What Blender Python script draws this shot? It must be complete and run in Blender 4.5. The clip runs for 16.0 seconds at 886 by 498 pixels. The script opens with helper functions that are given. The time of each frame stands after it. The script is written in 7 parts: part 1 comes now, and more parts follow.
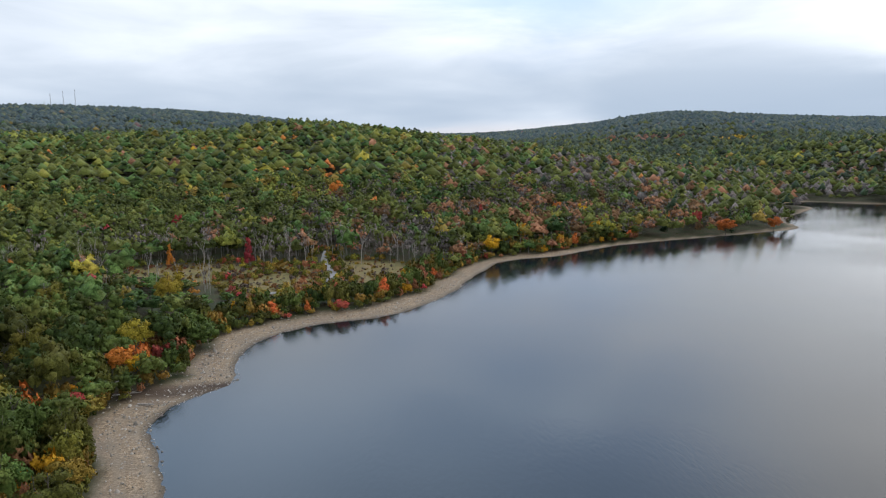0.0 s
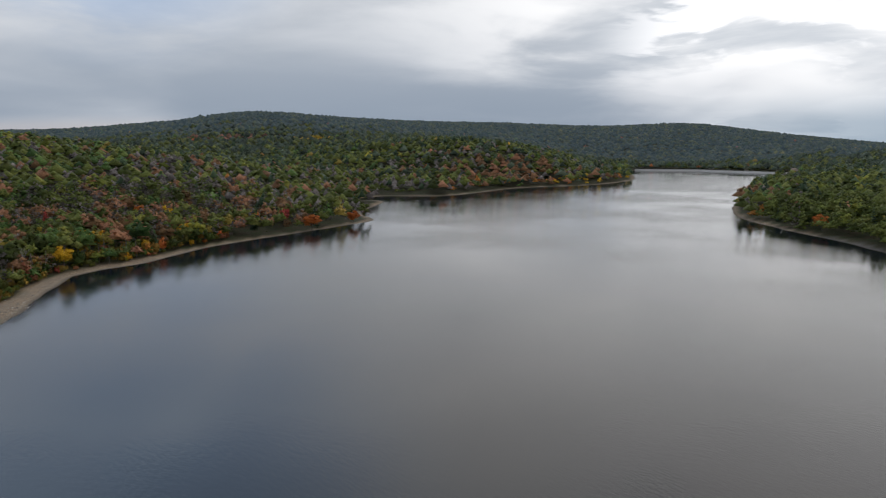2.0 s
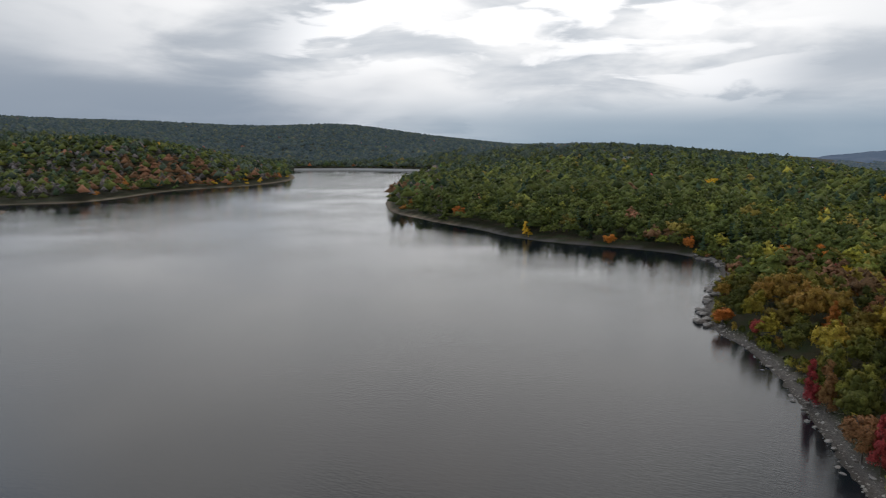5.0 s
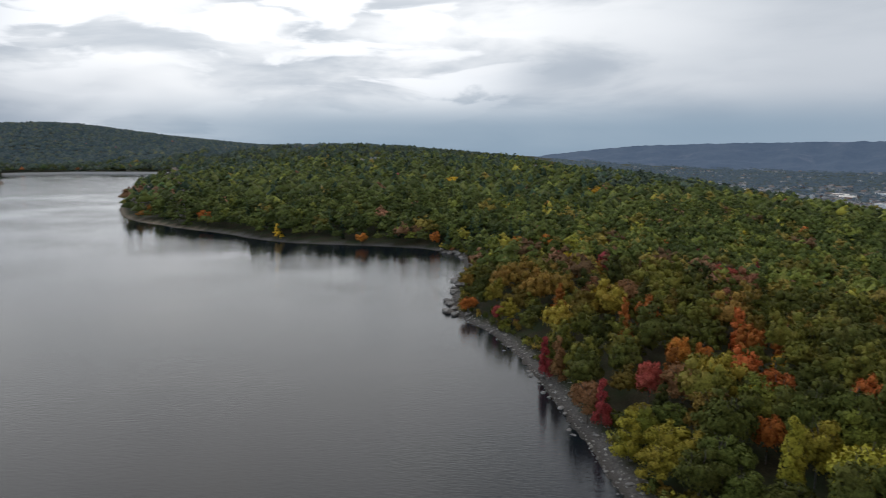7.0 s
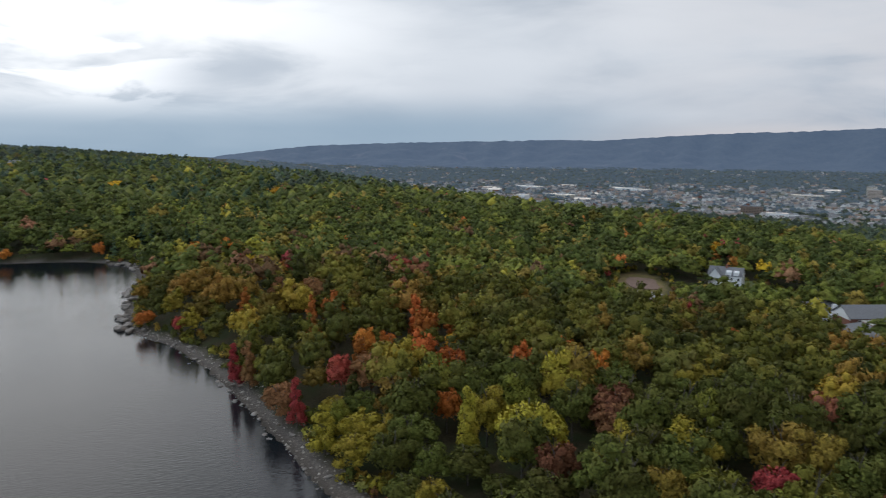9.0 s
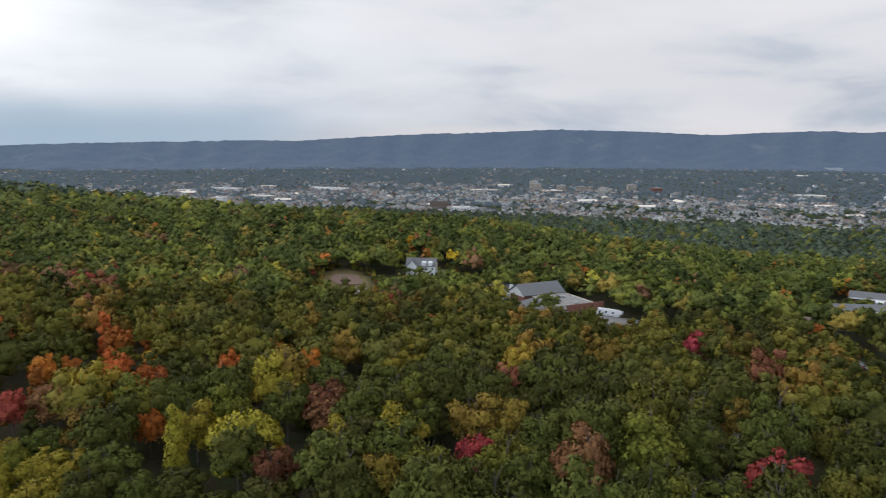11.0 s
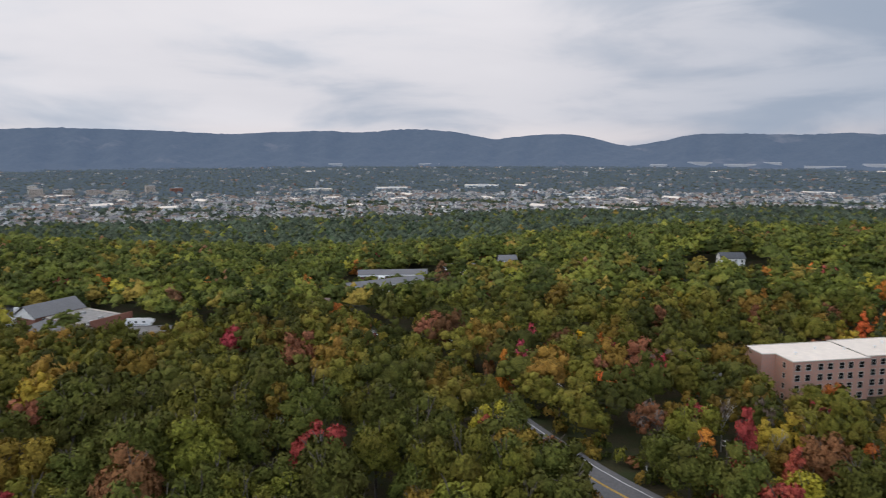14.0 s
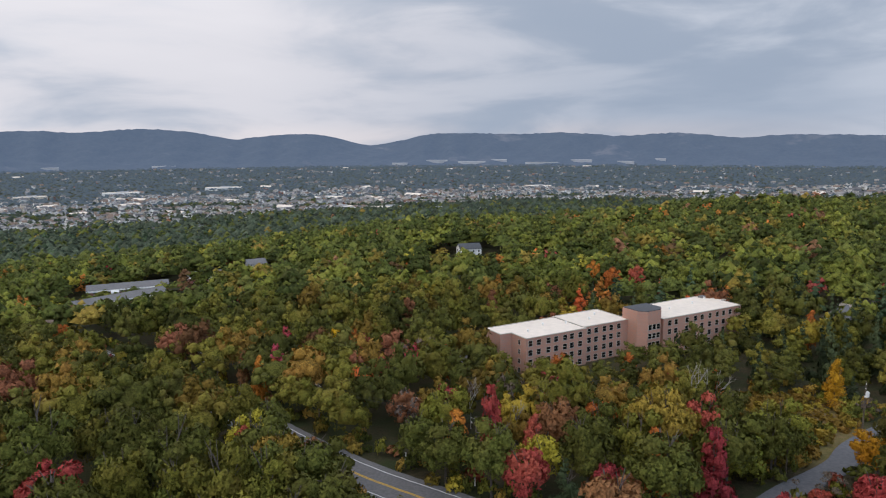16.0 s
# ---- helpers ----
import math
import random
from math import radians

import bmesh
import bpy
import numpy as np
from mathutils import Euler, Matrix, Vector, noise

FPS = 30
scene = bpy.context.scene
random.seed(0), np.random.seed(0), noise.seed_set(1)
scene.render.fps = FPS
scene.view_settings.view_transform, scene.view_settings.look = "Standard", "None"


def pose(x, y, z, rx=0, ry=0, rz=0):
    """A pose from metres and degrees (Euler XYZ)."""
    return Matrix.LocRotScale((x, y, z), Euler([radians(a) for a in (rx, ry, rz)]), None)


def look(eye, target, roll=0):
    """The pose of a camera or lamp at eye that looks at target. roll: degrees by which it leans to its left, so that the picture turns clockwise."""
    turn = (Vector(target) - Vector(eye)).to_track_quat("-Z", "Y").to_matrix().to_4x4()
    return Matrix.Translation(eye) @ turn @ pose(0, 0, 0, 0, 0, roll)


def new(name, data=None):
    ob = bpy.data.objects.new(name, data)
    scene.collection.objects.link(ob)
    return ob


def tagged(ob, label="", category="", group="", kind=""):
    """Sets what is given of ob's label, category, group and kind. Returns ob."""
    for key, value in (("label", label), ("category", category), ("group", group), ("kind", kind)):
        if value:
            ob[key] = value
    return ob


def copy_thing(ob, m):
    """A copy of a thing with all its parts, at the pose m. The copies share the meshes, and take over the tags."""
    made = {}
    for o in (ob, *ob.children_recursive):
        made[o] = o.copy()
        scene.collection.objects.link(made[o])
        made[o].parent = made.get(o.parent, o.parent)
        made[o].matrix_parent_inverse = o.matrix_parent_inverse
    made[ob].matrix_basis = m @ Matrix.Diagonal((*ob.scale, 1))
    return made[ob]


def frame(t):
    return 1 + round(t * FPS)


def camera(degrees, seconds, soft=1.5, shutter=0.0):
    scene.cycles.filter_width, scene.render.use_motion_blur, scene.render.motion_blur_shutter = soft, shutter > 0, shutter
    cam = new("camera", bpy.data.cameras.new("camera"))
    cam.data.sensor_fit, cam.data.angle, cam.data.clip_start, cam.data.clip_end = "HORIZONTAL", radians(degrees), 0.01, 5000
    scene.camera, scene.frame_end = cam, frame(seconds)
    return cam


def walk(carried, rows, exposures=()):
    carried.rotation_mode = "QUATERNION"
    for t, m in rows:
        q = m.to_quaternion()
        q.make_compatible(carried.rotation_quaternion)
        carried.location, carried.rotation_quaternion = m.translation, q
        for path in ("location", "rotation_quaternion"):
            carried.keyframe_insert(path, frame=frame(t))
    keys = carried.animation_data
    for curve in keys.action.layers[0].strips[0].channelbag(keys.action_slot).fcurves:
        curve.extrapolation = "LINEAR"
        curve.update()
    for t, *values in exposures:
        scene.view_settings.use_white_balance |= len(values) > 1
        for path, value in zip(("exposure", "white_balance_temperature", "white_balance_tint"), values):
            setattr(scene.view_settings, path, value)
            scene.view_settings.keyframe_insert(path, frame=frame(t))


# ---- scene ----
# ---- camera: a drone hovering over the shore, turning on the spot ----
SOFT, SHUT = 1.1, 0.3
EXPO = [(0.0, 0.36, 6150, 10), (0.5, 0.36, 6150, 10), (1.0, 0.20, 6150, 10), (1.5, -0.06, 6200, 10), (2.0, -0.36, 6300, 11), (3.0, -0.42, 6350, 11), (4.0, -0.46, 6350, 11),
        (7.0, -0.42, 6150, 10), (8.0, -0.27, 6150, 10), (9.0, -0.22, 6150, 10), (11.5, 0.02, 6380, 12), (12.5, 0.02, 6420, 13), (14.5, -0.01, 6400, 14), (16.0, 0.03, 6330, 14)]
EYE = 65.0
cam = camera(64.25, 16.0, soft=SOFT, shutter=SHUT)
PATH = [
    (0.0, pose(0, 0, EYE, 81.40, 0.59, -0.48)),
    (0.5, pose(0, 0, EYE, 81.34, 0.54, -3.56)),
    (1.0, pose(0, 0, EYE, 81.25, 0.38, -14.86)),
    (1.5, pose(0, 0, EYE, 81.21, 0.13, -26.76)),
    (2.0, pose(0, 0, EYE, 81.18, 0.08, -33.01)),
    (2.5, pose(0, 0, EYE, 81.20, 0.06, -36.37)),
    (3.0, pose(0, 0, EYE, 81.16, 0.05, -40.68)),
    (3.5, pose(0, 0, EYE, 81.17, -0.02, -46.07)),
    (4.0, pose(0, 0, EYE, 81.17, -0.03, -51.18)),
    (6.5, pose(0, 0, EYE, 81.23, -0.16, -74.01)),
    (7.0, pose(0, 0, EYE, 81.26, -0.16, -80.04)),
    (7.5, pose(0, 0, EYE, 81.28, -0.13, -86.66)),
    (8.0, pose(0, 0, EYE, 81.31, -0.10, -93.17)),
    (8.5, pose(0, 0, EYE, 81.31, -0.04, -99.53)),
    (9.0, pose(0, 0, EYE, 81.31, -0.04, -105.67)),
    (11.5, pose(0, 0, EYE, 81.32, 0.02, -135.50)),
    (12.0, pose(0, 0, EYE, 81.28, 0.09, -141.45)),
    (12.5, pose(0, 0, EYE, 81.26, 0.09, -147.98)),
    (13.0, pose(0, 0, EYE, 81.24, 0.11, -154.54)),
    (13.5, pose(0, 0, EYE, 81.24, 0.14, -161.04)),
    (14.0, pose(0, 0, EYE, 81.23, 0.12, -167.12)),
    (14.5, pose(0, 0, EYE, 81.22, 0.21, -173.28)),
    (15.0, pose(0, 0, EYE, 81.20, 0.22, -179.13)),
    (15.5, pose(0, 0, EYE, 81.15, 0.26, -184.70)),
    (16.0, pose(0, 0, EYE, 81.13, 0.40, -187.50)),
]
walk(cam, PATH, EXPO)

# ---- sky and light: broken overcast, soft sun behind cloud ----
SUN_AZ, SUN_EL = 62.0, 24.0


def build_sky():
    w = bpy.data.worlds.new("overcast_sky")
    scene.world = w
    w.use_nodes = True
    n, l = w.node_tree.nodes, w.node_tree.links
    n.clear()

    def node(kind, **kw):
        q = n.new(kind)
        for k, v in kw.items():
            q.inputs[k].default_value = v
        return q

    def math_(op, a, b=0.0, clamp=False):
        q = n.new("ShaderNodeMath")
        q.operation, q.use_clamp = op, clamp
        for i, v in enumerate((a, b)):
            if isinstance(v, (int, float)):
                q.inputs[i].default_value = v
            else:
                l.new(v, q.inputs[i])
        return q.outputs[0]

    def mix(f, a, b):
        q = n.new("ShaderNodeMix")
        q.data_type = "RGBA"
        for i, v in ((0, f), (6, a), (7, b)):
            if isinstance(v, (int, float, tuple)):
                q.inputs[i].default_value = v if not isinstance(v, tuple) else (*v, 1)
            else:
                l.new(v, q.inputs[i])
        return q.outputs[2]

    def smooth(v, lo, hi):
        q = n.new("ShaderNodeMapRange")
        q.interpolation_type = "SMOOTHSTEP"
        l.new(v, q.inputs[0])
        q.inputs[1].default_value, q.inputs[2].default_value = lo, hi
        return q.outputs[0]

    co = n.new("ShaderNodeTexCoord")
    sep = n.new("ShaderNodeSeparateXYZ")
    l.new(co.outputs["Generated"], sep.inputs[0])
    x, y, z = sep.outputs
    # cloud masses lie in flat layers, seen nearly edge-on
    flat = n.new("ShaderNodeCombineXYZ")
    l.new(x, flat.inputs[0])
    l.new(y, flat.inputs[1])
    l.new(math_("MULTIPLY", z, 4.2), flat.inputs[2])

    def cloud(scale, detail, rough, dist, shift):
        m = node("ShaderNodeMapping", Location=shift)
        l.new(flat.outputs[0], m.inputs[0])
        q = node("ShaderNodeTexNoise", Scale=scale, Detail=detail, Roughness=rough, Distortion=dist)
        l.new(m.outputs[0], q.inputs["Vector"])
        return q.outputs[0]

    big = cloud(1.5, 4, 0.5, 0.25, (3.1, 1.7, 0))
    mid = cloud(3.4, 7, 0.52, 0.35, (0.4, 5.2, 2))
    # bright and dark undersides of the cloud deck
    body = math_("ADD", math_("MULTIPLY", big, 0.55), math_("MULTIPLY", mid, 0.45))
    lit = smooth(body, 0.36, 0.64)
    deck = mix(lit, CLOUD_DARK, CLOUD_LIGHT)

    def toward(az, el, inner, outer):
        a, e = radians(az), radians(el)
        q = n.new("ShaderNodeVectorMath")
        q.operation = "DOT_PRODUCT"
        l.new(co.outputs["Generated"], q.inputs[0])
        q.inputs[1].default_value = (math.sin(a) * math.cos(e), math.cos(a) * math.cos(e), math.sin(e))
        return smooth(q.outputs["Value"], math.cos(radians(outer)), math.cos(radians(inner)))

    # the deck thins out towards the sun, with torn bright gaps
    deck = mix(math_("MULTIPLY", toward(72, 7, 8, 36), 0.55), deck, (0.92, 0.965, 1.0))
    fine = cloud(6.5, 6, 0.5, 0.4, (2.2, 0.6, 5))
    gaps = math_("MULTIPLY", math_("MAXIMUM", toward(57, 5.5, 4, 13), toward(74, 9.5, 6, 16)), smooth(fine, 0.47, 0.56))
    deck = mix(math_("MULTIPLY", gaps, 0.9), deck, (1.55, 1.53, 1.50))
    # thin, bright cloud where the sun stands, torn by the same cloud pattern
    glow = math_("MULTIPLY", toward(SUN_AZ + 4, 13, 4, 42), smooth(mid, 0.36, 0.62))
    deck = mix(math_("MULTIPLY", glow, 0.9), deck, (1.50, 1.47, 1.42))
    # the cloud round the hidden sun, high above it, passes much more light
    halo = math_("MULTIPLY", toward(SUN_AZ - 8, SUN_EL + 14, 8, 48), smooth(z, 0.10, 0.42))
    deck = mix(math_("MULTIPLY", halo, 0.8), deck, (1.75, 1.68, 1.58))
    # blue-grey rain haze low down, paler strip on the horizon itself
    low = math_("SUBTRACT", 1.0, smooth(z, 0.02, 0.16))
    deck = mix(math_("MULTIPLY", low, math_("ADD", 0.25, math_("MULTIPLY", smooth(big, 0.62, 0.36), 0.6))), deck, CLOUD_LOW)
    strip = math_("SUBTRACT", 1.0, smooth(z, 0.0, 0.035))
    pale = math_("MAXIMUM", toward(165, 1, 25, 62), toward(8, 1, 4, 16))
    deck = mix(math_("MULTIPLY", strip, math_("MULTIPLY", pale, smooth(mid, 0.36, 0.56))), deck, (0.68, 0.62, 0.60))
    # blue rain haze between the lake's far end and the valley
    veil = math_("MULTIPLY", toward(88, 0, 14, 42), math_("SUBTRACT", 1.0, smooth(z, 0.015, 0.075)))
    deck = mix(math_("MULTIPLY", veil, 0.85), deck, (0.34, 0.46, 0.57))
    # clear blue between the clouds, higher up
    clear = n.new("ShaderNodeTexSky")
    clear.sky_type, clear.sun_disc = "NISHITA", False
    clear.sun_elevation, clear.sun_rotation = radians(SUN_EL), radians(SUN_AZ)
    blue = n.new("ShaderNodeVectorMath")
    blue.operation = "SCALE"
    l.new(clear.outputs[0], blue.inputs[0])
    blue.inputs["Scale"].default_value = 0.10
    gap = math_("MULTIPLY", smooth(z, 0.35, 0.6), smooth(mid, 0.52, 0.40))
    deck = mix(math_("MULTIPLY", gap, 0.8), deck, blue.outputs[0])
    # the deck is thinner, brighter and bluer over the hills across the lake
    thin = math_("MULTIPLY", toward(-14, 27, 12, 46), smooth(z, 0.22, 0.44))
    deck = mix(math_("MULTIPLY", thin, 0.9), deck, (1.12, 1.50, 1.96))
    torn = math_("MULTIPLY", toward(8, 24, 2, 20), smooth(mid, 0.68, 0.42))
    deck = mix(math_("MULTIPLY", torn, 0.62), deck, (0.30, 0.56, 0.98))

    # paler, warmer cloud over the valley
    deck = mix(math_("MULTIPLY", toward(160, 24, 20, 52), math_("MULTIPLY", smooth(mid, 0.28, 0.58), 0.75)), deck, (0.785, 0.77, 0.775))
    # heavier cloud over the valley's far end
    deck = mix(math_("MULTIPLY", math_("MULTIPLY", toward(210, 14, 6, 40), math_("ADD", 0.45, math_("MULTIPLY", smooth(mid, 0.62, 0.42), 0.55))), 0.9), deck, (0.32, 0.39, 0.48))

    bg = node("ShaderNodeBackground", Strength=SKY_STRENGTH)
    l.new(deck, bg.inputs[0])
    out = n.new("ShaderNodeOutputWorld")
    l.new(bg.outputs[0], out.inputs[0])


CLOUD_DARK, CLOUD_LIGHT, CLOUD_LOW = (0.545, 0.595, 0.655), (0.86, 0.885, 0.91), (0.35, 0.42, 0.51)
SKY_STRENGTH = 1.0
build_sky()
sun = new("sun", bpy.data.lights.new("sun", "SUN"))
sun.data.energy, sun.data.angle, sun.data.color = 0.55, radians(140), (1.0, 0.95, 0.88)
_a, _e = radians(SUN_AZ), radians(SUN_EL + 12)
sun.matrix_world = look((math.sin(_a) * math.cos(_e) * 900, math.cos(_a) * math.cos(_e) * 900, math.sin(_e) * 900), (0, 0, 0))

# ---- materials ----
def material(name, build):
    m = bpy.data.materials.new(name)
    m.use_nodes = True
    nt = m.node_tree
    b = next(q for q in nt.nodes if q.type == "BSDF_PRINCIPLED")
    build(nt.nodes, nt.links, b)
    return m


def ramp_of(n, l, src, stops):
    r = n.new("ShaderNodeValToRGB")
    while len(r.color_ramp.elements) < len(stops):
        r.color_ramp.elements.new(0.5)
    for e, (p, c) in zip(r.color_ramp.elements, stops):
        e.position, e.color = p, (*c, 1)
    l.new(src, r.inputs[0])
    return r.outputs[0]


def noise_of(n, l, scale, detail=4.0, rough=0.55, vec=None):
    q = n.new("ShaderNodeTexNoise")
    q.inputs["Scale"].default_value, q.inputs["Detail"].default_value, q.inputs["Roughness"].default_value = scale, detail, rough
    if vec is None:
        g = n.new("ShaderNodeNewGeometry")
        vec = g.outputs["Position"]
    l.new(vec, q.inputs["Vector"])
    return q.outputs[0]


def mixed(n, l, f, a, b, kind="MIX"):
    q = n.new("ShaderNodeMix")
    q.data_type, q.blend_type = "RGBA", kind
    for i, v in ((0, f), (6, a), (7, b)):
        if isinstance(v, (int, float)):
            q.inputs[i].default_value = v
        elif isinstance(v, tuple):
            q.inputs[i].default_value = (*v, 1)
        else:
            l.new(v, q.inputs[i])
    return q.outputs[2]


def ranged(n, l, v, lo, hi, a=0.0, b=1.0):
    q = n.new("ShaderNodeMapRange")
    l.new(v, q.inputs[0])
    for i, k in enumerate((lo, hi, a, b)):
        q.inputs[i + 1].default_value = k
    return q.outputs[0]


def bumped(n, l, b, h, strength, dist=0.1):
    q = n.new("ShaderNodeBump")
    q.inputs["Strength"].default_value, q.inputs["Distance"].default_value = strength, dist
    l.new(h, q.inputs["Height"])
    l.new(q.outputs[0], b.inputs["Normal"])


def plain(name, col, rough=0.8, scale=1.5, spread=0.22, metal=0.0, relief=0.15):
    """A painted, tarred or stone surface: one colour, uneven at two scales."""
    def build(n, l, b):
        f = noise_of(n, l, scale, 6)
        g = noise_of(n, l, scale * 0.11, 3)
        lo, hi = tuple(c * (1 - spread) for c in col), tuple(min(1, c * (1 + spread)) for c in col)
        c = ramp_of(n, l, f, ((0.3, lo), (0.7, hi)))
        c = mixed(n, l, ranged(n, l, g, 0.35, 0.7, 0, 0.35), c, tuple(k * 0.72 for k in col))
        l.new(c, b.inputs["Base Color"])
        b.inputs["Roughness"].default_value, b.inputs["Metallic"].default_value = rough, metal
        if relief:
            bumped(n, l, b, f, relief, 0.05)
    return material(name, build)


def foliage(name, dark, light, turn, dome=False, haze=None, grain=2.0):
    """Leaves: each clump its own shade, each tree its own hue, some leaves already turned, leaf shadows painted in."""
    def build(n, l, b):
        g = n.new("ShaderNodeNewGeometry")
        o = n.new("ShaderNodeObjectInfo")
        half = tuple((p + q) / 2 for p, q in zip(dark, light))
        leafy = noise_of(n, l, grain, 5, 0.74, g.outputs["Position"])
        f = n.new("ShaderNodeMath")
        f.operation, f.use_clamp = "ADD", True
        l.new(ranged(n, l, g.outputs["Random Per Island"], 0, 1, -0.20, 0.20), f.inputs[0])
        l.new(ranged(n, l, leafy, 0.30, 0.70), f.inputs[1])
        # the darkest stop paints shadow into the gaps between leaves
        c = ramp_of(n, l, f.outputs[0], ((0.0, tuple(k * 0.36 for k in dark)), (0.5, half), (1.0, light)))
        bumped(n, l, b, leafy, 1.0, 0.55 / grain)
        big = noise_of(n, l, 0.13, 2, 0.5, g.outputs["Position"])
        c = mixed(n, l, ranged(n, l, big, 0.48, 0.74, 0, 0.5), c, turn)
        tone = n.new("ShaderNodeHueSaturation")
        l.new(c, tone.inputs["Color"])
        l.new(ranged(n, l, o.outputs["Random"], 0, 1, 0.488, 0.512), tone.inputs["Hue"])
        l.new(ranged(n, l, o.outputs["Random"], 0, 1, 0.72, 1.22), tone.inputs["Value"])
        own = n.new("ShaderNodeAttribute")
        own.attribute_name = "tone"
        shade = n.new("ShaderNodeHueSaturation")
        l.new(tone.outputs[0], shade.inputs["Color"])
        l.new(ranged(n, l, own.outputs["Fac"], -1, 1, 0.52, 1.48), shade.inputs["Value"])
        l.new(ranged(n, l, own.outputs["Fac"], -1, 1, 0.512, 0.488), shade.inputs["Hue"])
        l.new(shade.outputs[0], b.inputs["Base Color"])
        b.inputs["Roughness"].default_value = 0.75
        b.inputs["Specular IOR Level"].default_value = 0.12
        # distance haze, put into the leaves as a faint glow
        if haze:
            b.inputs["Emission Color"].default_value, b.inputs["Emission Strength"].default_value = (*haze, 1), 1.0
    return material(name, build)


# dark, light and turning tint of each kind of crown
TINTS = {
    "green": ((0.080, 0.088, 0.014), (0.278, 0.266, 0.040), (0.270, 0.195, 0.038)),
    "deep": ((0.048, 0.060, 0.013), (0.175, 0.180, 0.034), (0.175, 0.145, 0.036)),
    "olive": ((0.140, 0.100, 0.018), (0.410, 0.275, 0.046), (0.340, 0.190, 0.046)),
    "lime": ((0.200, 0.165, 0.018), (0.520, 0.415, 0.050), (0.450, 0.290, 0.050)),
    "yellow": ((0.440, 0.240, 0.014), (0.820, 0.480, 0.030), (0.740, 0.320, 0.026)),
    "orange": ((0.400, 0.120, 0.024), (0.780, 0.270, 0.055), (0.660, 0.200, 0.045)),
    "red": ((0.260, 0.036, 0.034), (0.620, 0.110, 0.095), (0.500, 0.140, 0.070)),
    "rust": ((0.175, 0.078, 0.038), (0.390, 0.172, 0.076), (0.300, 0.155, 0.060)),
    "fresh": ((0.036, 0.068, 0.015), (0.135, 0.200, 0.044), (0.185, 0.175, 0.042)),
    "pine": ((0.032, 0.052, 0.024), (0.094, 0.125, 0.054), (0.078, 0.098, 0.040)),
    "bare": ((0.110, 0.086, 0.068), (0.250, 0.195, 0.155), (0.170, 0.120, 0.090)),
    # dull blue-green that paints haze onto distant crowns
    "cool": ((0.046, 0.060, 0.034), (0.126, 0.146, 0.080), (0.140, 0.130, 0.066)),
}
# solid crowns farther off: leaf colours dimmed for missing self-shadow, blued as by haze
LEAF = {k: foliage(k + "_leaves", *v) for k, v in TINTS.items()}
SHADED_CANOPY = {k: foliage(k + "_canopy", *(tuple(c * f for c, f in zip(q, (0.80, 0.88, 1.0))) for q in v), grain=1.1) for k, v in TINTS.items()}
SHADED_FAR_CANOPY = {k: foliage(k + "_far_canopy", *(tuple(c * f for c, f in zip(q, (0.74, 0.88, 1.1))) for q in v), grain=0.35) for k, v in TINTS.items()}
# farthest woods: leaf colours dimmed and a bluish glow added to imitate haze
HAZE_GLOW_CANOPY = {k: foliage(k + "_hazy_canopy", *(tuple(c * 0.26 for c in q) for q in v), haze=(0.058, 0.083, 0.118), grain=0.2) for k, v in TINTS.items()}
HAZE_GLOW_HILLS = {k: foliage(k + "_hill_canopy", *(tuple(c * 0.55 for c in q) for q in v), haze=(0.020, 0.034, 0.050), grain=0.2) for k, v in TINTS.items()}


def ridge_build(n, l, b):
    fine, wide = noise_of(n, l, 0.035, 8, 0.7), noise_of(n, l, 0.0035, 5, 0.6)
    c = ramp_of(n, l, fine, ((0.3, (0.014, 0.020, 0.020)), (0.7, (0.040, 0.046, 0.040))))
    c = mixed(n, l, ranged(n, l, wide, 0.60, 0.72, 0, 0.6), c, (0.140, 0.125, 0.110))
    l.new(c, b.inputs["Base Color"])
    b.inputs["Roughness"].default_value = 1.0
    # the blue of distance haze, painted as emission over a darkened base
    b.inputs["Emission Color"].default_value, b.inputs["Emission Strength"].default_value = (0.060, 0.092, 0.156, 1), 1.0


RIDGE = material("ridge_haze_glow", ridge_build)
BARK = plain("grey_bark", (0.12, 0.10, 0.085), 0.9, 6, 0.35)
PALE_BARK = plain("pale_dead_wood", (0.36, 0.33, 0.30), 0.85, 5, 0.25)


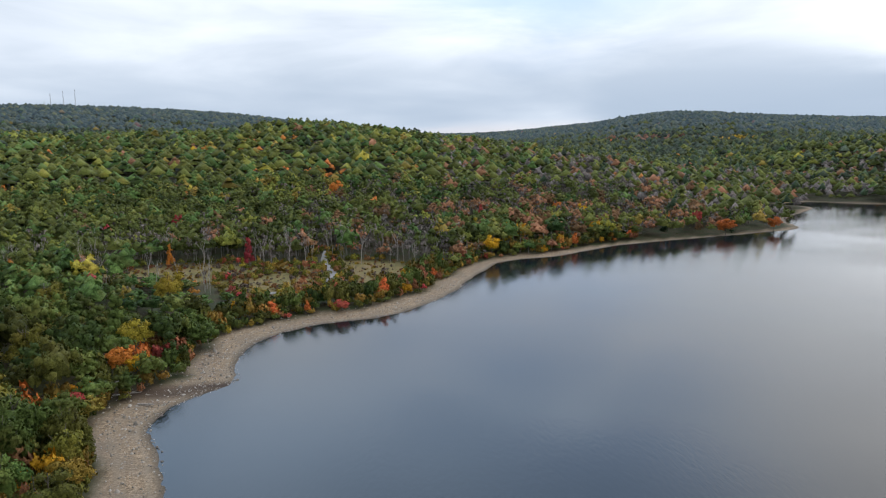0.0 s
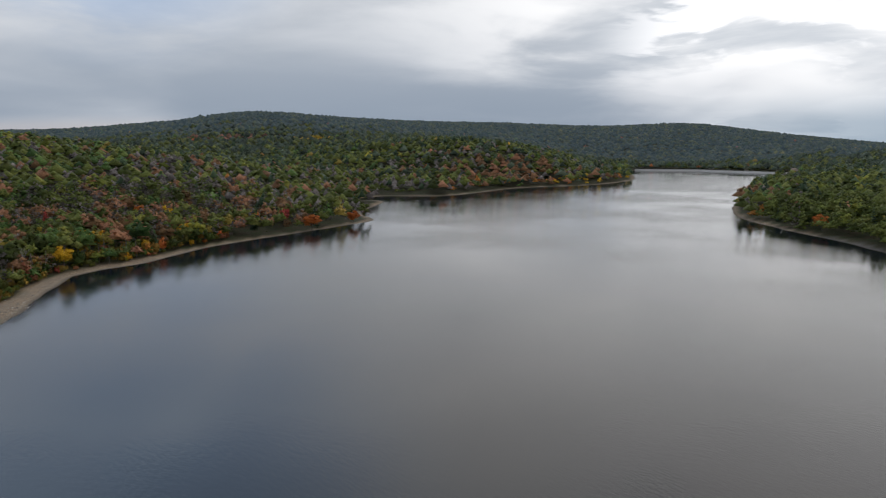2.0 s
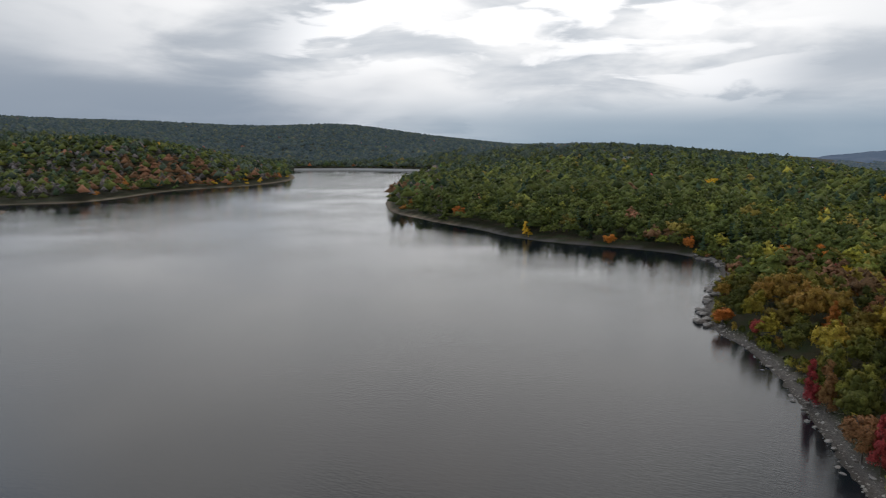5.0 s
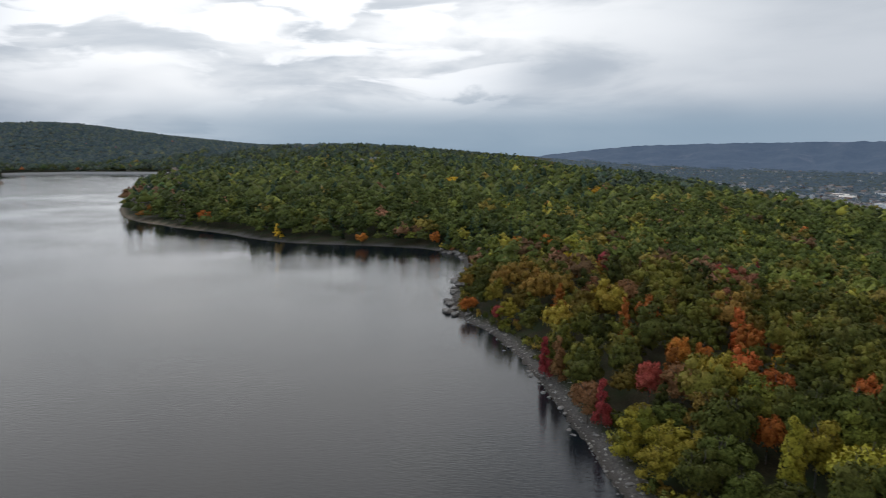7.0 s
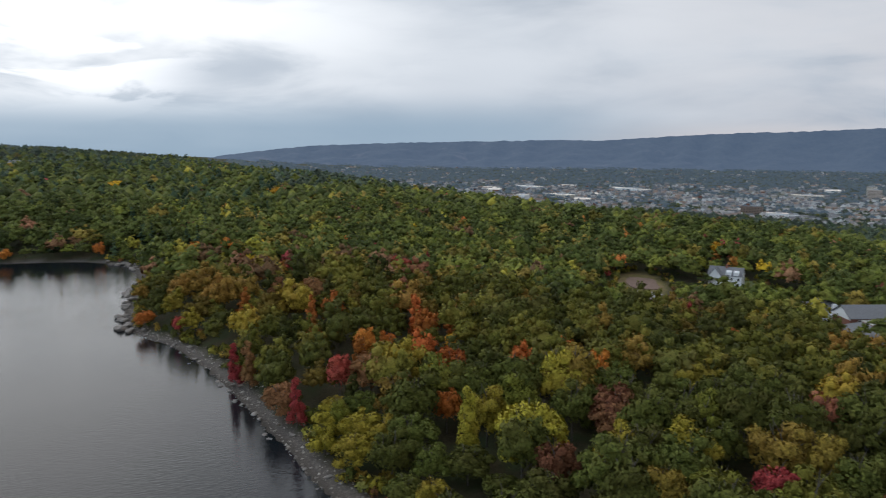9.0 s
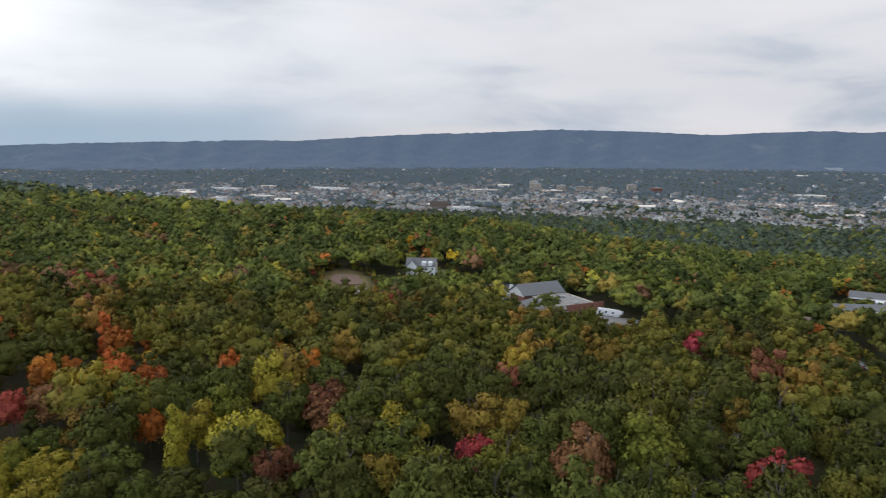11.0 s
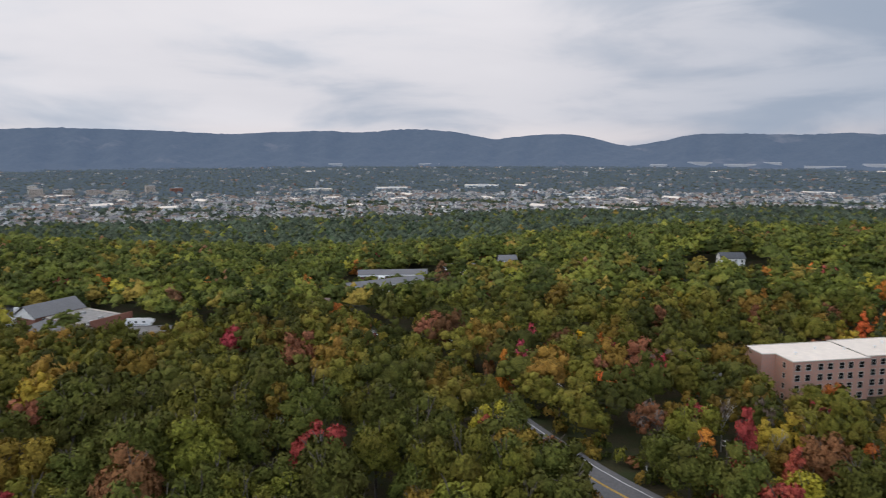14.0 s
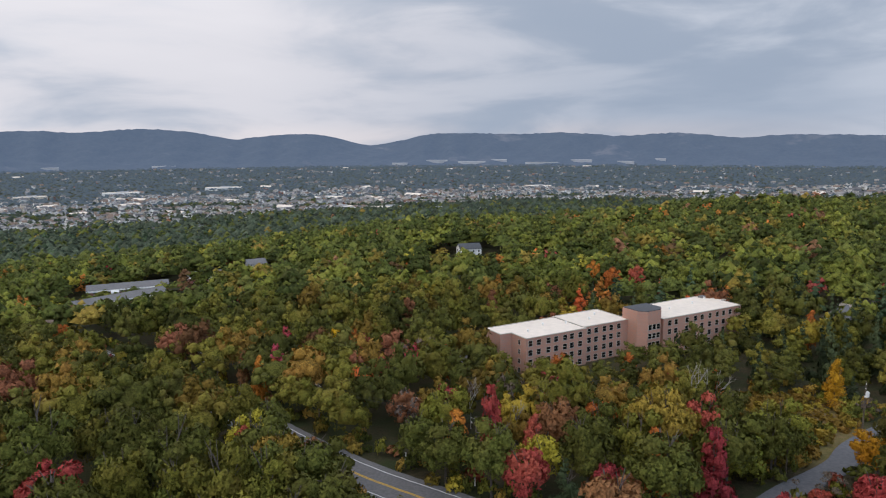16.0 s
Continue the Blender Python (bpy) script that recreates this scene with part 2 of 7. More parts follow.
def ground_build(n, l, b):
    def attr(k):
        q = n.new("ShaderNodeAttribute")
        q.attribute_name = k
        return q.outputs["Fac"]
    fine, mid, wide = noise_of(n, l, 1.4, 8, 0.65), noise_of(n, l, 0.12, 5), noise_of(n, l, 0.018, 4)
    floor = ramp_of(n, l, fine, ((0.3, (0.030, 0.028, 0.014)), (0.7, (0.085, 0.066, 0.034))))
    floor = mixed(n, l, ranged(n, l, mid, 0.42, 0.62), floor, (0.040, 0.050, 0.018))
    # dry grass and heath of the clearings
    heath = ramp_of(n, l, mid, ((0.30, (0.150, 0.135, 0.042)), (0.5, (0.235, 0.180, 0.068)), (0.68, (0.260, 0.165, 0.085))))
    tuft = noise_of(n, l, 0.42, 6, 0.7)
    heath = mixed(n, l, ranged(n, l, tuft, 0.42, 0.58, 0, 0.65), heath, (0.095, 0.100, 0.032))
    heath = mixed(n, l, ranged(n, l, tuft, 0.58, 0.68, 0, 0.8), heath, (0.300, 0.215, 0.130))
    heath = mixed(n, l, ranged(n, l, fine, 0.4, 0.7, 0, 0.5), heath, (0.120, 0.085, 0.045))
    c = mixed(n, l, attr("clearing"), floor, heath)
    # gravel and stones left by the low water
    stone = noise_of(n, l, 1.6, 8, 0.78)
    gravel = ramp_of(n, l, stone, ((0.36, (0.085, 0.060, 0.040)), (0.5, (0.260, 0.185, 0.115)), (0.64, (0.500, 0.385, 0.265))))
    gravel = mixed(n, l, ranged(n, l, mid, 0.40, 0.66, 0, 0.6), gravel, (0.170, 0.135, 0.105))
    strand = n.new("ShaderNodeTexNoise")
    strand.noise_dimensions = "1D"
    strand.inputs["Scale"].default_value, strand.inputs["Detail"].default_value = 0.55, 4
    l.new(attr("shore"), strand.inputs["W"])
    gravel = mixed(n, l, ranged(n, l, strand.outputs[0], 0.42, 0.62, 0, 0.55), gravel, (0.250, 0.205, 0.150))
    bank = ramp_of(n, l, stone, ((0.3, (0.050, 0.043, 0.037)), (0.55, (0.130, 0.113, 0.098)), (0.75, (0.260, 0.230, 0.200))))
    gravel = mixed(n, l, attr("rock"), gravel, bank)
    c = mixed(n, l, attr("beach"), c, gravel)
    wet = ranged(n, l, attr("shore"), 0.2, 2.6, 0.75, 0.0)
    c = mixed(n, l, wet, c, (0.050, 0.040, 0.030))
    c = mixed(n, l, attr("creek"), c, (0.055, 0.036, 0.026))
    town = ramp_of(n, l, noise_of(n, l, 0.03, 8, 0.7), ((0.36, (0.035, 0.050, 0.030)), (0.55, (0.070, 0.080, 0.058)), (0.72, (0.180, 0.175, 0.165))))
    c = mixed(n, l, attr("town"), c, town)
    l.new(c, b.inputs["Base Color"])
    b.inputs["Roughness"].default_value = 0.92
    b.inputs["Specular IOR Level"].default_value = 0.2
    bumped(n, l, b, stone, 0.6, 0.35)


GROUND = material("woodland_ground", ground_build)


def water_build(n, l, b):
    g = n.new("ShaderNodeNewGeometry")
    m = n.new("ShaderNodeMapping")
    l.new(g.outputs["Position"], m.inputs[0])
    m.inputs["Rotation"].default_value = (0, 0, radians(28))
    m.inputs["Scale"].default_value = (1.0, 0.30, 1.0)
    small = noise_of(n, l, 1.5, 3, 0.6, m.outputs[0])
    wide = noise_of(n, l, 0.012, 3, 0.5, g.outputs["Position"])
    h = n.new("ShaderNodeMath")
    h.operation = "MULTIPLY"
    l.new(small, h.inputs[0])
    l.new(ranged(n, l, wide, 0.35, 0.65, 0.25, 1.0), h.inputs[1])
    b.inputs["Base Color"].default_value = (0.010, 0.013, 0.016, 1)
    b.inputs["IOR"].default_value = 1.33
    b.inputs["Roughness"].default_value = 0.06
    bumped(n, l, b, h.outputs[0], 0.34, 0.26)


WATER = material("lake_water", water_build)


def glass_build(n, l, b):
    b.inputs["Base Color"].default_value = (0.012, 0.014, 0.016, 1)
    b.inputs["Roughness"].default_value = 0.08
    b.inputs["IOR"].default_value = 1.5


def brick_build(n, l, b):
    t = n.new("ShaderNodeTexCoord")
    q = n.new("ShaderNodeTexBrick")
    s = n.new("ShaderNodeSeparateXYZ")
    l.new(t.outputs["Object"], s.inputs[0])
    run = n.new("ShaderNodeMath")
    l.new(s.outputs[0], run.inputs[0])
    l.new(s.outputs[1], run.inputs[1])
    flat = n.new("ShaderNodeCombineXYZ")
    l.new(run.outputs[0], flat.inputs[0])
    l.new(s.outputs[2], flat.inputs[1])
    l.new(flat.outputs[0], q.inputs["Vector"])
    q.inputs["Scale"].default_value = 1.0
    q.inputs["Brick Width"].default_value, q.inputs["Row Height"].default_value, q.inputs["Mortar Size"].default_value = 0.24, 0.08, 0.010
    q.inputs["Color1"].default_value, q.inputs["Color2"].default_value = (0.540, 0.270, 0.190, 1), (0.460, 0.215, 0.150, 1)
    q.inputs["Mortar"].default_value = (0.33, 0.27, 0.23, 1)
    stain = noise_of(n, l, 0.35, 5, 0.6)
    c = mixed(n, l, ranged(n, l, stain, 0.42, 0.68, 0, 0.45), q.outputs["Color"], (0.40, 0.245, 0.190))
    l.new(c, b.inputs["Base Color"])
    b.inputs["Roughness"].default_value = 0.9


GLASS = material("dark_window_glass", glass_build)
BRICK = material("pinkish_tan_brick", brick_build)
RED_BRICK = plain("red_brick", (0.27, 0.115, 0.08), 0.9, 3, 0.25)
WHITE_ROOF = plain("white_roof_membrane", (0.88, 0.78, 0.67), 0.7, 0.5, 0.07)
GREY_ROOF = plain("grey_shingle", (0.185, 0.182, 0.185), 0.85, 2.2, 0.25)
DARK_ROOF = plain("dark_slate_roof", (0.085, 0.09, 0.10), 0.8, 2, 0.25)
BROWN_ROOF = plain("brown_shingle", (0.22, 0.16, 0.125), 0.85, 2, 0.25)
TAR_ROOF = plain("grey_tar_roof", (0.30, 0.285, 0.27), 0.9, 0.6, 0.25)
WHITE_PAINT = plain("white_siding", (0.83, 0.82, 0.80), 0.6, 1.2, 0.06)
CREAM_PAINT = plain("cream_siding", (0.58, 0.53, 0.45), 0.7, 1.2, 0.08)
GREY_PAINT = plain("grey_siding", (0.42, 0.43, 0.45), 0.7, 1.2, 0.08)
TAN_STONE = plain("tan_stone", (0.46, 0.39, 0.33), 0.85, 0.8, 0.15)
ASPHALT = plain("worn_asphalt", (0.155, 0.150, 0.150), 0.9, 1.8, 0.25)
OLD_ASPHALT = plain("bleached_asphalt", (0.25, 0.235, 0.22), 0.92, 0.6, 0.25)
ROAD_WHITE = plain("white_road_paint", (0.72, 0.72, 0.70), 0.7, 4, 0.15)
ROAD_YELLOW = plain("yellow_road_paint", (0.62, 0.38, 0.05), 0.7, 4, 0.15)
CONCRETE = plain("pale_concrete", (0.44, 0.42, 0.39), 0.9, 1.2, 0.2)
STEEL = plain("galvanised_steel", (0.50, 0.51, 0.52), 0.45, 3, 0.12, 0.8, 0.05)
POLE_WOOD = plain("weathered_pole_wood", (0.13, 0.10, 0.075), 0.9, 5, 0.3)
ROCK = plain("grey_shore_rock", (0.25, 0.22, 0.19), 0.92, 1.1, 0.35, 0, 0.6)
RUBBER = plain("black_rubber", (0.03, 0.03, 0.03), 0.8, 4, 0.2)
CAR_WHITE = plain("white_car_paint", (0.75, 0.75, 0.75), 0.25, 2, 0.04, 0, 0)
CAR_DARK = plain("dark_car_paint", (0.05, 0.055, 0.065), 0.25, 2, 0.1, 0, 0)
LAWN = plain("mown_grass", (0.12, 0.14, 0.045), 0.95, 0.8, 0.3)

# ---- the lie of the land ----
def polar(az, r):
    return r * math.sin(radians(az)), r * math.cos(radians(az))


# the waterline, round the whole lake, in metres
SHORE = [(-52, 124), (-66, 153), (-67, 170), (-57, 189), (-62, 207), (-59, 228), (-47, 246), (-17, 263), (1, 292), (13, 324),
         (34, 378), (73, 400), (106, 431), (157, 458), (213, 482), (265, 512), (284, 572), (356, 664), (345, 705), (389, 724),
         (453, 687), (607, 744), (740, 736), (900, 806), (1150, 1030), (1232, 931), (1265, 719), (1004, 640), (706, 480), (548, 377),
         (490, 304), (454, 233), (424, 178), (418, 103), (407, 73), (384, 56), (331, 50), (287, 46), (258, 42), (238, 28),
         (199, 10), (173, 2), (148, -6), (123, -13), (80, -32), (20, -45), (-35, -20), (-45, 70)]
# spot heights fitted to the skylines in the camera's view (bearing, distance, height): the wooded hills beyond the lake
HILLS = [(-35, 250, 6), (-36, 700, 30), (-27, 1300, 72), (-16.4, 1250, 68), (-9, 1150, 87), (-3.3, 1150, 68), (2.1, 1100, 60), (5.7, 1050, 49),
         (10.2, 1000, 40), (14.6, 950, 27), (22.8, 850, 12), (28, 740, 4), (27, 900, 4), (-10, 330, 4), (-10, 450, 6), (2, 450, 6), (6, 600, 13),
         (-22, 350, 5), (-25, 500, 10), (-10, 700, 32), (-30, 2600, 182), (-20, 2600, 171), (-12, 2600, 138), (-4, 2600, 70), (3, 2800, 60), (-27, 1800, 80)]
FAR_HILLS = [(-10, 1800, 60), (9.3, 3000, 112), (12.8, 2700, 118), (17.8, 2500, 147), (22.6, 2500, 134), (29, 2600, 118), (34.3, 2700, 102),
             (20, 1350, 22), (28, 1050, 14), (20, 1900, 76), (5, 1700, 45), (34.7, 1250, 52), (29, 1350, 50), (40.8, 1200, 33), (46.3, 1200, 12),
             (38, 3500, 130), (44, 3500, 115), (48, 3500, 115), (51.5, 3500, 127), (55, 3500, 104), (58.4, 3500, 74), (62.2, 3500, 50), (48, 2200, 0), (55, 1800, -4), (62, 1500, 4)]
PROMONTORY = [(57, 720, 5), (65, 650, 12), (75, 600, 12), (71, 1000, 10), (72, 1500, 26), (75, 2000, 40), (68, 2200, 38), (83, 1800, 19),
              (87, 1700, 11), (82, 480, 6), (90, 300, 6), (90, 760, 0), (90, 1300, 3), (80, 3400, -30), (70, 3600, 0), (102, 900, -3), (97, 1200, -4),
              (110, 720, -6), (100, 250, 3), (100, 420, 0), (124, 620, -11), (131, 600, -13), (112, 420, -8)]
VALLEY = [(158, 560, -34), (158, 780, -64), (170, 780, -60), (174, 520, -19), (184, 560, -14), (193, 600, -15), (202, 620, -10), (210, 640, 0), (220, 650, 2), (120, 130, 2),
          (150, 125, -2), (190, 115, -4), (193, 230, -8), (212, 300, -8), (160, 300, -12), (140, 300, -11), (128, 380, -13), (222, 180, -3),
          (102, 1600, -85), (112, 1400, -95), (130, 1300, -98), (150, 1200, -95), (170, 1200, -92), (190, 1300, -85), (212, 1400, -75),
          (92, 2500, -65), (110, 2400, -105), (132, 2400, -108), (155, 2400, -108), (180, 2400, -102), (210, 2500, -92)]
RIM = [(100, 4000, -85), (120, 4000, -92), (140, 4000, -90), (160, 4000, -90), (180, 4000, -92), (200, 4000, -92), (220, 4000, -90), (-30, 4600, 110),
       (15, 4600, 90), (50, 4700, 70), (75, 4700, 0), (265, 200, 3), (270, 700, 25), (270, 2000, 60), (270, 4500, 60), (300, 400, 15)]
SPOTS = np.array(HILLS + FAR_HILLS + PROMONTORY + VALLEY + RIM, float)


def warp(az, r):
    return np.stack([az / 13.0, np.log(r) * 3.2], -1)


class Lie:
    """Smooth heights through the spot heights, on bearing and distance."""

    def __init__(self):
        p = np.concatenate([SPOTS, SPOTS + (360, 0, 0), SPOTS - (360, 0, 0)])
        p = p[(p[:, 0] > -130) & (p[:, 0] < 310)]
        self.c = warp(p[:, 0], p[:, 1])
        k = len(p)
        a = np.zeros((k + 3, k + 3))
        a[:k, :k] = self.kernel(self.c, self.c) - np.eye(k) * 0.01
        a[:k, k], a[:k, k + 1:] = 1, self.c
        a[k, :k], a[k + 1:, :k] = 1, self.c.T
        self.w = np.linalg.solve(a, np.concatenate([p[:, 2], np.zeros(3)]))

    def kernel(self, a, b):
        d2 = ((a[:, None] - b[None]) ** 2).sum(-1)
        return np.sqrt(d2 + 0.15)

    def __call__(self, x, y):
        r = np.maximum(np.hypot(x, y), 90)
        az = np.degrees(np.arctan2(x, y))
        az = np.where(az < -90, az + 360, az)
        q = warp(az, r)
        out = np.empty(len(q))
        k = len(self.c)
        for i in range(0, len(q), 20000):
            s = q[i:i + 20000]
            out[i:i + 20000] = self.kernel(s, self.c) @ self.w[:k] + self.w[k] + s @ self.w[k + 1:]
        return out


LIE = Lie()


def rounded(points, steps=5):
    """The closed waterline as a smooth curve with a small natural raggedness."""
    p = np.array(points, float)
    out = []
    for i in range(len(p)):
        a, b, c, d = p[i - 1], p[i], p[(i + 1) % len(p)], p[(i + 2) % len(p)]
        for k in range(steps):
            t = k / steps
            out.append(0.5 * (2 * b + (c - a) * t + (2 * a - 5 * b + 4 * c - d) * t * t + (3 * b - a - 3 * c + d) * t ** 3))
    out = np.array(out)
    rag = np.array([[noise.noise((q[0] * 0.06, q[1] * 0.06, 1)), noise.noise((q[0] * 0.06, q[1] * 0.06, 9))] for q in out])
    return out + rag * 2.0


CURVE = rounded(SHORE)


def shore_distance(x, y):
    """Metres from the waterline: above 0 on land, below 0 in the lake."""
    best = np.full(len(x), 1e9)
    inside = np.zeros(len(x), bool)
    a, b = CURVE, np.roll(CURVE, -1, 0)
    for (ax, ay), (bx, by) in zip(a, b):
        dx, dy = bx - ax, by - ay
        t = np.clip(((x - ax) * dx + (y - ay) * dy) / (dx * dx + dy * dy + 1e-9), 0, 1)
        best = np.minimum(best, (x - ax - t * dx) ** 2 + (y - ay - t * dy) ** 2)
        if ay != by:
            cross = (ay > y) != (by > y)
            inside ^= cross & (x < dx * (y - ay) / dy + ax)
    return np.where(inside, -1, 1) * np.sqrt(best)


def smoothstep(v, lo, hi):
    t = np.clip((v - lo) / (hi - lo), 0, 1)
    return t * t * (3 - 2 * t)


def waves(x, y, size, seed):
    """Cheap rolling unevenness, about -1 to 1."""
    g = np.random.default_rng(seed)
    out = np.zeros(len(x))
    for k in range(5):
        a, f = g.uniform(0, math.tau), (2 ** (k * 0.55)) / size
        out += np.sin((x * math.cos(a) + y * math.sin(a)) * f * math.tau + g.uniform(0, 6)) / (1.35 ** k)
    return out / 2.4


def height(x, y, s=None):
    x, y = np.asarray(x, float), np.asarray(y, float)
    s = shore_distance(x, y) if s is None else s
    r = np.hypot(x, y)
    hill = LIE(x, y) + waves(x, y, 160, 3) * np.clip(r / 300 - 0.6, 0, 2.2) * smoothstep(r, 150, 600)
    bank = np.minimum(s * 0.085, 1.2 + s * 0.022)
    bank = np.minimum(bank, 5.0) + 0.12 * waves(x, y, 7, 8)
    land = bank + smoothstep(s, 10, 170) * (hill - bank)
    return np.where(s > 0, land, np.maximum(s * 0.12, -5.0) - 0.02)


def in_ellipse(x, y, spot):
    cx, cy, rx, ry, turn = spot
    c, k = math.cos(radians(turn)), math.sin(radians(turn))
    u, v = (x - cx) * c + (y - cy) * k, -(x - cx) * k + (y - cy) * c
    return (u / rx) ** 2 + (v / ry) ** 2


# open ground among the trees: centre, half sizes, turn
CLEARINGS = [(-34, 336, 32, 40, 30), (-72, 322, 30, 34, 20), (-124, 330, 40, 26, 20), (-102, -150, 29, 16, 51),
             (330, -203, 34, 14, -28), (300, -260, 42, 9, 0), (310, -1320, 90, 30, 5), (8, 300, 9, 25, -10), (392, 2690, 130, 80, 0)]
CREEK = [(-104, 168), (-88, 174), (-79, 176), (-70, 179), (-57, 185)]
TOWN_EDGE = 1480.0


def line_distance(x, y, pts):
    best = np.full(len(x), 1e9)
    for (ax, ay), (bx, by) in zip(pts, pts[1:]):
        dx, dy = bx - ax, by - ay
        t = np.clip(((x - ax) * dx + (y - ay) * dy) / (dx * dx + dy * dy), 0, 1)
        best = np.minimum(best, np.hypot(x - ax - t * dx, y - ay - t * dy))
    return best



def town_mask(x, y):
    az, r = np.degrees(np.arctan2(x, y)) % 360, np.hypot(x, y)
    inner = TOWN_EDGE + 180 * np.sin(np.radians(az * 4.0)) + 260 * np.clip((128 - az) / 30, 0, 3) + 60 * waves(x, y, 420, 5)
    return smoothstep(r, inner, inner + 260) * smoothstep(az, 88, 100) * (az < 235)


def town_band(x, y):
    """Where the valley's houses crowd together, 0 to 1, and where woods part them."""
    az, r = np.degrees(np.arctan2(x, y)) % 360, np.hypot(x, y)
    thick = 0.54 + 0.6 * waves(x, y, 420, 14) + 0.55 * waves(x, y, 150, 15)
    edge = 2350 + 500 * smoothstep(150 - az, 0, 25) + 260 * waves(x, y, 500, 16)
    far = smoothstep(r, edge - 250, edge + 150)
    sparse = 0.02 + 0.42 * smoothstep(waves(x, y, 330, 17), 0.35, 0.8)
    return np.clip(thick * (1 - far) + sparse * far, 0, 1)


def build_ground():
    az = np.concatenate([np.arange(-42, 228, 0.56), np.arange(228, 318, 5.0)])
    ring = np.concatenate([[4, 25, 50], 62 * 1.021 ** np.arange(0, 240)])
    ring = ring[ring < 4960]
    A, R = np.meshgrid(np.radians(az), ring)
    x, y = (R * np.sin(A)).ravel(), (R * np.cos(A)).ravel()
    s = shore_distance(x, y)
    z = height(x, y, s)
    k, m = len(az), len(ring)
    i, j = np.meshgrid(np.arange(m - 1), np.arange(k), indexing="ij")
    j2 = (j + 1) % k
    quads = np.stack([i * k + j, (i + 1) * k + j, (i + 1) * k + j2, i * k + j2], -1).reshape(-1, 4)
    me = mesh_of("ground", np.stack([x, y, z], -1), quads, smooth=True)
    wide = np.where(x > 100, 5.5, 8.5 + 4.5 * smoothstep(-x, -60, 40)) + np.where(x > 100, 0.8, 3.0) * waves(x, y, 40, 2)
    rocky = smoothstep(x, 95, 130) * (y < 260)
    field = np.zeros(len(x))
    for spot in CLEARINGS:
        field = np.maximum(field, 1 - smoothstep(in_ellipse(x, y, spot), 0.75, 1.3))
    for name, v in (("shore", s), ("beach", 1 - smoothstep(s, wide * 0.8, wide * 1.15)), ("clearing", field), ("rock", rocky), ("town", town_mask(x, y)), ("creek", 1 - smoothstep(line_distance(x, y, CREEK), 1.0, 4.5))):
        me.attributes.new(name, "FLOAT", "POINT").data.foreach_set("value", v.astype(np.float32))
    me.materials.append(GROUND)
    tagged(new("ground", me), "wooded hills, gravel shore and valley floor", "ground", kind="structure")


def mesh_of(name, verts, quads, smooth=False, slots=None):
    """A mesh straight from arrays of places and four-cornered faces."""
    me = bpy.data.meshes.new(name)
    verts, quads = np.asarray(verts, np.float32), np.asarray(quads, np.int32)
    me.vertices.add(len(verts))
    me.vertices.foreach_set("co", verts.ravel())
    me.loops.add(quads.size)
    me.loops.foreach_set("vertex_index", quads.ravel())
    me.polygons.add(len(quads))
    me.polygons.foreach_set("loop_start", np.arange(0, quads.size, quads.shape[1], dtype=np.int32))
    if slots is not None:
        me.polygons.foreach_set("material_index", np.asarray(slots, np.int32))
    if smooth:
        me.polygons.foreach_set("use_smooth", np.ones(len(quads), bool))
    me.update(calc_edges=True)
    return me


build_ground()


def build_lake():
    """The water's sheet, reaching a few metres under the banks."""
    p = CURVE
    t = np.roll(p, -1, 0) - np.roll(p, 1, 0)
    t /= np.linalg.norm(t, axis=1)[:, None]
    area = 0.5 * np.sum(p[:, 0] * np.roll(p[:, 1], -1) - np.roll(p[:, 0], -1) * p[:, 1])
    out = np.stack([t[:, 1], -t[:, 0]], -1) * (1 if area > 0 else -1)
    edge = p + out * 3.0
    bm = bmesh.new()
    face = bm.faces.new([bm.verts.new((x, y, 0)) for x, y in edge])
    if face.normal.z < 0 or area < 0:
        face.normal_flip()
    bmesh.ops.triangulate(bm, faces=[face])
    me = bpy.data.meshes.new("lake")
    bm.to_mesh(me)
    bm.free()
    me.materials.append(WATER)
    tagged(new("water", me), "calm grey lake reflecting an overcast sky", "lake", kind="structure")


build_lake()

# the long ridge beyond the valley: bearing and elevation of its crest seen from the lake
CREST = [(80, -1.9), (86, -1.35), (91, -0.75), (95, -0.32), (101.9, -0.08), (108, 0.02), (115.4, 0.15), (118, 0.08), (123.2, 0.41), (127.9, 0.65), (132.6, 0.74), (138, 1.0), (145.1, 0.82),
         (150.1, 0.54), (154, 0.70), (158.3, 0.83), (160, 0.62), (164.8, 0.97), (168.5, 0.66), (171.1, 0.05), (174, 0.42), (177, 0.54), (179.3, 0.15), (181.4, -0.49),
         (183.5, -0.2), (186.4, 0.46), (190, 0.48), (193.6, 0.36), (197.2, 0.51), (201.5, 0.17), (205.7, 0.43), (210.1, -0.02), (213.5, 0.23), (219.3, 0.10), (230, 0.05)]


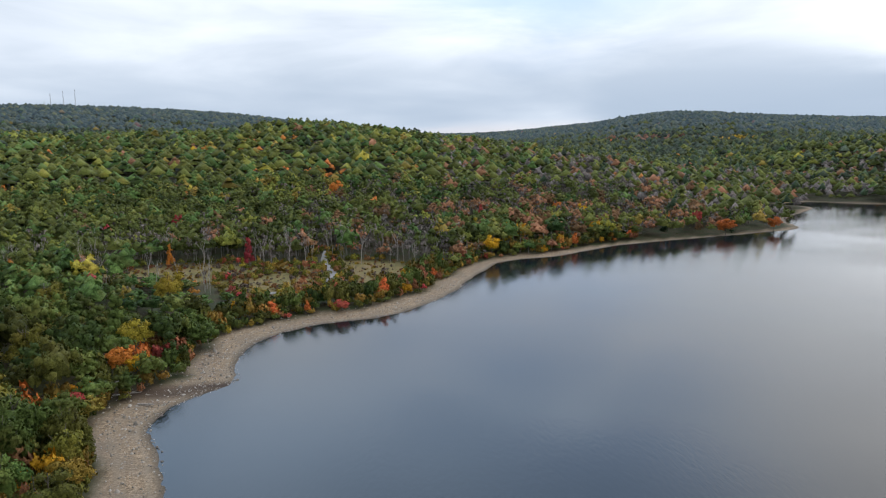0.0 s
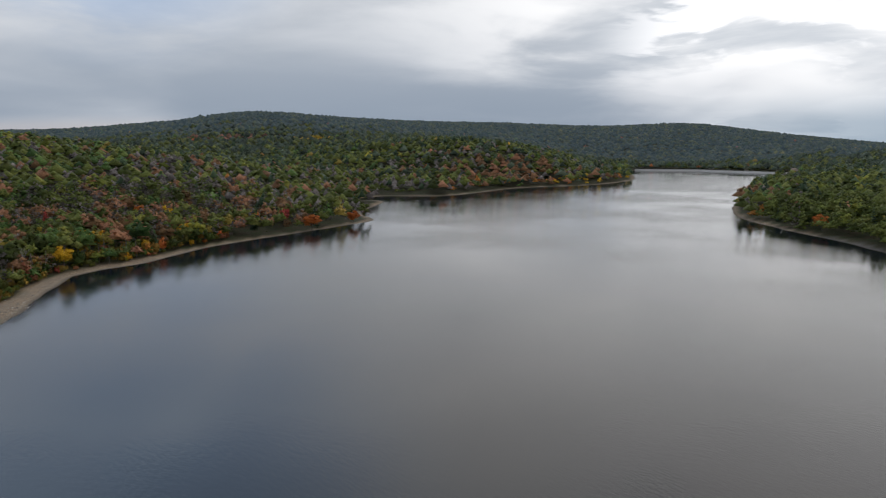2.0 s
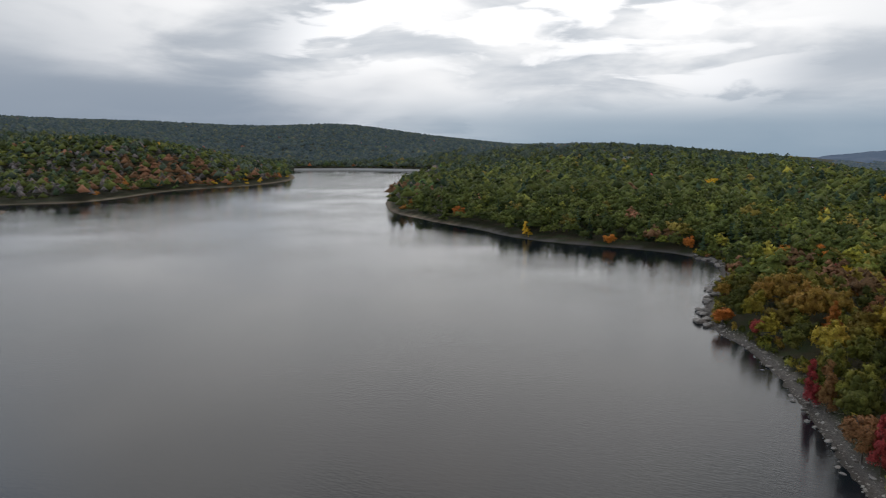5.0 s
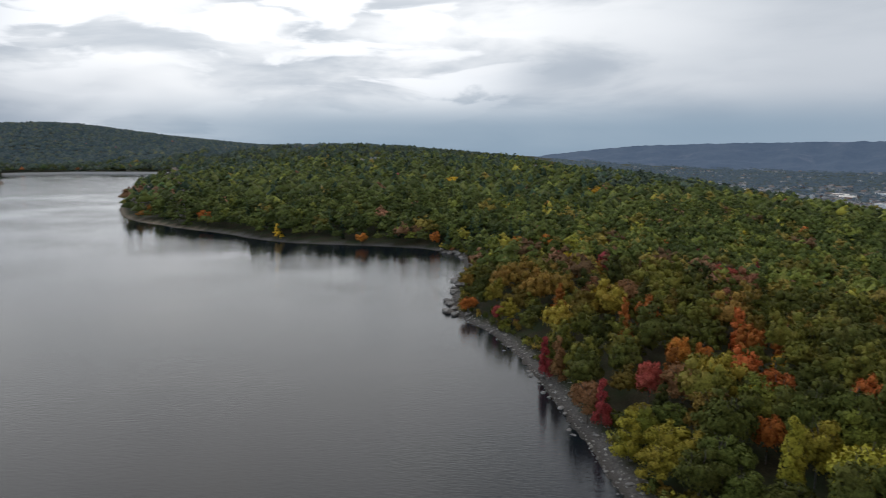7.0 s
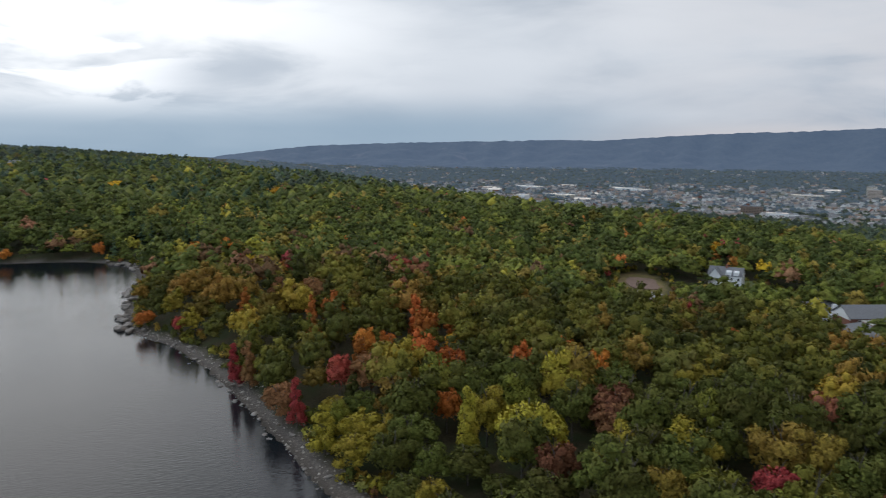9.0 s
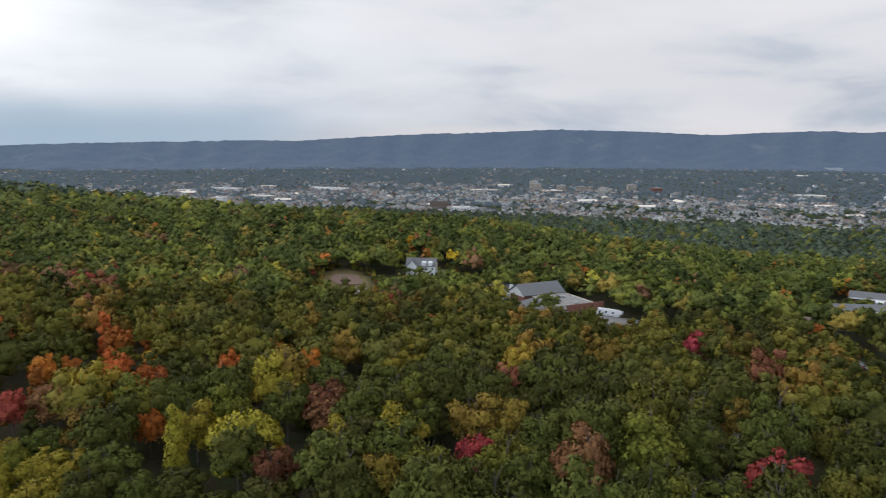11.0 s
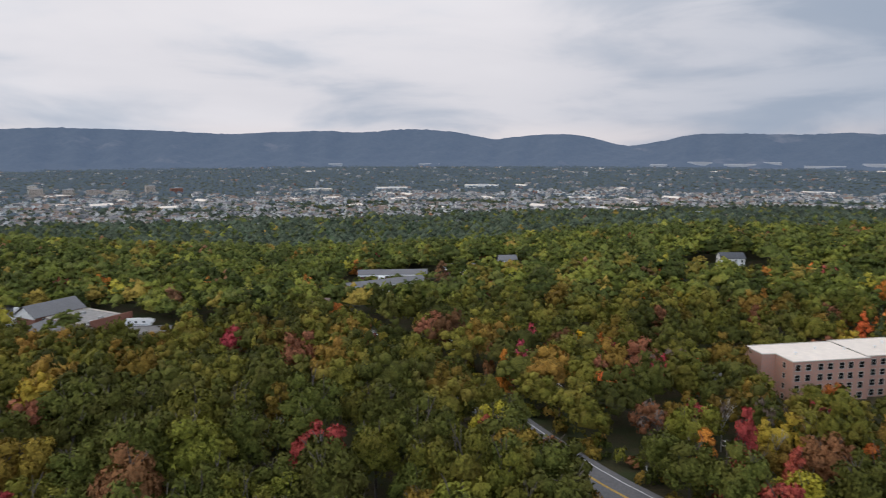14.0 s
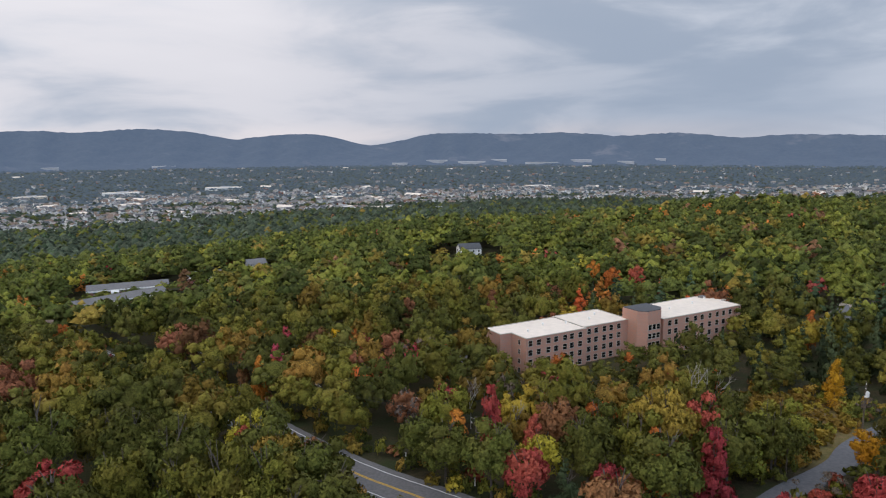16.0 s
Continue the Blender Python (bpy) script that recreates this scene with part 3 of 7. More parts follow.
def build_ridge():
    k = np.array(CREST)
    az = np.arange(80, 230, 0.3)
    el = np.interp(az, k[:, 0], k[:, 1])
    el = np.convolve(np.pad(el, 3, mode="edge"), np.array((1, 2, 3, 4, 3, 2, 1)) / 16, mode="valid")
    t = np.linspace(0, 1, 26)
    A, T = np.meshgrid(np.radians(az), t, indexing="ij")
    spur = 60 * np.sin(A * 95 + 2 * np.sin(A * 23)) * T * (1 - T) * 4
    r = 4050 + 760 * T + spur
    crest = EYE + 4810 * np.tan(np.radians(el))[:, None] - 4
    base = -96.0
    z = base + (crest - base) * (0.12 * T + 0.88 * T ** 1.5)
    x, y = r * np.sin(A), r * np.cos(A)
    z = z + (waves(x.ravel(), y.ravel(), 240, 6).reshape(x.shape) * 9 * T * (1 - T) * 3) + np.random.default_rng(4).normal(0, 1.6, x.shape)
    n, m = x.shape
    i, j = np.meshgrid(np.arange(n - 1), np.arange(m - 1), indexing="ij")
    quads = np.stack([i * m + j, i * m + j + 1, (i + 1) * m + j + 1, (i + 1) * m + j], -1).reshape(-1, 4)
    me = mesh_of("backdrop", np.stack([x, y, z], -1).reshape(-1, 3), quads, smooth=True)
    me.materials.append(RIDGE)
    tagged(new("backdrop", me), "long wooded mountain ridge beyond the valley, blue haze put in as glow", "mountain ridge", kind="structure")


build_ridge()

# ---- trees ----
rng = np.random.default_rng(11)


def lobes_of(kind, g):
    """Where a crown's masses of leaves sit, and how large they are, for a crown about 1 wide and 1 high."""
    if kind == "round":
        k = 17
        n = g.normal(0, 1, (k, 3))
        n[:, 2] = np.abs(n[:, 2]) * 1.1 - 0.35
        n /= np.linalg.norm(n, axis=1)[:, None]
        c = n * g.uniform(0.22, 0.38, (k, 1)) * (1, 1, 0.95) + (g.normal(0, 0.04), g.normal(0, 0.04), 0.56)
        rad = g.uniform(0.085, 0.155, k)
        c[0], rad[0] = (0, 0, 0.55), 0.33
    elif kind == "broad":
        k = 20
        a = np.arange(k) * 2.4 + g.normal(0, 0.3, k)
        d = np.sqrt(np.linspace(0.02, 1, k)) * 0.42
        c = np.stack([d * np.cos(a), d * np.sin(a), 0.82 - d * 0.80 + g.normal(0, 0.07, k)], -1)
        rad = g.uniform(0.09, 0.15, k)
        c[0], rad[0] = (0, 0, 0.52), 0.37
    elif kind == "tall":
        k = 15
        t = np.linspace(0, 1, k)
        a = np.arange(k) * 2.4 + g.normal(0, 0.4, k)
        d = 0.24 * (1 - 0.75 * t) * g.uniform(0.5, 1.2, k)
        c = np.stack([d * np.cos(a), d * np.sin(a), 0.20 + 0.72 * t + g.normal(0, 0.03, k)], -1)
        rad = 0.15 * (1 - 0.42 * t) + g.uniform(0, 0.04, k)
    elif kind == "sparse":
        k = 13
        c = np.stack([g.normal(0, 0.28, k), g.normal(0, 0.28, k), g.uniform(0.30, 0.95, k)], -1)
        rad = g.uniform(0.08, 0.15, k)
    else:  # conifer: whorls of drooping boughs
        k = 12
        t = np.linspace(0.08, 1, k)
        a = g.uniform(0, math.tau, k)
        d = 0.20 * (1 - t)
        c = np.stack([d * np.cos(a), d * np.sin(a), t * 0.93], -1)
        rad = 0.24 * (1 - t) + 0.05
    return c, rad


def crown_leaves(kind, count, size, g, lobes=None):
    """Clumps of leaves as small three-cornered faces on the lobes of a crown, and the way each one looks out."""
    c, rad = lobes or lobes_of(kind, g)
    k = len(rad)
    area = rad ** 2
    which = g.choice(k, count, p=area / area.sum())
    n = g.normal(0, 1, (count, 3))
    n[:, 2] = np.abs(n[:, 2]) * 1.0 - 0.22
    out = c[which] - c.mean(0)
    n = n / np.linalg.norm(n, axis=1)[:, None] + 0.55 * out / (np.linalg.norm(out, axis=1)[:, None] + 0.1)
    n /= np.linalg.norm(n, axis=1)[:, None]
    squash = np.array((1, 1, 0.8 if kind != "conifer" else 0.45))
    p = c[which] + n * rad[which][:, None] * g.uniform(0.84, 1.2, count)[:, None] * squash
    face = n + g.normal(0, 0.5, (count, 3))
    face /= np.linalg.norm(face, axis=1)[:, None]
    t1 = np.cross(face, g.normal(0, 1, (count, 3)))
    t1 /= np.linalg.norm(t1, axis=1)[:, None]
    t2 = np.cross(face, t1)
    sz = size * g.uniform(0.55, 1.4, count)[:, None]
    q = np.stack([p + t1 * sz * g.uniform(0.5, 0.8, (count, 1)), p - t1 * sz * g.uniform(0.3, 0.6, (count, 1)) + t2 * sz * g.uniform(0.35, 0.7, (count, 1)),
                  p - t1 * sz * g.uniform(0.2, 0.5, (count, 1)) - t2 * sz * g.uniform(0.35, 0.7, (count, 1))], 1)
    soft = n + 0.45 * face
    soft /= np.linalg.norm(soft, axis=1)[:, None]
    return q.reshape(-1, 3), np.repeat(soft, 3, 0)


def limb_mesh(name, branches, seed, bare):
    """A tapered trunk, about 1 high, that forks into limbs."""
    g = np.random.default_rng(seed)
    verts, faces = [], []

    def tube(p, q, r0, r1, sides):
        d = (q - p) / (np.linalg.norm(q - p) + 1e-9)
        u = np.cross(d, (0.3, 0.9, 0.2))
        u /= np.linalg.norm(u)
        v = np.cross(d, u)
        base = len(verts)
        for c, r in ((p, r0), (q, r1)):
            for i in range(sides):
                a = math.tau * i / sides
                verts.append(c + (u * math.cos(a) + v * math.sin(a)) * r)
        for i in range(sides):
            j = (i + 1) % sides
            faces.append((base + i, base + j, base + sides + j, base + sides + i))

    def grow(p, d, length, r, depth):
        q = p + d * length * 0.5
        d2 = d + g.normal(0, 0.10, 3)
        e = q + d2 / np.linalg.norm(d2) * length * 0.5
        sides = 7 if depth == 0 else 4
        tube(p, q, r, r * 0.82, sides)
        tube(q, e, r * 0.82, r * 0.6, sides)
        if depth >= branches:
            return
        for i in range(3 if depth == 0 else 2 + (g.random() < 0.4)):
            a = g.uniform(0, math.tau)
            n = d + np.array((math.cos(a), math.sin(a), 0.25)) * g.uniform(0.35, 0.75)
            grow(q + (e - q) * g.uniform(0.2, 1.0), n / np.linalg.norm(n), length * g.uniform(0.45, 0.66), r * 0.55, depth + 1)

    grow(np.zeros(3), np.array((0, 0, 1.0)), 0.62 if not bare else 0.55, 0.020 if not bare else 0.013, 0)
    return mesh_of(name, verts, faces)


def dome(sides, rings, g, bumpy):
    """A lumpy rounded mass about 1 wide and 1 high, with its foot at 0.25."""
    prof = {1: ((0.44, 0.46),), 2: ((0.44, 0.32), (0.40, 0.74)), 3: ((0.36, 0.26), (0.49, 0.54), (0.34, 0.84))}[rings]
    v, f = [], []
    for k, (rad, z) in enumerate(prof):
        for i in range(sides):
            a = math.tau * (i + 0.5 * k) / sides
            q = rad * (1 + g.uniform(-bumpy, bumpy))
            v.append((q * math.cos(a), q * math.sin(a), z + g.uniform(-bumpy, bumpy) * 0.3))
    v.append((g.uniform(-0.08, 0.08), g.uniform(-0.08, 0.08), 0.93))
    for k in range(rings - 1):
        for i in range(sides):
            a, b = k * sides + i, k * sides + (i + 1) % sides
            f += [(a, b, a + sides), (b, b + sides, a + sides)]
    top = (rings - 1) * sides
    f += [(top + i, top + (i + 1) % sides, len(v) - 1) for i in range(sides)]
    return np.array(v), np.array(f)


def leafy_crown(kind, sides, rings, cards, size, g, most=99, fat=1.0):
    """A crown of rounded leaf masses, roughened by loose clumps of leaves: places, faces and outward ways."""
    c, rad = lobes_of(kind, g)
    vs, fs, ns, base = [], [], [], 0
    if kind != "sparse":
        for q, r in list(zip(c, rad))[:most]:
            v, f = dome(sides, rings, g, 0.22)
            v = (v - (0, 0, 0.5)) * (1.5 * r * fat, 1.5 * r * fat, (1.3 if kind != "conifer" else 0.7) * r * fat)
            vs.append(v + q)
            ns.append(v / (np.linalg.norm(v, axis=1)[:, None] + 1e-6))
            fs.append(f + base)
            base += len(v)
    if cards:
        q, n = crown_leaves(kind, cards, size, g, (c[:most], rad[:most]))
        vs.append(q)
        ns.append(n)
        fs.append(np.arange(len(q)).reshape(-1, 3) + base)
    return np.concatenate(vs), np.concatenate(fs), np.concatenate(ns)


def lay_normals(me, n):
    """Leaves take the light of the mass that they clothe."""
    me.normals_split_custom_set_from_vertices(np.asarray(n, np.float32).tolist())


KINDS = ("round", "broad", "tall", "sparse", "conifer")
SPECIES = tuple(LEAF)
NEAR = {}
for i, kind in enumerate(KINDS):
    for v in range(3 if i < 3 else 2):
        g = np.random.default_rng(100 + i * 10 + v)
        count = {"round": 1900, "broad": 2100, "tall": 1500, "sparse": 900, "conifer": 1200}[kind]
        q, f, n = leafy_crown(kind, 5, 2, count, 0.043, g)
        NEAR[kind, v] = (mesh_of("crown_" + kind, q, f, smooth=True), limb_mesh("trunk", 2, 50 + i * 7 + v, False))
        lay_normals(NEAR[kind, v][0], n)
DEAD = [limb_mesh("dead_tree", 4, 70 + v, True) for v in range(4)]

TREE_NAME = {"green": "oak_tree", "deep": "oak_tree", "olive": "oak_tree", "fresh": "oak_tree", "lime": "ash_tree", "yellow": "birch_tree", "orange": "maple_tree",
             "red": "maple_tree", "rust": "oak_tree", "pine": "pine_tree", "cool": "oak_tree", "bare": "bare_tree"}
TREE_LABEL = {"green": "leafy oak with a full mid-green crown", "deep": "leafy tree with a dense dark green crown",
              "fresh": "tree with a fresh dark green summer crown", "olive": "oak whose green crown is turning olive", "lime": "tree with a bright yellow-green autumn crown",
              "yellow": "tree with a golden yellow autumn crown", "orange": "maple with a bright orange autumn crown",
              "red": "maple with a deep red autumn crown", "rust": "oak with a rust-brown withering crown",
              "pine": "dark green pine with layered boughs", "cool": "tree whose crown colour is blued to imitate distance haze", "bare": "nearly leafless tree with thin brown twigs"}
PROTO = {}


def plant(x, y, z, high, wide, kind, species, spin, v):
    m = pose(x, y, z - 0.3, 0, 0, spin) @ Matrix.Diagonal((wide, wide, high, 1))
    key = (kind, species, v)
    if key in PROTO:
        first = PROTO[key].scale
        return copy_thing(PROTO[key], pose(x, y, z - 0.3, 0, 0, spin) @ Matrix.Diagonal((wide / first[0], wide / first[1], high / first[2], 1)))
    crown, trunk = NEAR[kind, v]
    root = new(TREE_NAME[species])
    root.empty_display_size = 0.2
    root.matrix_basis = m
    for name, me, mat in (("trunk", trunk, BARK), ("crown", crown, LEAF[species])):
        ob = new(name, me)
        if not me.materials:
            me.materials.append(None)
        ob.material_slots[0].link = "OBJECT"
        ob.material_slots[0].material = mat
        ob.parent = root
    tagged(root, TREE_LABEL[species], "tree", "trees of the lakeside wood")
    PROTO[key] = root
    return root


def plant_dead(x, y, z, high, spin, v):
    me = DEAD[v]
    if not me.materials:
        me.materials.append(PALE_BARK)
    ob = new("dead_tree", me)
    ob.matrix_basis = pose(x, y, z - 0.2, 0, 0, spin) @ Matrix.Diagonal((high * 0.9, high * 0.9, high, 1))
    tagged(ob, "dead leafless tree with pale grey bare branches", "tree", "dead trees in the wood")


# lines kept free of trees: roads and the path, (half width, points)
ROAD_LINE = [(96, -262), (62, -222), (44, -198), (27, -173), (14, -152), (6, -140), (-2, -129.5), (-11, -120), (-30, -101), (-62, -76)]
SIDE_LINE = [(-52, -95), (-68, -106), (-80, -114), (-90, -119.5), (-98, -124.5), (-108, -133), (-126, -143), (-156, -153)]
PATH_LINE = [(-64, 400), (-62, 381), (-60, 366), (-55, 349), (-50, 330), (-52, 314), (-63, 299), (-80, 286)]
FREE = [(7.2, ROAD_LINE), (5.2, SIDE_LINE), (3.0, PATH_LINE)]
# footprints kept free: centre, half sizes, turn
SITES = [(-92, -224, 56, 17, 20.6), (222, -243, 36, 20, 35), (321, -250, 14, 11, 0), (114, -357, 26, 13, 43), (114, -400, 40, 12, 17), (318, -198, 34, 16, -25),
         (185, -245, 17, 9, 20), (-70, -416, 15, 11, 0), (-38, -226, 16, 10, 30), (58, -432, 12, 10, 0), (-182, -237, 14, 10, 0), (127, -306, 11, 9, 0)]


# lower growth, mostly cut to open the camera's view: centre, half sizes, turn, how much of full height
LOW = [(-16, -103, 22, 14, -42, 0.26), (116, -379, 44, 16, 25, 0.35), (-40, 296, 90, 44, 12, 0.26), (-80, 250, 50, 22, 35, 0.55), (-88, -190, 62, 26, 20, 0.72), (172, -226, 44, 25, 37, 0.17), (284, -172, 44, 22, -28, 0.28), (98, -335, 46, 30, 40, 0.42),
       (298, -232, 30, 25, 52, 0.24), (-62, -388, 26, 34, 0, 0.42), (-80, -105, 15, 8, 35, 0.4), (-110, -145, 30, 26, 20, 0.45), (52, -405, 20, 30, 0, 0.42)]


def stature(x, y):
    """How much of its full height a tree reaches at each place."""
    out = np.ones(len(x))
    for *spot, k in LOW:
        out = np.minimum(out, 1 - (1 - k) * (1 - smoothstep(in_ellipse(x, y, spot), 0.7, 1.3)))
    return out


def scatter(r0, r1, az0, az1, gap, seed):
    """Jittered places on a grid, on land, off roads, sites and open ground."""
    g = np.random.default_rng(seed)
    n = int(r1 * 1.25 / gap) + 1
    ix, iy = np.meshgrid(np.arange(-n, n + 1), np.arange(-n, n + 1))
    x = ((ix + 0.5 * (iy % 2)).ravel() + g.uniform(-0.33, 0.33, ix.size)) * gap
    y = (iy.ravel() * 0.87 + g.uniform(-0.33, 0.33, ix.size)) * gap
    r, az = np.hypot(x, y), np.degrees(np.arctan2(x, y))
    az = np.where(az < -90, az + 360, az)
    rim = r * (1 + 0.12 * waves(x, y, 210, 77))
    keep = (rim >= r0) & (rim < r1) & (r > 45) & (az > az0) & (az < az1)
    x, y = x[keep], y[keep]
    s = shore_distance(x, y)
    wide = 8.5 + 4.5 * smoothstep(-x, -60, 40)
    keep = s > np.where(x > 100, 4.5, wide) + g.uniform(-1.0, 2, len(x))
    x, y, s = x[keep], y[keep], s[keep]
    keep = np.ones(len(x), bool)
    for spot in CLEARINGS:
        keep &= (in_ellipse(x, y, spot) > 1.0) | (g.random(len(x)) < (0.03 if r1 < 800 else 0))
    for spot in SITES:
        keep &= in_ellipse(x, y, spot) > 1
    for half, pts in FREE:
        keep &= line_distance(x, y, pts) > half
    keep &= g.random(len(x)) > town_mask(x, y) * (0.04 + 0.74 * town_band(x, y))
    return x[keep], y[keep], s[keep], g


def in_sight(x, y, top):
    """Whether a crown's top stands clear of the land before it, seen from over the shore."""
    r, az = np.hypot(x, y), np.degrees(np.arctan2(x, y))
    az = np.where(az < -90, az + 360, az)
    bins = np.arange(-45, 232, 1.0)
    d = 40 * 1.035 ** np.arange(0, 140)
    A, D = np.meshgrid(np.radians(bins), d, indexing="ij")
    gx, gy = (D * np.sin(A)).ravel(), (D * np.cos(A)).ravel()
    e = ((height(gx, gy) + 9 - EYE) / np.hypot(gx, gy)).reshape(A.shape)
    run = np.maximum.accumulate(e, 1)
    i = np.clip(np.round(az + 45).astype(int), 0, len(bins) - 1)
    j = np.clip((np.log(r / 40) / math.log(1.035)).astype(int) - 1, 0, len(d) - 1)
    return (top - EYE) / r > run[i, j] - 0.003


def choose(x, y, s, g):
    """Species for each place: mixed woods, with drifts of autumn colour and bright rims by the water; haze and
    backlight are painted by tint.
    """
    drift = waves(x, y, 130, 21)
    fine = waves(x, y, 34, 22)
    u = g.random(len(x))
    az = np.degrees(np.arctan2(x, y)) % 360
    left = (az < 60) | (az > 300)
    r = np.hypot(x, y)
    calm = smoothstep(r, 350, 700)
    out = np.full(len(x), "green", dtype=object)
    w = 0.5 + (u - 0.5) * (1 - 0.35 * calm) + 0.16 * fine + 0.10 * drift
    out[w < 0.36] = "deep"
    out[w > 0.79] = "olive"
    v = g.random(len(x)) + 0.16 * drift - 0.045 * calm
    out[v > 0.90] = "lime"
    out[v > 0.955] = "rust"
    out[v > 0.985] = "orange"
    out[v > 1.03] = "yellow"
    out[v > 1.045] = "red"
    cool = left & (np.isin(out, ["green", "olive"]) & (g.random(len(x)) < 0.66) | (out == "lime") & (g.random(len(x)) < 0.85))
    out[cool] = g.choice(["fresh", "deep"], cool.sum(), p=(0.6, 0.4))
    leafy_side = (az > 105) & (az < 230) & (r < 800) & np.isin(out, ["olive", "lime"]) & (g.random(len(x)) < 0.5)
    out[leafy_side] = g.choice(["green", "deep"], leafy_side.sum(), p=(0.4, 0.6))
    dry = left & (az < 60) & (r > 480) & (r < 1150) & (g.random(len(x)) < 0.3)
    out[dry] = g.choice(["bare", "rust", "bare", "deep"], dry.sum())
    rim = (s < 26) & (g.random(len(x)) < 0.13)
    out[rim] = g.choice(["orange", "lime", "yellow", "rust", "olive", "olive"], rim.sum())
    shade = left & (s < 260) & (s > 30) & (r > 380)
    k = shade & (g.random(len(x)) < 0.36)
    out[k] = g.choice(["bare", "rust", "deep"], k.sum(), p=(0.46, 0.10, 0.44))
    colour = (az > 180) & (az < 222) & (r < 210) & (g.random(len(x)) < 0.46)
    out[colour] = g.choice(["red", "orange", "rust", "olive", "red", "bare", "deep"], colour.sum())
    # dark and bluish tints gain with distance, in place of haze
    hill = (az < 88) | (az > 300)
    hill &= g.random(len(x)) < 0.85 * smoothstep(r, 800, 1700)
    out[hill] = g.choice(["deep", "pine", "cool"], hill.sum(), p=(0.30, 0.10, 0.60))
    # valley woods: haze put into the crown colour too
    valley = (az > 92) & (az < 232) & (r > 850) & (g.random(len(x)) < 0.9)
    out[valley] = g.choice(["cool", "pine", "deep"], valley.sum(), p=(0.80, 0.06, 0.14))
    # woods seen against the sun: darker tints painted in for their shaded side
    backlit = (az > 8) & (az < 92) & (r > 380) & np.isin(out, ["green", "olive", "lime", "fresh"]) & (g.random(len(x)) < 0.72)
    out[backlit] = g.choice(["deep", "pine", "deep"], backlit.sum())
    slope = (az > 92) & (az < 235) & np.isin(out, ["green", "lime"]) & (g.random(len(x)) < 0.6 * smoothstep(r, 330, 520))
    out[slope] = "deep"
    for pa, pr, across, along, kind, share in DRIFTS:
        q = ((az - pa + 180) % 360 - 180) * math.pi / 180 * r / across
        k = (q ** 2 + ((r - pr) / along) ** 2 < 1 + 0.4 * fine) & (g.random(len(x)) < share)
        out[k] = kind
    return out


# drifts of one colour: bearing, distance, half width, half depth, colour, share
# the deep drifts near bearing 70 darken woods seen against the light
DRIFTS = [(15, 560, 130, 110, "bare", 0.22), (35, 800, 150, 150, "bare", 0.2), (40, 1010, 130, 120, "rust", 0.35), (42, 980, 110, 80, "orange", 0.22), (44.5, 1030, 50, 70, "yellow", 0.35), (22.6, 1750, 45, 40, "yellow", 0.6), (16, 1800, 90, 50, "rust", 0.5),
          (12, 1750, 70, 40, "orange", 0.25), (8, 900, 90, 120, "bare", 0.16), (16, 700, 90, 90, "bare", 0.20), (-9.5, 700, 40, 30, "orange", 0.35), (-13, 900, 40, 25, "orange", 0.4), (-16, 830, 30, 20, "orange", 0.5),
          (98, 300, 50, 35, "rust", 0.28), (101, 200, 40, 30, "orange", 0.2), (104, 130, 45, 40, "lime", 0.22), (-12, 410, 110, 70, "bare", 0.5), (-4, 335, 60, 30, "bare", 0.3), (-5, 440, 130, 70, "rust", 0.2), (12, 520, 120, 90, "rust", 0.14), (2, 560, 120, 80, "bare", 0.2), (206, 560, 110, 40, "orange", 0.25), (202, 300, 60, 25, "orange", 0.3), (70, 600, 180, 160, "deep", 0.6), (72, 1000, 240, 260, "deep", 0.45),
          (212, 270, 60, 60, "pine", 0.5), (204, 215, 30, 24, "deep", 0.6), (128, 130, 70, 60, "deep", 0.55), (160, 105, 60, 40, "deep", 0.4), (-27, 230, 60, 110, "fresh", 0.6), (-24, 480, 140, 120, "deep", 0.35)]


def shape_of(species, g):
    """Shape, height and width of a tree of each kind."""
    if species == "pine":
        return "conifer", g.uniform(15, 21), 8.5
    if species == "bare":
        return "sparse", g.uniform(12, 17), g.uniform(7, 10)
    if species in ("orange", "yellow", "red"):
        return ("tall" if g.random() < 0.55 else "round"), g.uniform(10, 16), g.uniform(7.5, 10.5)
    k = g.random()
    big = g.uniform(0.78, 1.32)
    return ("broad" if k < 0.55 else "round" if k < 0.93 else "tall"), 14.5 * big + g.uniform(-2.5, 2.5), 11.4 * big + g.uniform(-1, 1)


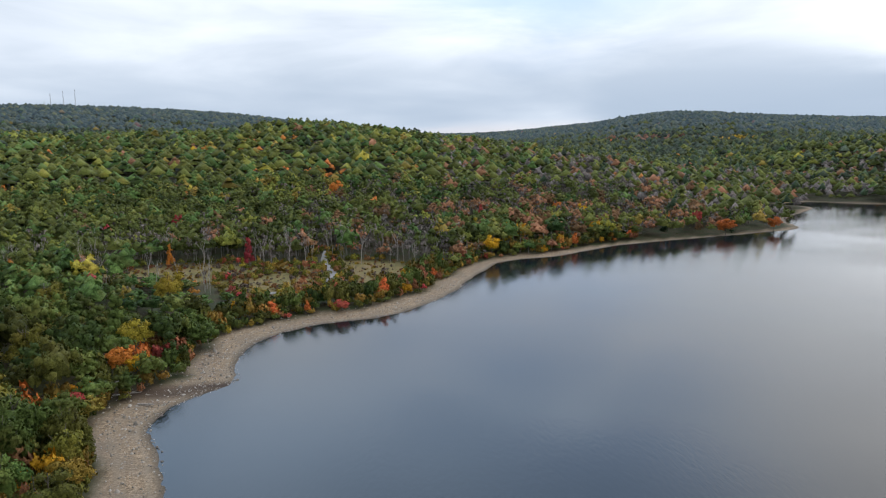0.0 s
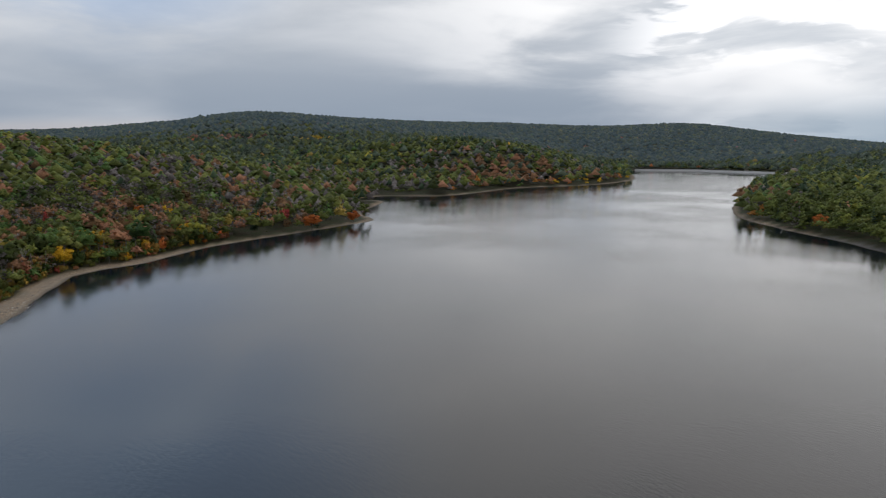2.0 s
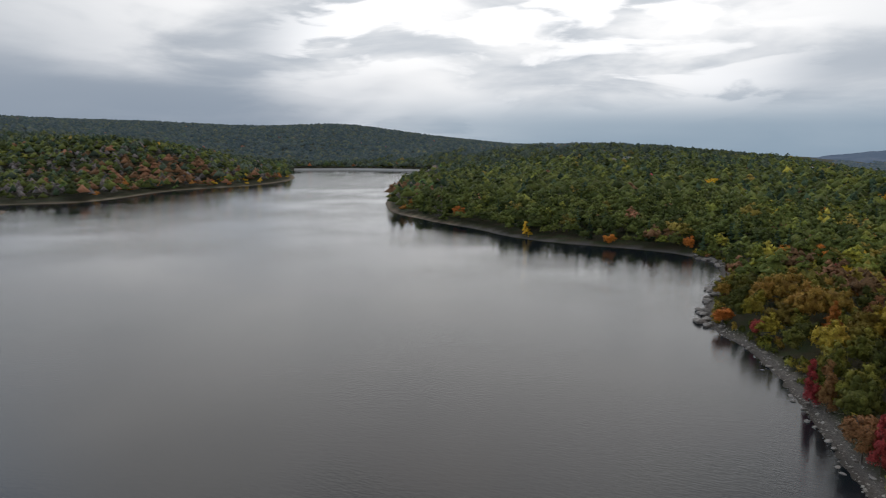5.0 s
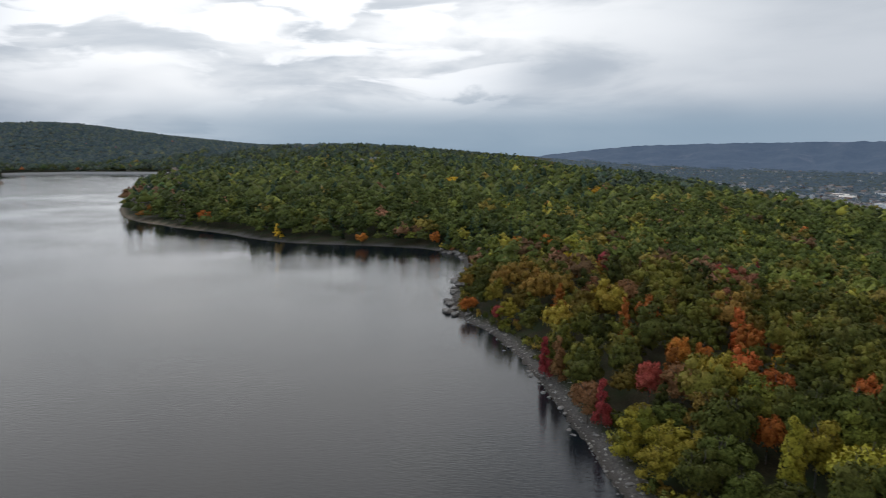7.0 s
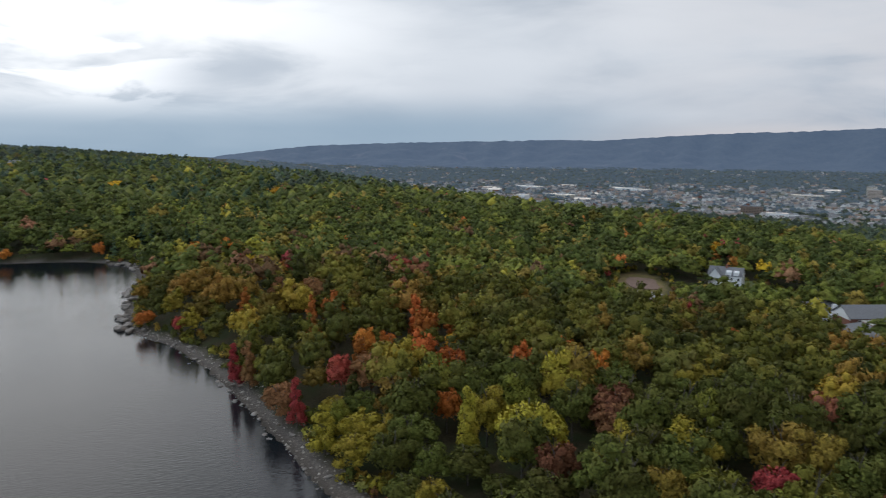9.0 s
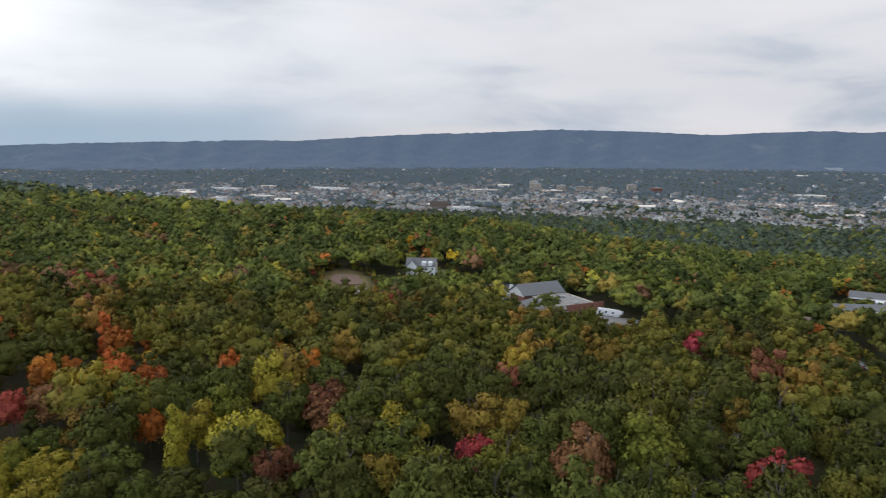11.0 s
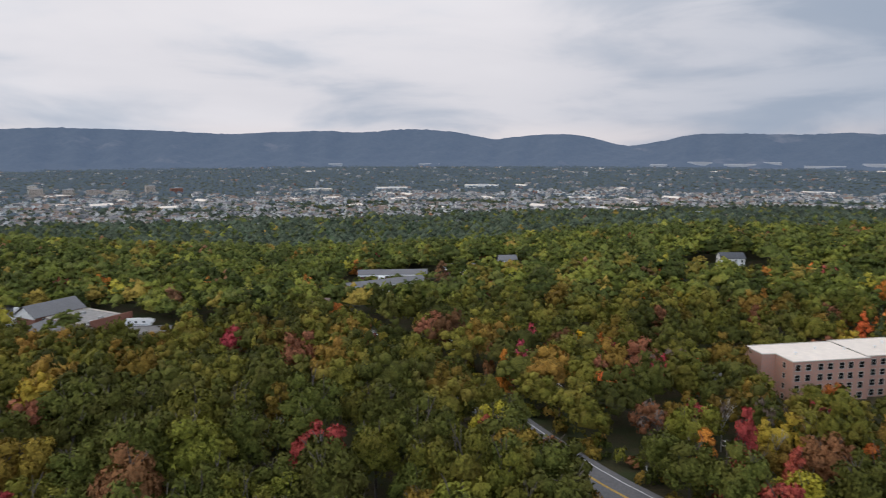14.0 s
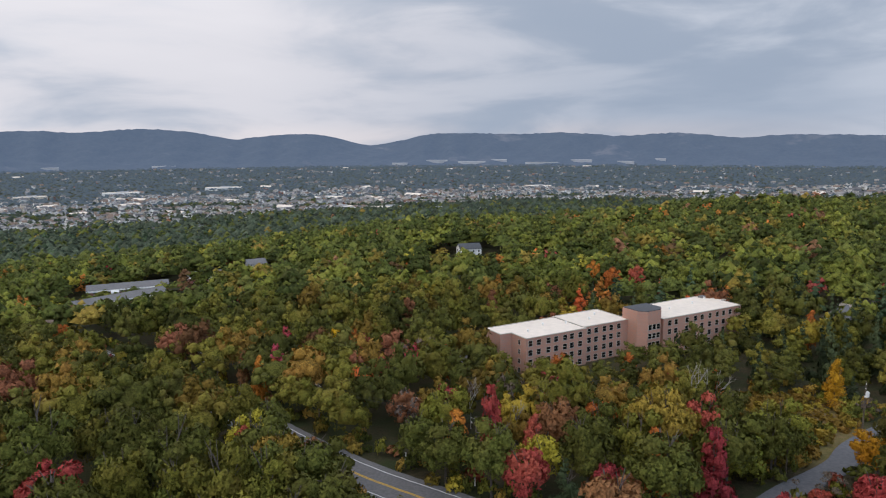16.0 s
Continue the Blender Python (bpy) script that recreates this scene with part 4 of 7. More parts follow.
# trees that stand out, by place: bearing, distance, height, width, shape, colour
TURNED_BY_ROAD = [
    (172.2, 186, 14, 7, "tall", "orange"),
    (171.0, 204, 12, 6, "tall", "rust"),
    (178.4, 220, 13, 9, "round", "yellow"),
    (156.4, 125, 13, 12, "round", "red"),
    (191.4, 137, 17, 7, "tall", "red"),
    (194.4, 117, 12, 11, "round", "red"),
    (209.5, 125, 15, 10, "tall", "red"),
    (205.0, 124, 14, 7, "tall", "orange"),
    (201.5, 118, 10, 7, "round", "red"),
    (206.7, 146, 10, 8, "round", "red"),
    (217.5, 201, 13, 9, "tall", "yellow"),
    (220.6, 150, 11, 11, "round", "yellow"),
    (191.5, 261, 16, 7, "tall", "rust"),
    (203.0, 327, 15, 9, "round", "red"),
    (201.2, 321, 15, 10, "round", "orange"),
    (199.7, 338, 14, 8, "round", "orange"),
    (205.0, 318, 12, 7, "round", "red"),
    (215.6, 260, 14, 5, "tall", "orange"),
    (170.6, 134, 11, 7, "tall", "red"),
    (175.8, 126, 12, 9, "round", "rust"),
    (161.8, 472, 14, 9, "round", "red"),
    (172.7, 577, 15, 13, "round", "yellow"),
    (214.2, 418, 12, 12, "round", "lime"),
    (189.1, 301, 12, 9, "round", "red"),
    (197.8, 115, 11, 10, "conifer", "pine"),
    # the last three are placed to screen the road from the camera
    (172.5, 142, 15, 11, "broad", "deep"),
    (170.4, 158, 15, 11, "broad", "green"),
    (168.4, 177, 14, 10, "round", "deep"),
]
TURNED_IN_WOOD = [
    (124.3, 301, 9, 9, "round", "orange"),
    (140.9, 388, 14, 10, "round", "orange"),
    (127.3, 465, 14, 13, "round", "yellow"),
    (146.0, 365, 13, 8, "tall", "orange"),
    (158.0, 293, 10, 11, "round", "orange"),
    (119.8, 145, 13, 12, "round", "rust"),
    (132.3, 123, 11, 10, "round", "red"),
    (126.1, 128, 14, 13, "round", "lime"),
    (161.7, 457, 14, 9, "round", "red"),
    (171.2, 137, 13, 11, "round", "lime"),
    (106.4, 169, 13, 11, "round", "orange"),
    (99.1, 191, 13, 9, "round", "orange"),
    (101.0, 198, 9, 6, "round", "orange"),
    (93.4, 155, 12, 6, "tall", "red"),
    (101.2, 177, 13, 14, "broad", "lime"),
    (104.8, 163, 11, 6, "tall", "yellow"),
    (106.0, 146, 11, 8, "round", "orange"),
    (99.6, 167, 13, 13, "broad", "rust"),
    (115.4, 118, 12, 10, "round", "rust"),
    (103.2, 547, 14, 9, "round", "red"),
    (110.6, 298, 13, 13, "round", "red"),
    (102.2, 313, 13, 12, "round", "red"),
    (99.9, 365, 13, 9, "round", "red"),
    (107.9, 130, 16, 9, "tall", "lime"),
    (150.8, 329, 13, 11, "round", "rust"),
]
TURNED_BY_BANK = [
    (82.2, 258, 8, 9, "round", "orange"),
    (84.6, 245, 8, 6, "round", "red"),
    (96.7, 278, 14, 13, "broad", "rust"),
    (94.9, 260, 14, 13, "broad", "rust"),
    (92.6, 261, 13, 12, "round", "rust"),
    (89.7, 186, 13, 6, "tall", "rust"),
    (88.6, 188, 12, 5, "tall", "red"),
    (88.4, 371, 14, 12, "round", "orange"),
    (86.1, 379, 14, 12, "round", "orange"),
    (104.6, 356, 12, 12, "round", "red"),
    (92.4, 793, 15, 26, "broad", "yellow"),
    (80.8, 865, 15, 30, "broad", "yellow"),
    (61.4, 556, 12, 14, "round", "orange"),
    (73.4, 441, 8, 10, "round", "orange"),
    (79.4, 426, 10, 8, "round", "orange"),
    (97.0, 168, 13, 9, "round", "red"),
    (118.6, 168, 14, 8, "round", "orange"),
    (120.1, 144, 12, 14, "round", "rust"),
]
TURNED_BY_LAKE = [
    (-25.0, 208, 9, 9, "round", "orange"),
    (-23.8, 206, 7, 8, "round", "yellow"),
    (-28.2, 184, 6, 7, "round", "red"),
    (-21.2, 284, 15, 13, "round", "lime"),
    (-2.6, 292, 6, 5, "round", "yellow"),
    (-8.0, 268, 5, 7, "round", "red"),
    (4.4, 395, 12, 11, "round", "yellow"),
    (6.7, 434, 14, 13, "round", "yellow"),
    (3.2, 449, 14, 11, "round", "lime"),
    (9.6, 550, 14, 10, "round", "orange"),
    (11.6, 537, 14, 9, "round", "yellow"),
    (12.7, 465, 13, 11, "round", "yellow"),
    (3.5, 497, 15, 7, "tall", "red"),
    (-8.2, 597, 16, 14, "round", "orange"),
    (-21.0, 376, 11, 6, "tall", "orange"),
    (-15.2, 367, 14, 8, "tall", "red"),
    (22.4, 515, 12, 16, "round", "orange"),
    (20.2, 530, 14, 10, "round", "red"),
    (25.7, 550, 11, 12, "round", "orange"),
    (-20.3, 478, 14, 9, "round", "red"),
    (-10.4, 90, 15, 20, "broad", "orange"),
    (-23.8, 223, 13, 12, "round", "lime"),
    (-30.7, 217, 15, 14, "broad", "green"),
    (-29.2, 270, 16, 14, "broad", "green"),
]
MARKED = TURNED_BY_ROAD + TURNED_IN_WOOD + TURNED_BY_BANK + TURNED_BY_LAKE


def clear_of_marked(x, y):
    mk = np.array([polar(a, r) for a, r, *_ in MARKED])
    w = np.array([k[3] for k in MARKED]) * 0.40 + 2.0
    return (np.hypot(x[:, None] - mk[None, :, 0], y[:, None] - mk[None, :, 1]) > w[None]).all(1)


def build_near():
    x, y, s, g = scatter(45, NEAR_R, -40, 226, 9.2, 31)
    keep = clear_of_marked(x, y)
    x, y, s = x[keep], y[keep], s[keep]
    sp = choose(x, y, s, g)
    z = height(x, y, s)
    low = stature(x, y)
    for i in range(len(x)):
        kind, h, w = shape_of(sp[i], g)
        if s[i] < 22:
            h, w = h * g.uniform(0.45, 0.8), w * 0.75
        h, w = h * low[i], w * (0.4 + 0.6 * low[i])
        plant(x[i], y[i], z[i], h, w, kind, sp[i], g.uniform(0, 360), int(g.integers(2 if kind in ("sparse", "conifer") else 3)))
    for az, r, h, w, kind, species in MARKED:
        px, py = polar(az, r)
        plant(px, py, float(height([px], [py])[0]), h * 1.04, max(w * 0.95, 0.52 * h), kind, species, az * 7, int(az * 10) % (2 if kind in ("sparse", "conifer") else 3))


def build_wood(name, label, r0, r1, gap, temps, swell, seed, mats, smooth, kind="stuff", limit=None):
    """Woods too many to count: joined crowns, each of its own shape and colour."""
    x, y, s, g = scatter(r0, r1, -40, 226, gap, seed)
    z = height(x, y, s)
    ok = in_sight(x, y, z + 16) & clear_of_marked(x, y)
    if limit is not None:
        ok &= limit(x, y)
    x, y, s, z = x[ok], y[ok], s[ok], z[ok]
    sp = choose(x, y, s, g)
    town = town_mask(x, y)
    low = stature(x, y)
    vs, fs, ns, slots, tones, base = [], [], [], [], [], 0
    for i in range(len(x)):
        shape, h, w = shape_of(sp[i], g)
        if s[i] < 22:
            h, w = h * (0.88 if x[i] > 100 else 0.6), w * 0.8
        if town[i] > 0.5:
            h, w = h * 0.66, w * 0.74
        h, w = h * low[i], w * (0.4 + 0.6 * low[i])
        pool = temps.get(shape) or temps["round"]
        v, f, nv = pool[int(g.integers(len(pool)))]
        a = g.uniform(0, math.tau)
        ns.append(np.stack([nv[:, 0] * math.cos(a) - nv[:, 1] * math.sin(a), nv[:, 0] * math.sin(a) + nv[:, 1] * math.cos(a), nv[:, 2]], -1))
        c, k = math.cos(a) * w * swell, math.sin(a) * w * swell
        vs.append(np.stack([v[:, 0] * c - v[:, 1] * k + x[i], v[:, 0] * k + v[:, 1] * c + y[i], v[:, 2] * h + z[i] - 0.3], -1))
        fs.append(f + base)
        base += len(v)
        slots.append(np.full(len(f), SPECIES.index(sp[i])))
        tones.append(np.full(len(v), g.uniform(-1, 1), np.float32))
    me = mesh_of(name, np.concatenate(vs), np.concatenate(fs), smooth=smooth, slots=np.concatenate(slots))
    me.attributes.new("tone", "FLOAT", "POINT").data.foreach_set("value", np.concatenate(tones))
    lay_normals(me, np.concatenate(ns))
    for k in SPECIES:
        me.materials.append(mats[k])
    tagged(new(name, me), label, "woodland", kind=kind)
    return x, y, z


def valley_side(x, y):
    az = np.degrees(np.arctan2(x, y)) % 360
    return (az > 86) & (az < 240)


def pool(kinds, make):
    return {k: [make(k, np.random.default_rng(900 + 17 * v + 5 * KINDS.index(k))) for v in range(4)] for k in kinds}


NEAR_R = 158
RING_R, MID_R, DIST_R, HAZE_R = 290, 620, 1500, 1950
build_near()
leafy = pool(KINDS, lambda k, g: leafy_crown(k, 4, 2, 330 if k != "sparse" else 300, 0.062, g, 99, 1.12))
clad = pool(KINDS, lambda k, g: leafy_crown(k, 5, 1, 44 if k != "sparse" else 70, 0.10, g, 13, 1.45))
domes = pool(("round", "broad", "tall"), lambda k, g: leafy_crown(k, 6, 1, 2, 0.2, g, 3, 1.95))


def tent(g):
    v, f = dome(5, 1, g, 0.25)
    n = v - (0, 0, 0.3)
    return v, f, n / np.linalg.norm(n, axis=1)[:, None]


tents = pool(("round",), lambda k, g: tent(g))
ring = build_wood("wood", "mixed autumn woodland of green, rust and orange crowns", NEAR_R, RING_R, 9.6, leafy, 1.0, 41, LEAF, True)
mid = build_wood("middle_wood", "mixed autumn woodland behind the shore", RING_R, MID_R, 9.8, clad, 1.2, 44, SHADED_CANOPY, True)
build_wood("distant_wood", "mixed autumn woodland on the hillsides", MID_R, DIST_R, 13.2, domes, 1.35, 42, SHADED_CANOPY, True)
build_wood("far_wood", "far woods on the hills round the lake", DIST_R, HAZE_R, 14.5, tents, 1.6, 43, SHADED_FAR_CANOPY, True)
# both of these glow faintly in place of haze
build_wood("backdrop_wood", "woods on the valley's far floor, haze put in as glow", HAZE_R, 4100, 23.0, tents, 2.1, 45, HAZE_GLOW_CANOPY, True, limit=lambda x, y: valley_side(x, y))
build_wood("hill_wood", "green woods on the farthest hills, dulled by painted haze glow", HAZE_R, 4100, 17.5, tents, 1.75, 46, HAZE_GLOW_HILLS, True, limit=lambda x, y: ~valley_side(x, y))


def build_trunks():
    """Stems that show between the crowns of the nearer woods."""
    g = np.random.default_rng(77)
    a = np.linspace(0, math.tau, 5, endpoint=False)
    vs, fs, base = [], [], 0
    for (x, y, z) in (ring, mid):
        keep = (np.hypot(x, y) < 470) & (x < 70) & (y > 240)
        for px, py, pz in zip(x[keep], y[keep], z[keep]):
            top, lean = g.uniform(7, 12.5) * float(stature(np.array([px]), np.array([py]))[0]), g.normal(0, 0.5, 2)
            r = g.uniform(0.14, 0.26)
            lo = np.stack([px + r * np.cos(a), py + r * np.sin(a), np.full(5, pz - 0.4)], -1)
            hi = np.stack([px + lean[0] + r * 0.5 * np.cos(a), py + lean[1] + r * 0.5 * np.sin(a), np.full(5, pz + top)], -1)
            vs += [lo, hi]
            fs += [(base + i, base + (i + 1) % 5, base + 5 + (i + 1) % 5, base + 5 + i) for i in range(5)]
            base += 10
    me = mesh_of("tree_trunks", np.concatenate(vs), np.array(fs))
    me.materials.append(TRUNK)
    tagged(new("tree_trunks", me), "grey tree stems standing in the wood", "tree trunks", kind="stuff")


TRUNK = plain("grey_brown_stems", (0.21, 0.185, 0.16), 0.9, 4, 0.35)
build_trunks()


def build_bare():
    """Leafless grey trees along the back of the clearing."""
    g = np.random.default_rng(83)
    kinds = [limb_mesh("bare", 3, 140 + v, True) for v in range(4)]
    data = []
    for me in kinds:
        v = np.empty(len(me.vertices) * 3, np.float32)
        me.vertices.foreach_get("co", v)
        f = np.empty(len(me.loops), np.int32)
        me.loops.foreach_get("vertex_index", f)
        data.append((v.reshape(-1, 3), f.reshape(-1, 4)))
        bpy.data.meshes.remove(me)
    x, y = g.uniform(-190, 90, 900), g.uniform(285, 520, 900)
    s = shore_distance(x, y)
    field = np.min([in_ellipse(x, y, c) for c in CLEARINGS[:3]], 0)
    keep = (s > 35) & (field > 0.9) & ((y > 352) | (x < -95)) & (g.random(900) < np.exp(-np.maximum(field - 1, 0) * 0.5))
    x, y, s = x[keep][:150], y[keep][:150], s[keep][:150]
    z = height(x, y, s)
    vs, fs, base = [], [], 0
    for i in range(len(x)):
        v, f = data[int(g.integers(4))]
        a, h = g.uniform(0, math.tau), g.uniform(13, 20)
        c, k = math.cos(a) * h * 0.62, math.sin(a) * h * 0.62
        vs.append(np.stack([v[:, 0] * c - v[:, 1] * k + x[i], v[:, 0] * k + v[:, 1] * c + y[i], v[:, 2] * h + z[i] - 0.3], -1))
        fs.append(f + base)
        base += len(v)
    me = mesh_of("bare_trees", np.concatenate(vs), np.concatenate(fs))
    me.materials.append(PALE_BARK)
    tagged(new("bare_trees", me), "leafless grey trees behind the clearing", "bare trees", kind="stuff")


def build_heath():
    """Tufts and low bushes over the open ground."""
    g = np.random.default_rng(84)
    t = [crown_leaves("round", 14, 0.5, np.random.default_rng(300 + k))[0] for k in range(4)]
    vs, slots = [], []
    for spot in (CLEARINGS[0], CLEARINGS[1], CLEARINGS[2], CLEARINGS[3]):
        n = 330 if spot is not CLEARINGS[3] else 900
        a, d = g.uniform(0, math.tau, n), np.sqrt(g.uniform(0, 1.1, n))
        u, v = spot[2] * d * np.cos(a), spot[3] * d * np.sin(a)
        c, k = math.cos(radians(spot[4])), math.sin(radians(spot[4]))
        x, y = spot[0] + u * c - v * k, spot[1] + u * k + v * c
        z = height(x, y)
        ok = (line_distance(x, y, PATH_LINE) > 2.5) & (line_distance(x, y, SIDE_LINE) > 5)
        for i in np.flatnonzero(ok):
            q = t[int(g.integers(4))]
            w = g.gamma(2.2, 0.45) + 0.5
            vs.append(q * (w, w, w * 0.8) + (x[i], y[i], z[i] - 0.25 * w))
            slots.append(np.full(14, int(g.choice(4, p=(0.75, 0.0, 0.0, 0.25)) if spot is CLEARINGS[3] else g.choice(4, p=(0.3, 0.5, 0.17, 0.03)))))
    q = np.concatenate(vs)
    me = mesh_of("heath", q, np.arange(len(q)).reshape(-1, 3), slots=np.concatenate(slots))
    for k in ("olive", "bare", "rust", "lime"):
        me.materials.append(LEAF[k])
    tagged(new("heath", me), "brown heath tufts and low bushes in the clearings", "undergrowth", kind="stuff")


build_bare()
build_heath()


def build_undergrowth():
    """Bushes that close the wood's edges along roads, lots, shores and clearings."""
    g = np.random.default_rng(85)
    n = 60000
    x, y = g.uniform(-200, 420, n), g.uniform(-330, 420, n)
    s = shore_distance(x, y)
    edge = np.full(n, 99.0)
    for half, pts in FREE:
        d = line_distance(x, y, pts)
        edge = np.minimum(edge, np.where(d > half - 2.0, d - half + 2.0, 99))
    bank = np.where(x > 100, 4.0, 8.5 + 4.5 * smoothstep(-x, -60, 40))
    edge = np.minimum(edge, np.where(s > bank, (s - bank) * 1.0, 99))
    for spot in CLEARINGS[:6]:
        q = in_ellipse(x, y, spot)
        edge = np.minimum(edge, np.where(q > 0.8, (np.sqrt(q) - 0.9) * spot[3], 99))
    r, az = np.hypot(x, y), np.degrees(np.arctan2(x, y))
    az = np.where(az < -90, az + 360, az)
    keep = (edge > 0) & (edge < 8) & (r > 70) & (r < 430) & (az > -40) & (az < 226) & (s > bank) & (g.random(n) < 0.55)
    for half, pts in FREE:
        keep &= line_distance(x, y, pts) > half - 1.6
    for spot in SITES:
        keep &= in_ellipse(x, y, spot) > 0.7
    x, y, s = x[keep][:1500], y[keep][:1500], s[keep][:1500]
    z = height(x, y, s)
    temps = [leafy_crown("round", 4, 1, 70, 0.15, np.random.default_rng(500 + k), 3) for k in range(5)]
    kinds = ("deep", "olive", "green", "rust", "lime", "red")
    vs, fs, ns, slots, tones, base = [], [], [], [], [], 0
    for i in range(len(x)):
        v, f, nv = temps[int(g.integers(5))]
        w, h = g.uniform(2.4, 5.0), g.uniform(2.2, 5.5)
        a = g.uniform(0, math.tau)
        c, k = math.cos(a) * w, math.sin(a) * w
        ns.append(np.stack([nv[:, 0] * math.cos(a) - nv[:, 1] * math.sin(a), nv[:, 0] * math.sin(a) + nv[:, 1] * math.cos(a), nv[:, 2]], -1))
        vs.append(np.stack([v[:, 0] * c - v[:, 1] * k + x[i], v[:, 0] * k + v[:, 1] * c + y[i], (v[:, 2] - 0.3) * h * 1.25 + z[i]], -1))
        fs.append(f + base)
        base += len(v)
        slots.append(np.full(len(f), int(g.choice(6, p=(0.36, 0.24, 0.2, 0.1, 0.06, 0.04)))))
        tones.append(np.full(len(v), g.uniform(-1, 1), np.float32))
    me = mesh_of("undergrowth", np.concatenate(vs), np.concatenate(fs), smooth=True, slots=np.concatenate(slots))
    lay_normals(me, np.concatenate(ns))
    me.attributes.new("tone", "FLOAT", "POINT").data.foreach_set("value", np.concatenate(tones))
    for k in kinds:
        me.materials.append(LEAF[k])
    tagged(new("undergrowth", me), "dense bushes along the edges of the wood", "undergrowth", kind="stuff")


def build_belt():
    """Young trees and bushes that crowd the top of the gravel beach."""
    g = np.random.default_rng(86)
    n = 40000
    x, y = g.uniform(-190, 130, n), g.uniform(55, 560, n)
    s = shore_distance(x, y)
    bank = 8.5 + 4.5 * smoothstep(-x, -60, 40)
    az = np.degrees(np.arctan2(x, y))
    keep = (s > bank + 0.5) & (s < bank + 15) & (az > -40) & (line_distance(x, y, CREEK) > 3.5) & clear_of_marked(x, y)
    x, y, s, bank = x[keep], y[keep], s[keep], bank[keep]
    chosen = []
    for i in range(len(x)):
        if all((x[i] - x[j]) ** 2 + (y[i] - y[j]) ** 2 > 12 for j in chosen[-160:]) and all((x[i] - x[j]) ** 2 + (y[i] - y[j]) ** 2 > 12 for j in chosen[:-160]):
            chosen.append(i)
        if len(chosen) >= 620:
            break
    x, y, s, bank = x[chosen], y[chosen], s[chosen], bank[chosen]
    z = height(x, y, s)
    temps = [leafy_crown("round", 4, 2, 160, 0.11, np.random.default_rng(520 + k), 5) for k in range(6)]
    kinds = ("fresh", "deep", "olive", "rust", "yellow", "orange", "red")
    vs, fs, ns, slots, tones, base = [], [], [], [], [], 0
    for i in range(len(x)):
        v, f, nv = temps[int(g.integers(6))]
        rise = 0.55 + 0.45 * smoothstep(s[i] - bank[i], 0, 6)
        w, h = g.uniform(5.0, 8.0) * rise, g.uniform(6.0, 11.0) * rise
        a = g.uniform(0, math.tau)
        c, k = math.cos(a) * w, math.sin(a) * w
        ns.append(np.stack([nv[:, 0] * math.cos(a) - nv[:, 1] * math.sin(a), nv[:, 0] * math.sin(a) + nv[:, 1] * math.cos(a), nv[:, 2]], -1))
        vs.append(np.stack([v[:, 0] * c - v[:, 1] * k + x[i], v[:, 0] * k + v[:, 1] * c + y[i], (v[:, 2] - 0.22) * h * 1.2 + z[i]], -1))
        fs.append(f + base)
        base += len(v)
        slots.append(np.full(len(f), int(g.choice(7, p=(0.36, 0.30, 0.20, 0.06, 0.04, 0.03, 0.01)))))
        tones.append(np.full(len(v), g.uniform(-1, 1), np.float32))
    me = mesh_of("bush_belt", np.concatenate(vs), np.concatenate(fs), smooth=True, slots=np.concatenate(slots))
    lay_normals(me, np.concatenate(ns))
    me.attributes.new("tone", "FLOAT", "POINT").data.foreach_set("value", np.concatenate(tones))
    for k in kinds:
        me.materials.append(LEAF[k])
    tagged(new("bush_belt", me), "young trees and bushes along the top of the beach", "bushes", kind="stuff")


build_undergrowth()
build_belt()

# ---- building blocks ----
def ground_at(x, y):
    return float(height([x], [y])[0])


def part(name, bm, mat, parent=None, label=""):
    """One mesh object, under a thing or a part."""
    me = bpy.data.meshes.new(name)
    bm.to_mesh(me)
    bm.free()
    for m in (mat if isinstance(mat, (list, tuple)) else (mat,)):
        me.materials.append(m)
    ob = new(name, me)
    ob.parent = parent
    if label:
        ob["label"] = label
    return ob


def box(bm, x0, x1, y0, y1, z0, z1, bevel=0.0):
    r = bmesh.ops.create_cube(bm, size=1)
    for v in r["verts"]:
        v.co = ((x0 + x1) / 2 + v.co.x * (x1 - x0), (y0 + y1) / 2 + v.co.y * (y1 - y0), (z0 + z1) / 2 + v.co.z * (z1 - z0))
    if bevel:
        edges = list({e for v in r["verts"] for e in v.link_edges})
        bmesh.ops.bevel(bm, geom=edges, offset=bevel, segments=1, affect="EDGES")
    return bm


def boxed(*a, bevel=0.0):
    return box(bmesh.new(), *a, bevel=bevel)


def rod(bm, p, q, r0, r1=None, sides=8):
    p, q = Vector(p), Vector(q)
    d = q - p
    r = bmesh.ops.create_cone(bm, cap_ends=True, segments=sides, radius1=r0, radius2=r0 if r1 is None else r1, depth=d.length)
    m = Matrix.Translation((p + q) / 2) @ d.to_track_quat("Z", "Y").to_matrix().to_4x4()
    bmesh.ops.transform(bm, matrix=m, verts=r["verts"])
    return bm


def prism(bm, plan, z0, z1):
    """An upright block over a plan given as corners."""
    lo, hi = [bm.verts.new((x, y, z0)) for x, y in plan], [bm.verts.new((x, y, z1)) for x, y in plan]
    n = len(plan)
    for i in range(n):
        bm.faces.new((lo[i], lo[(i + 1) % n], hi[(i + 1) % n], hi[i]))
    bm.faces.new(hi)
    bm.faces.new(lo[::-1])
    bmesh.ops.recalc_face_normals(bm, faces=bm.faces)
    return bm


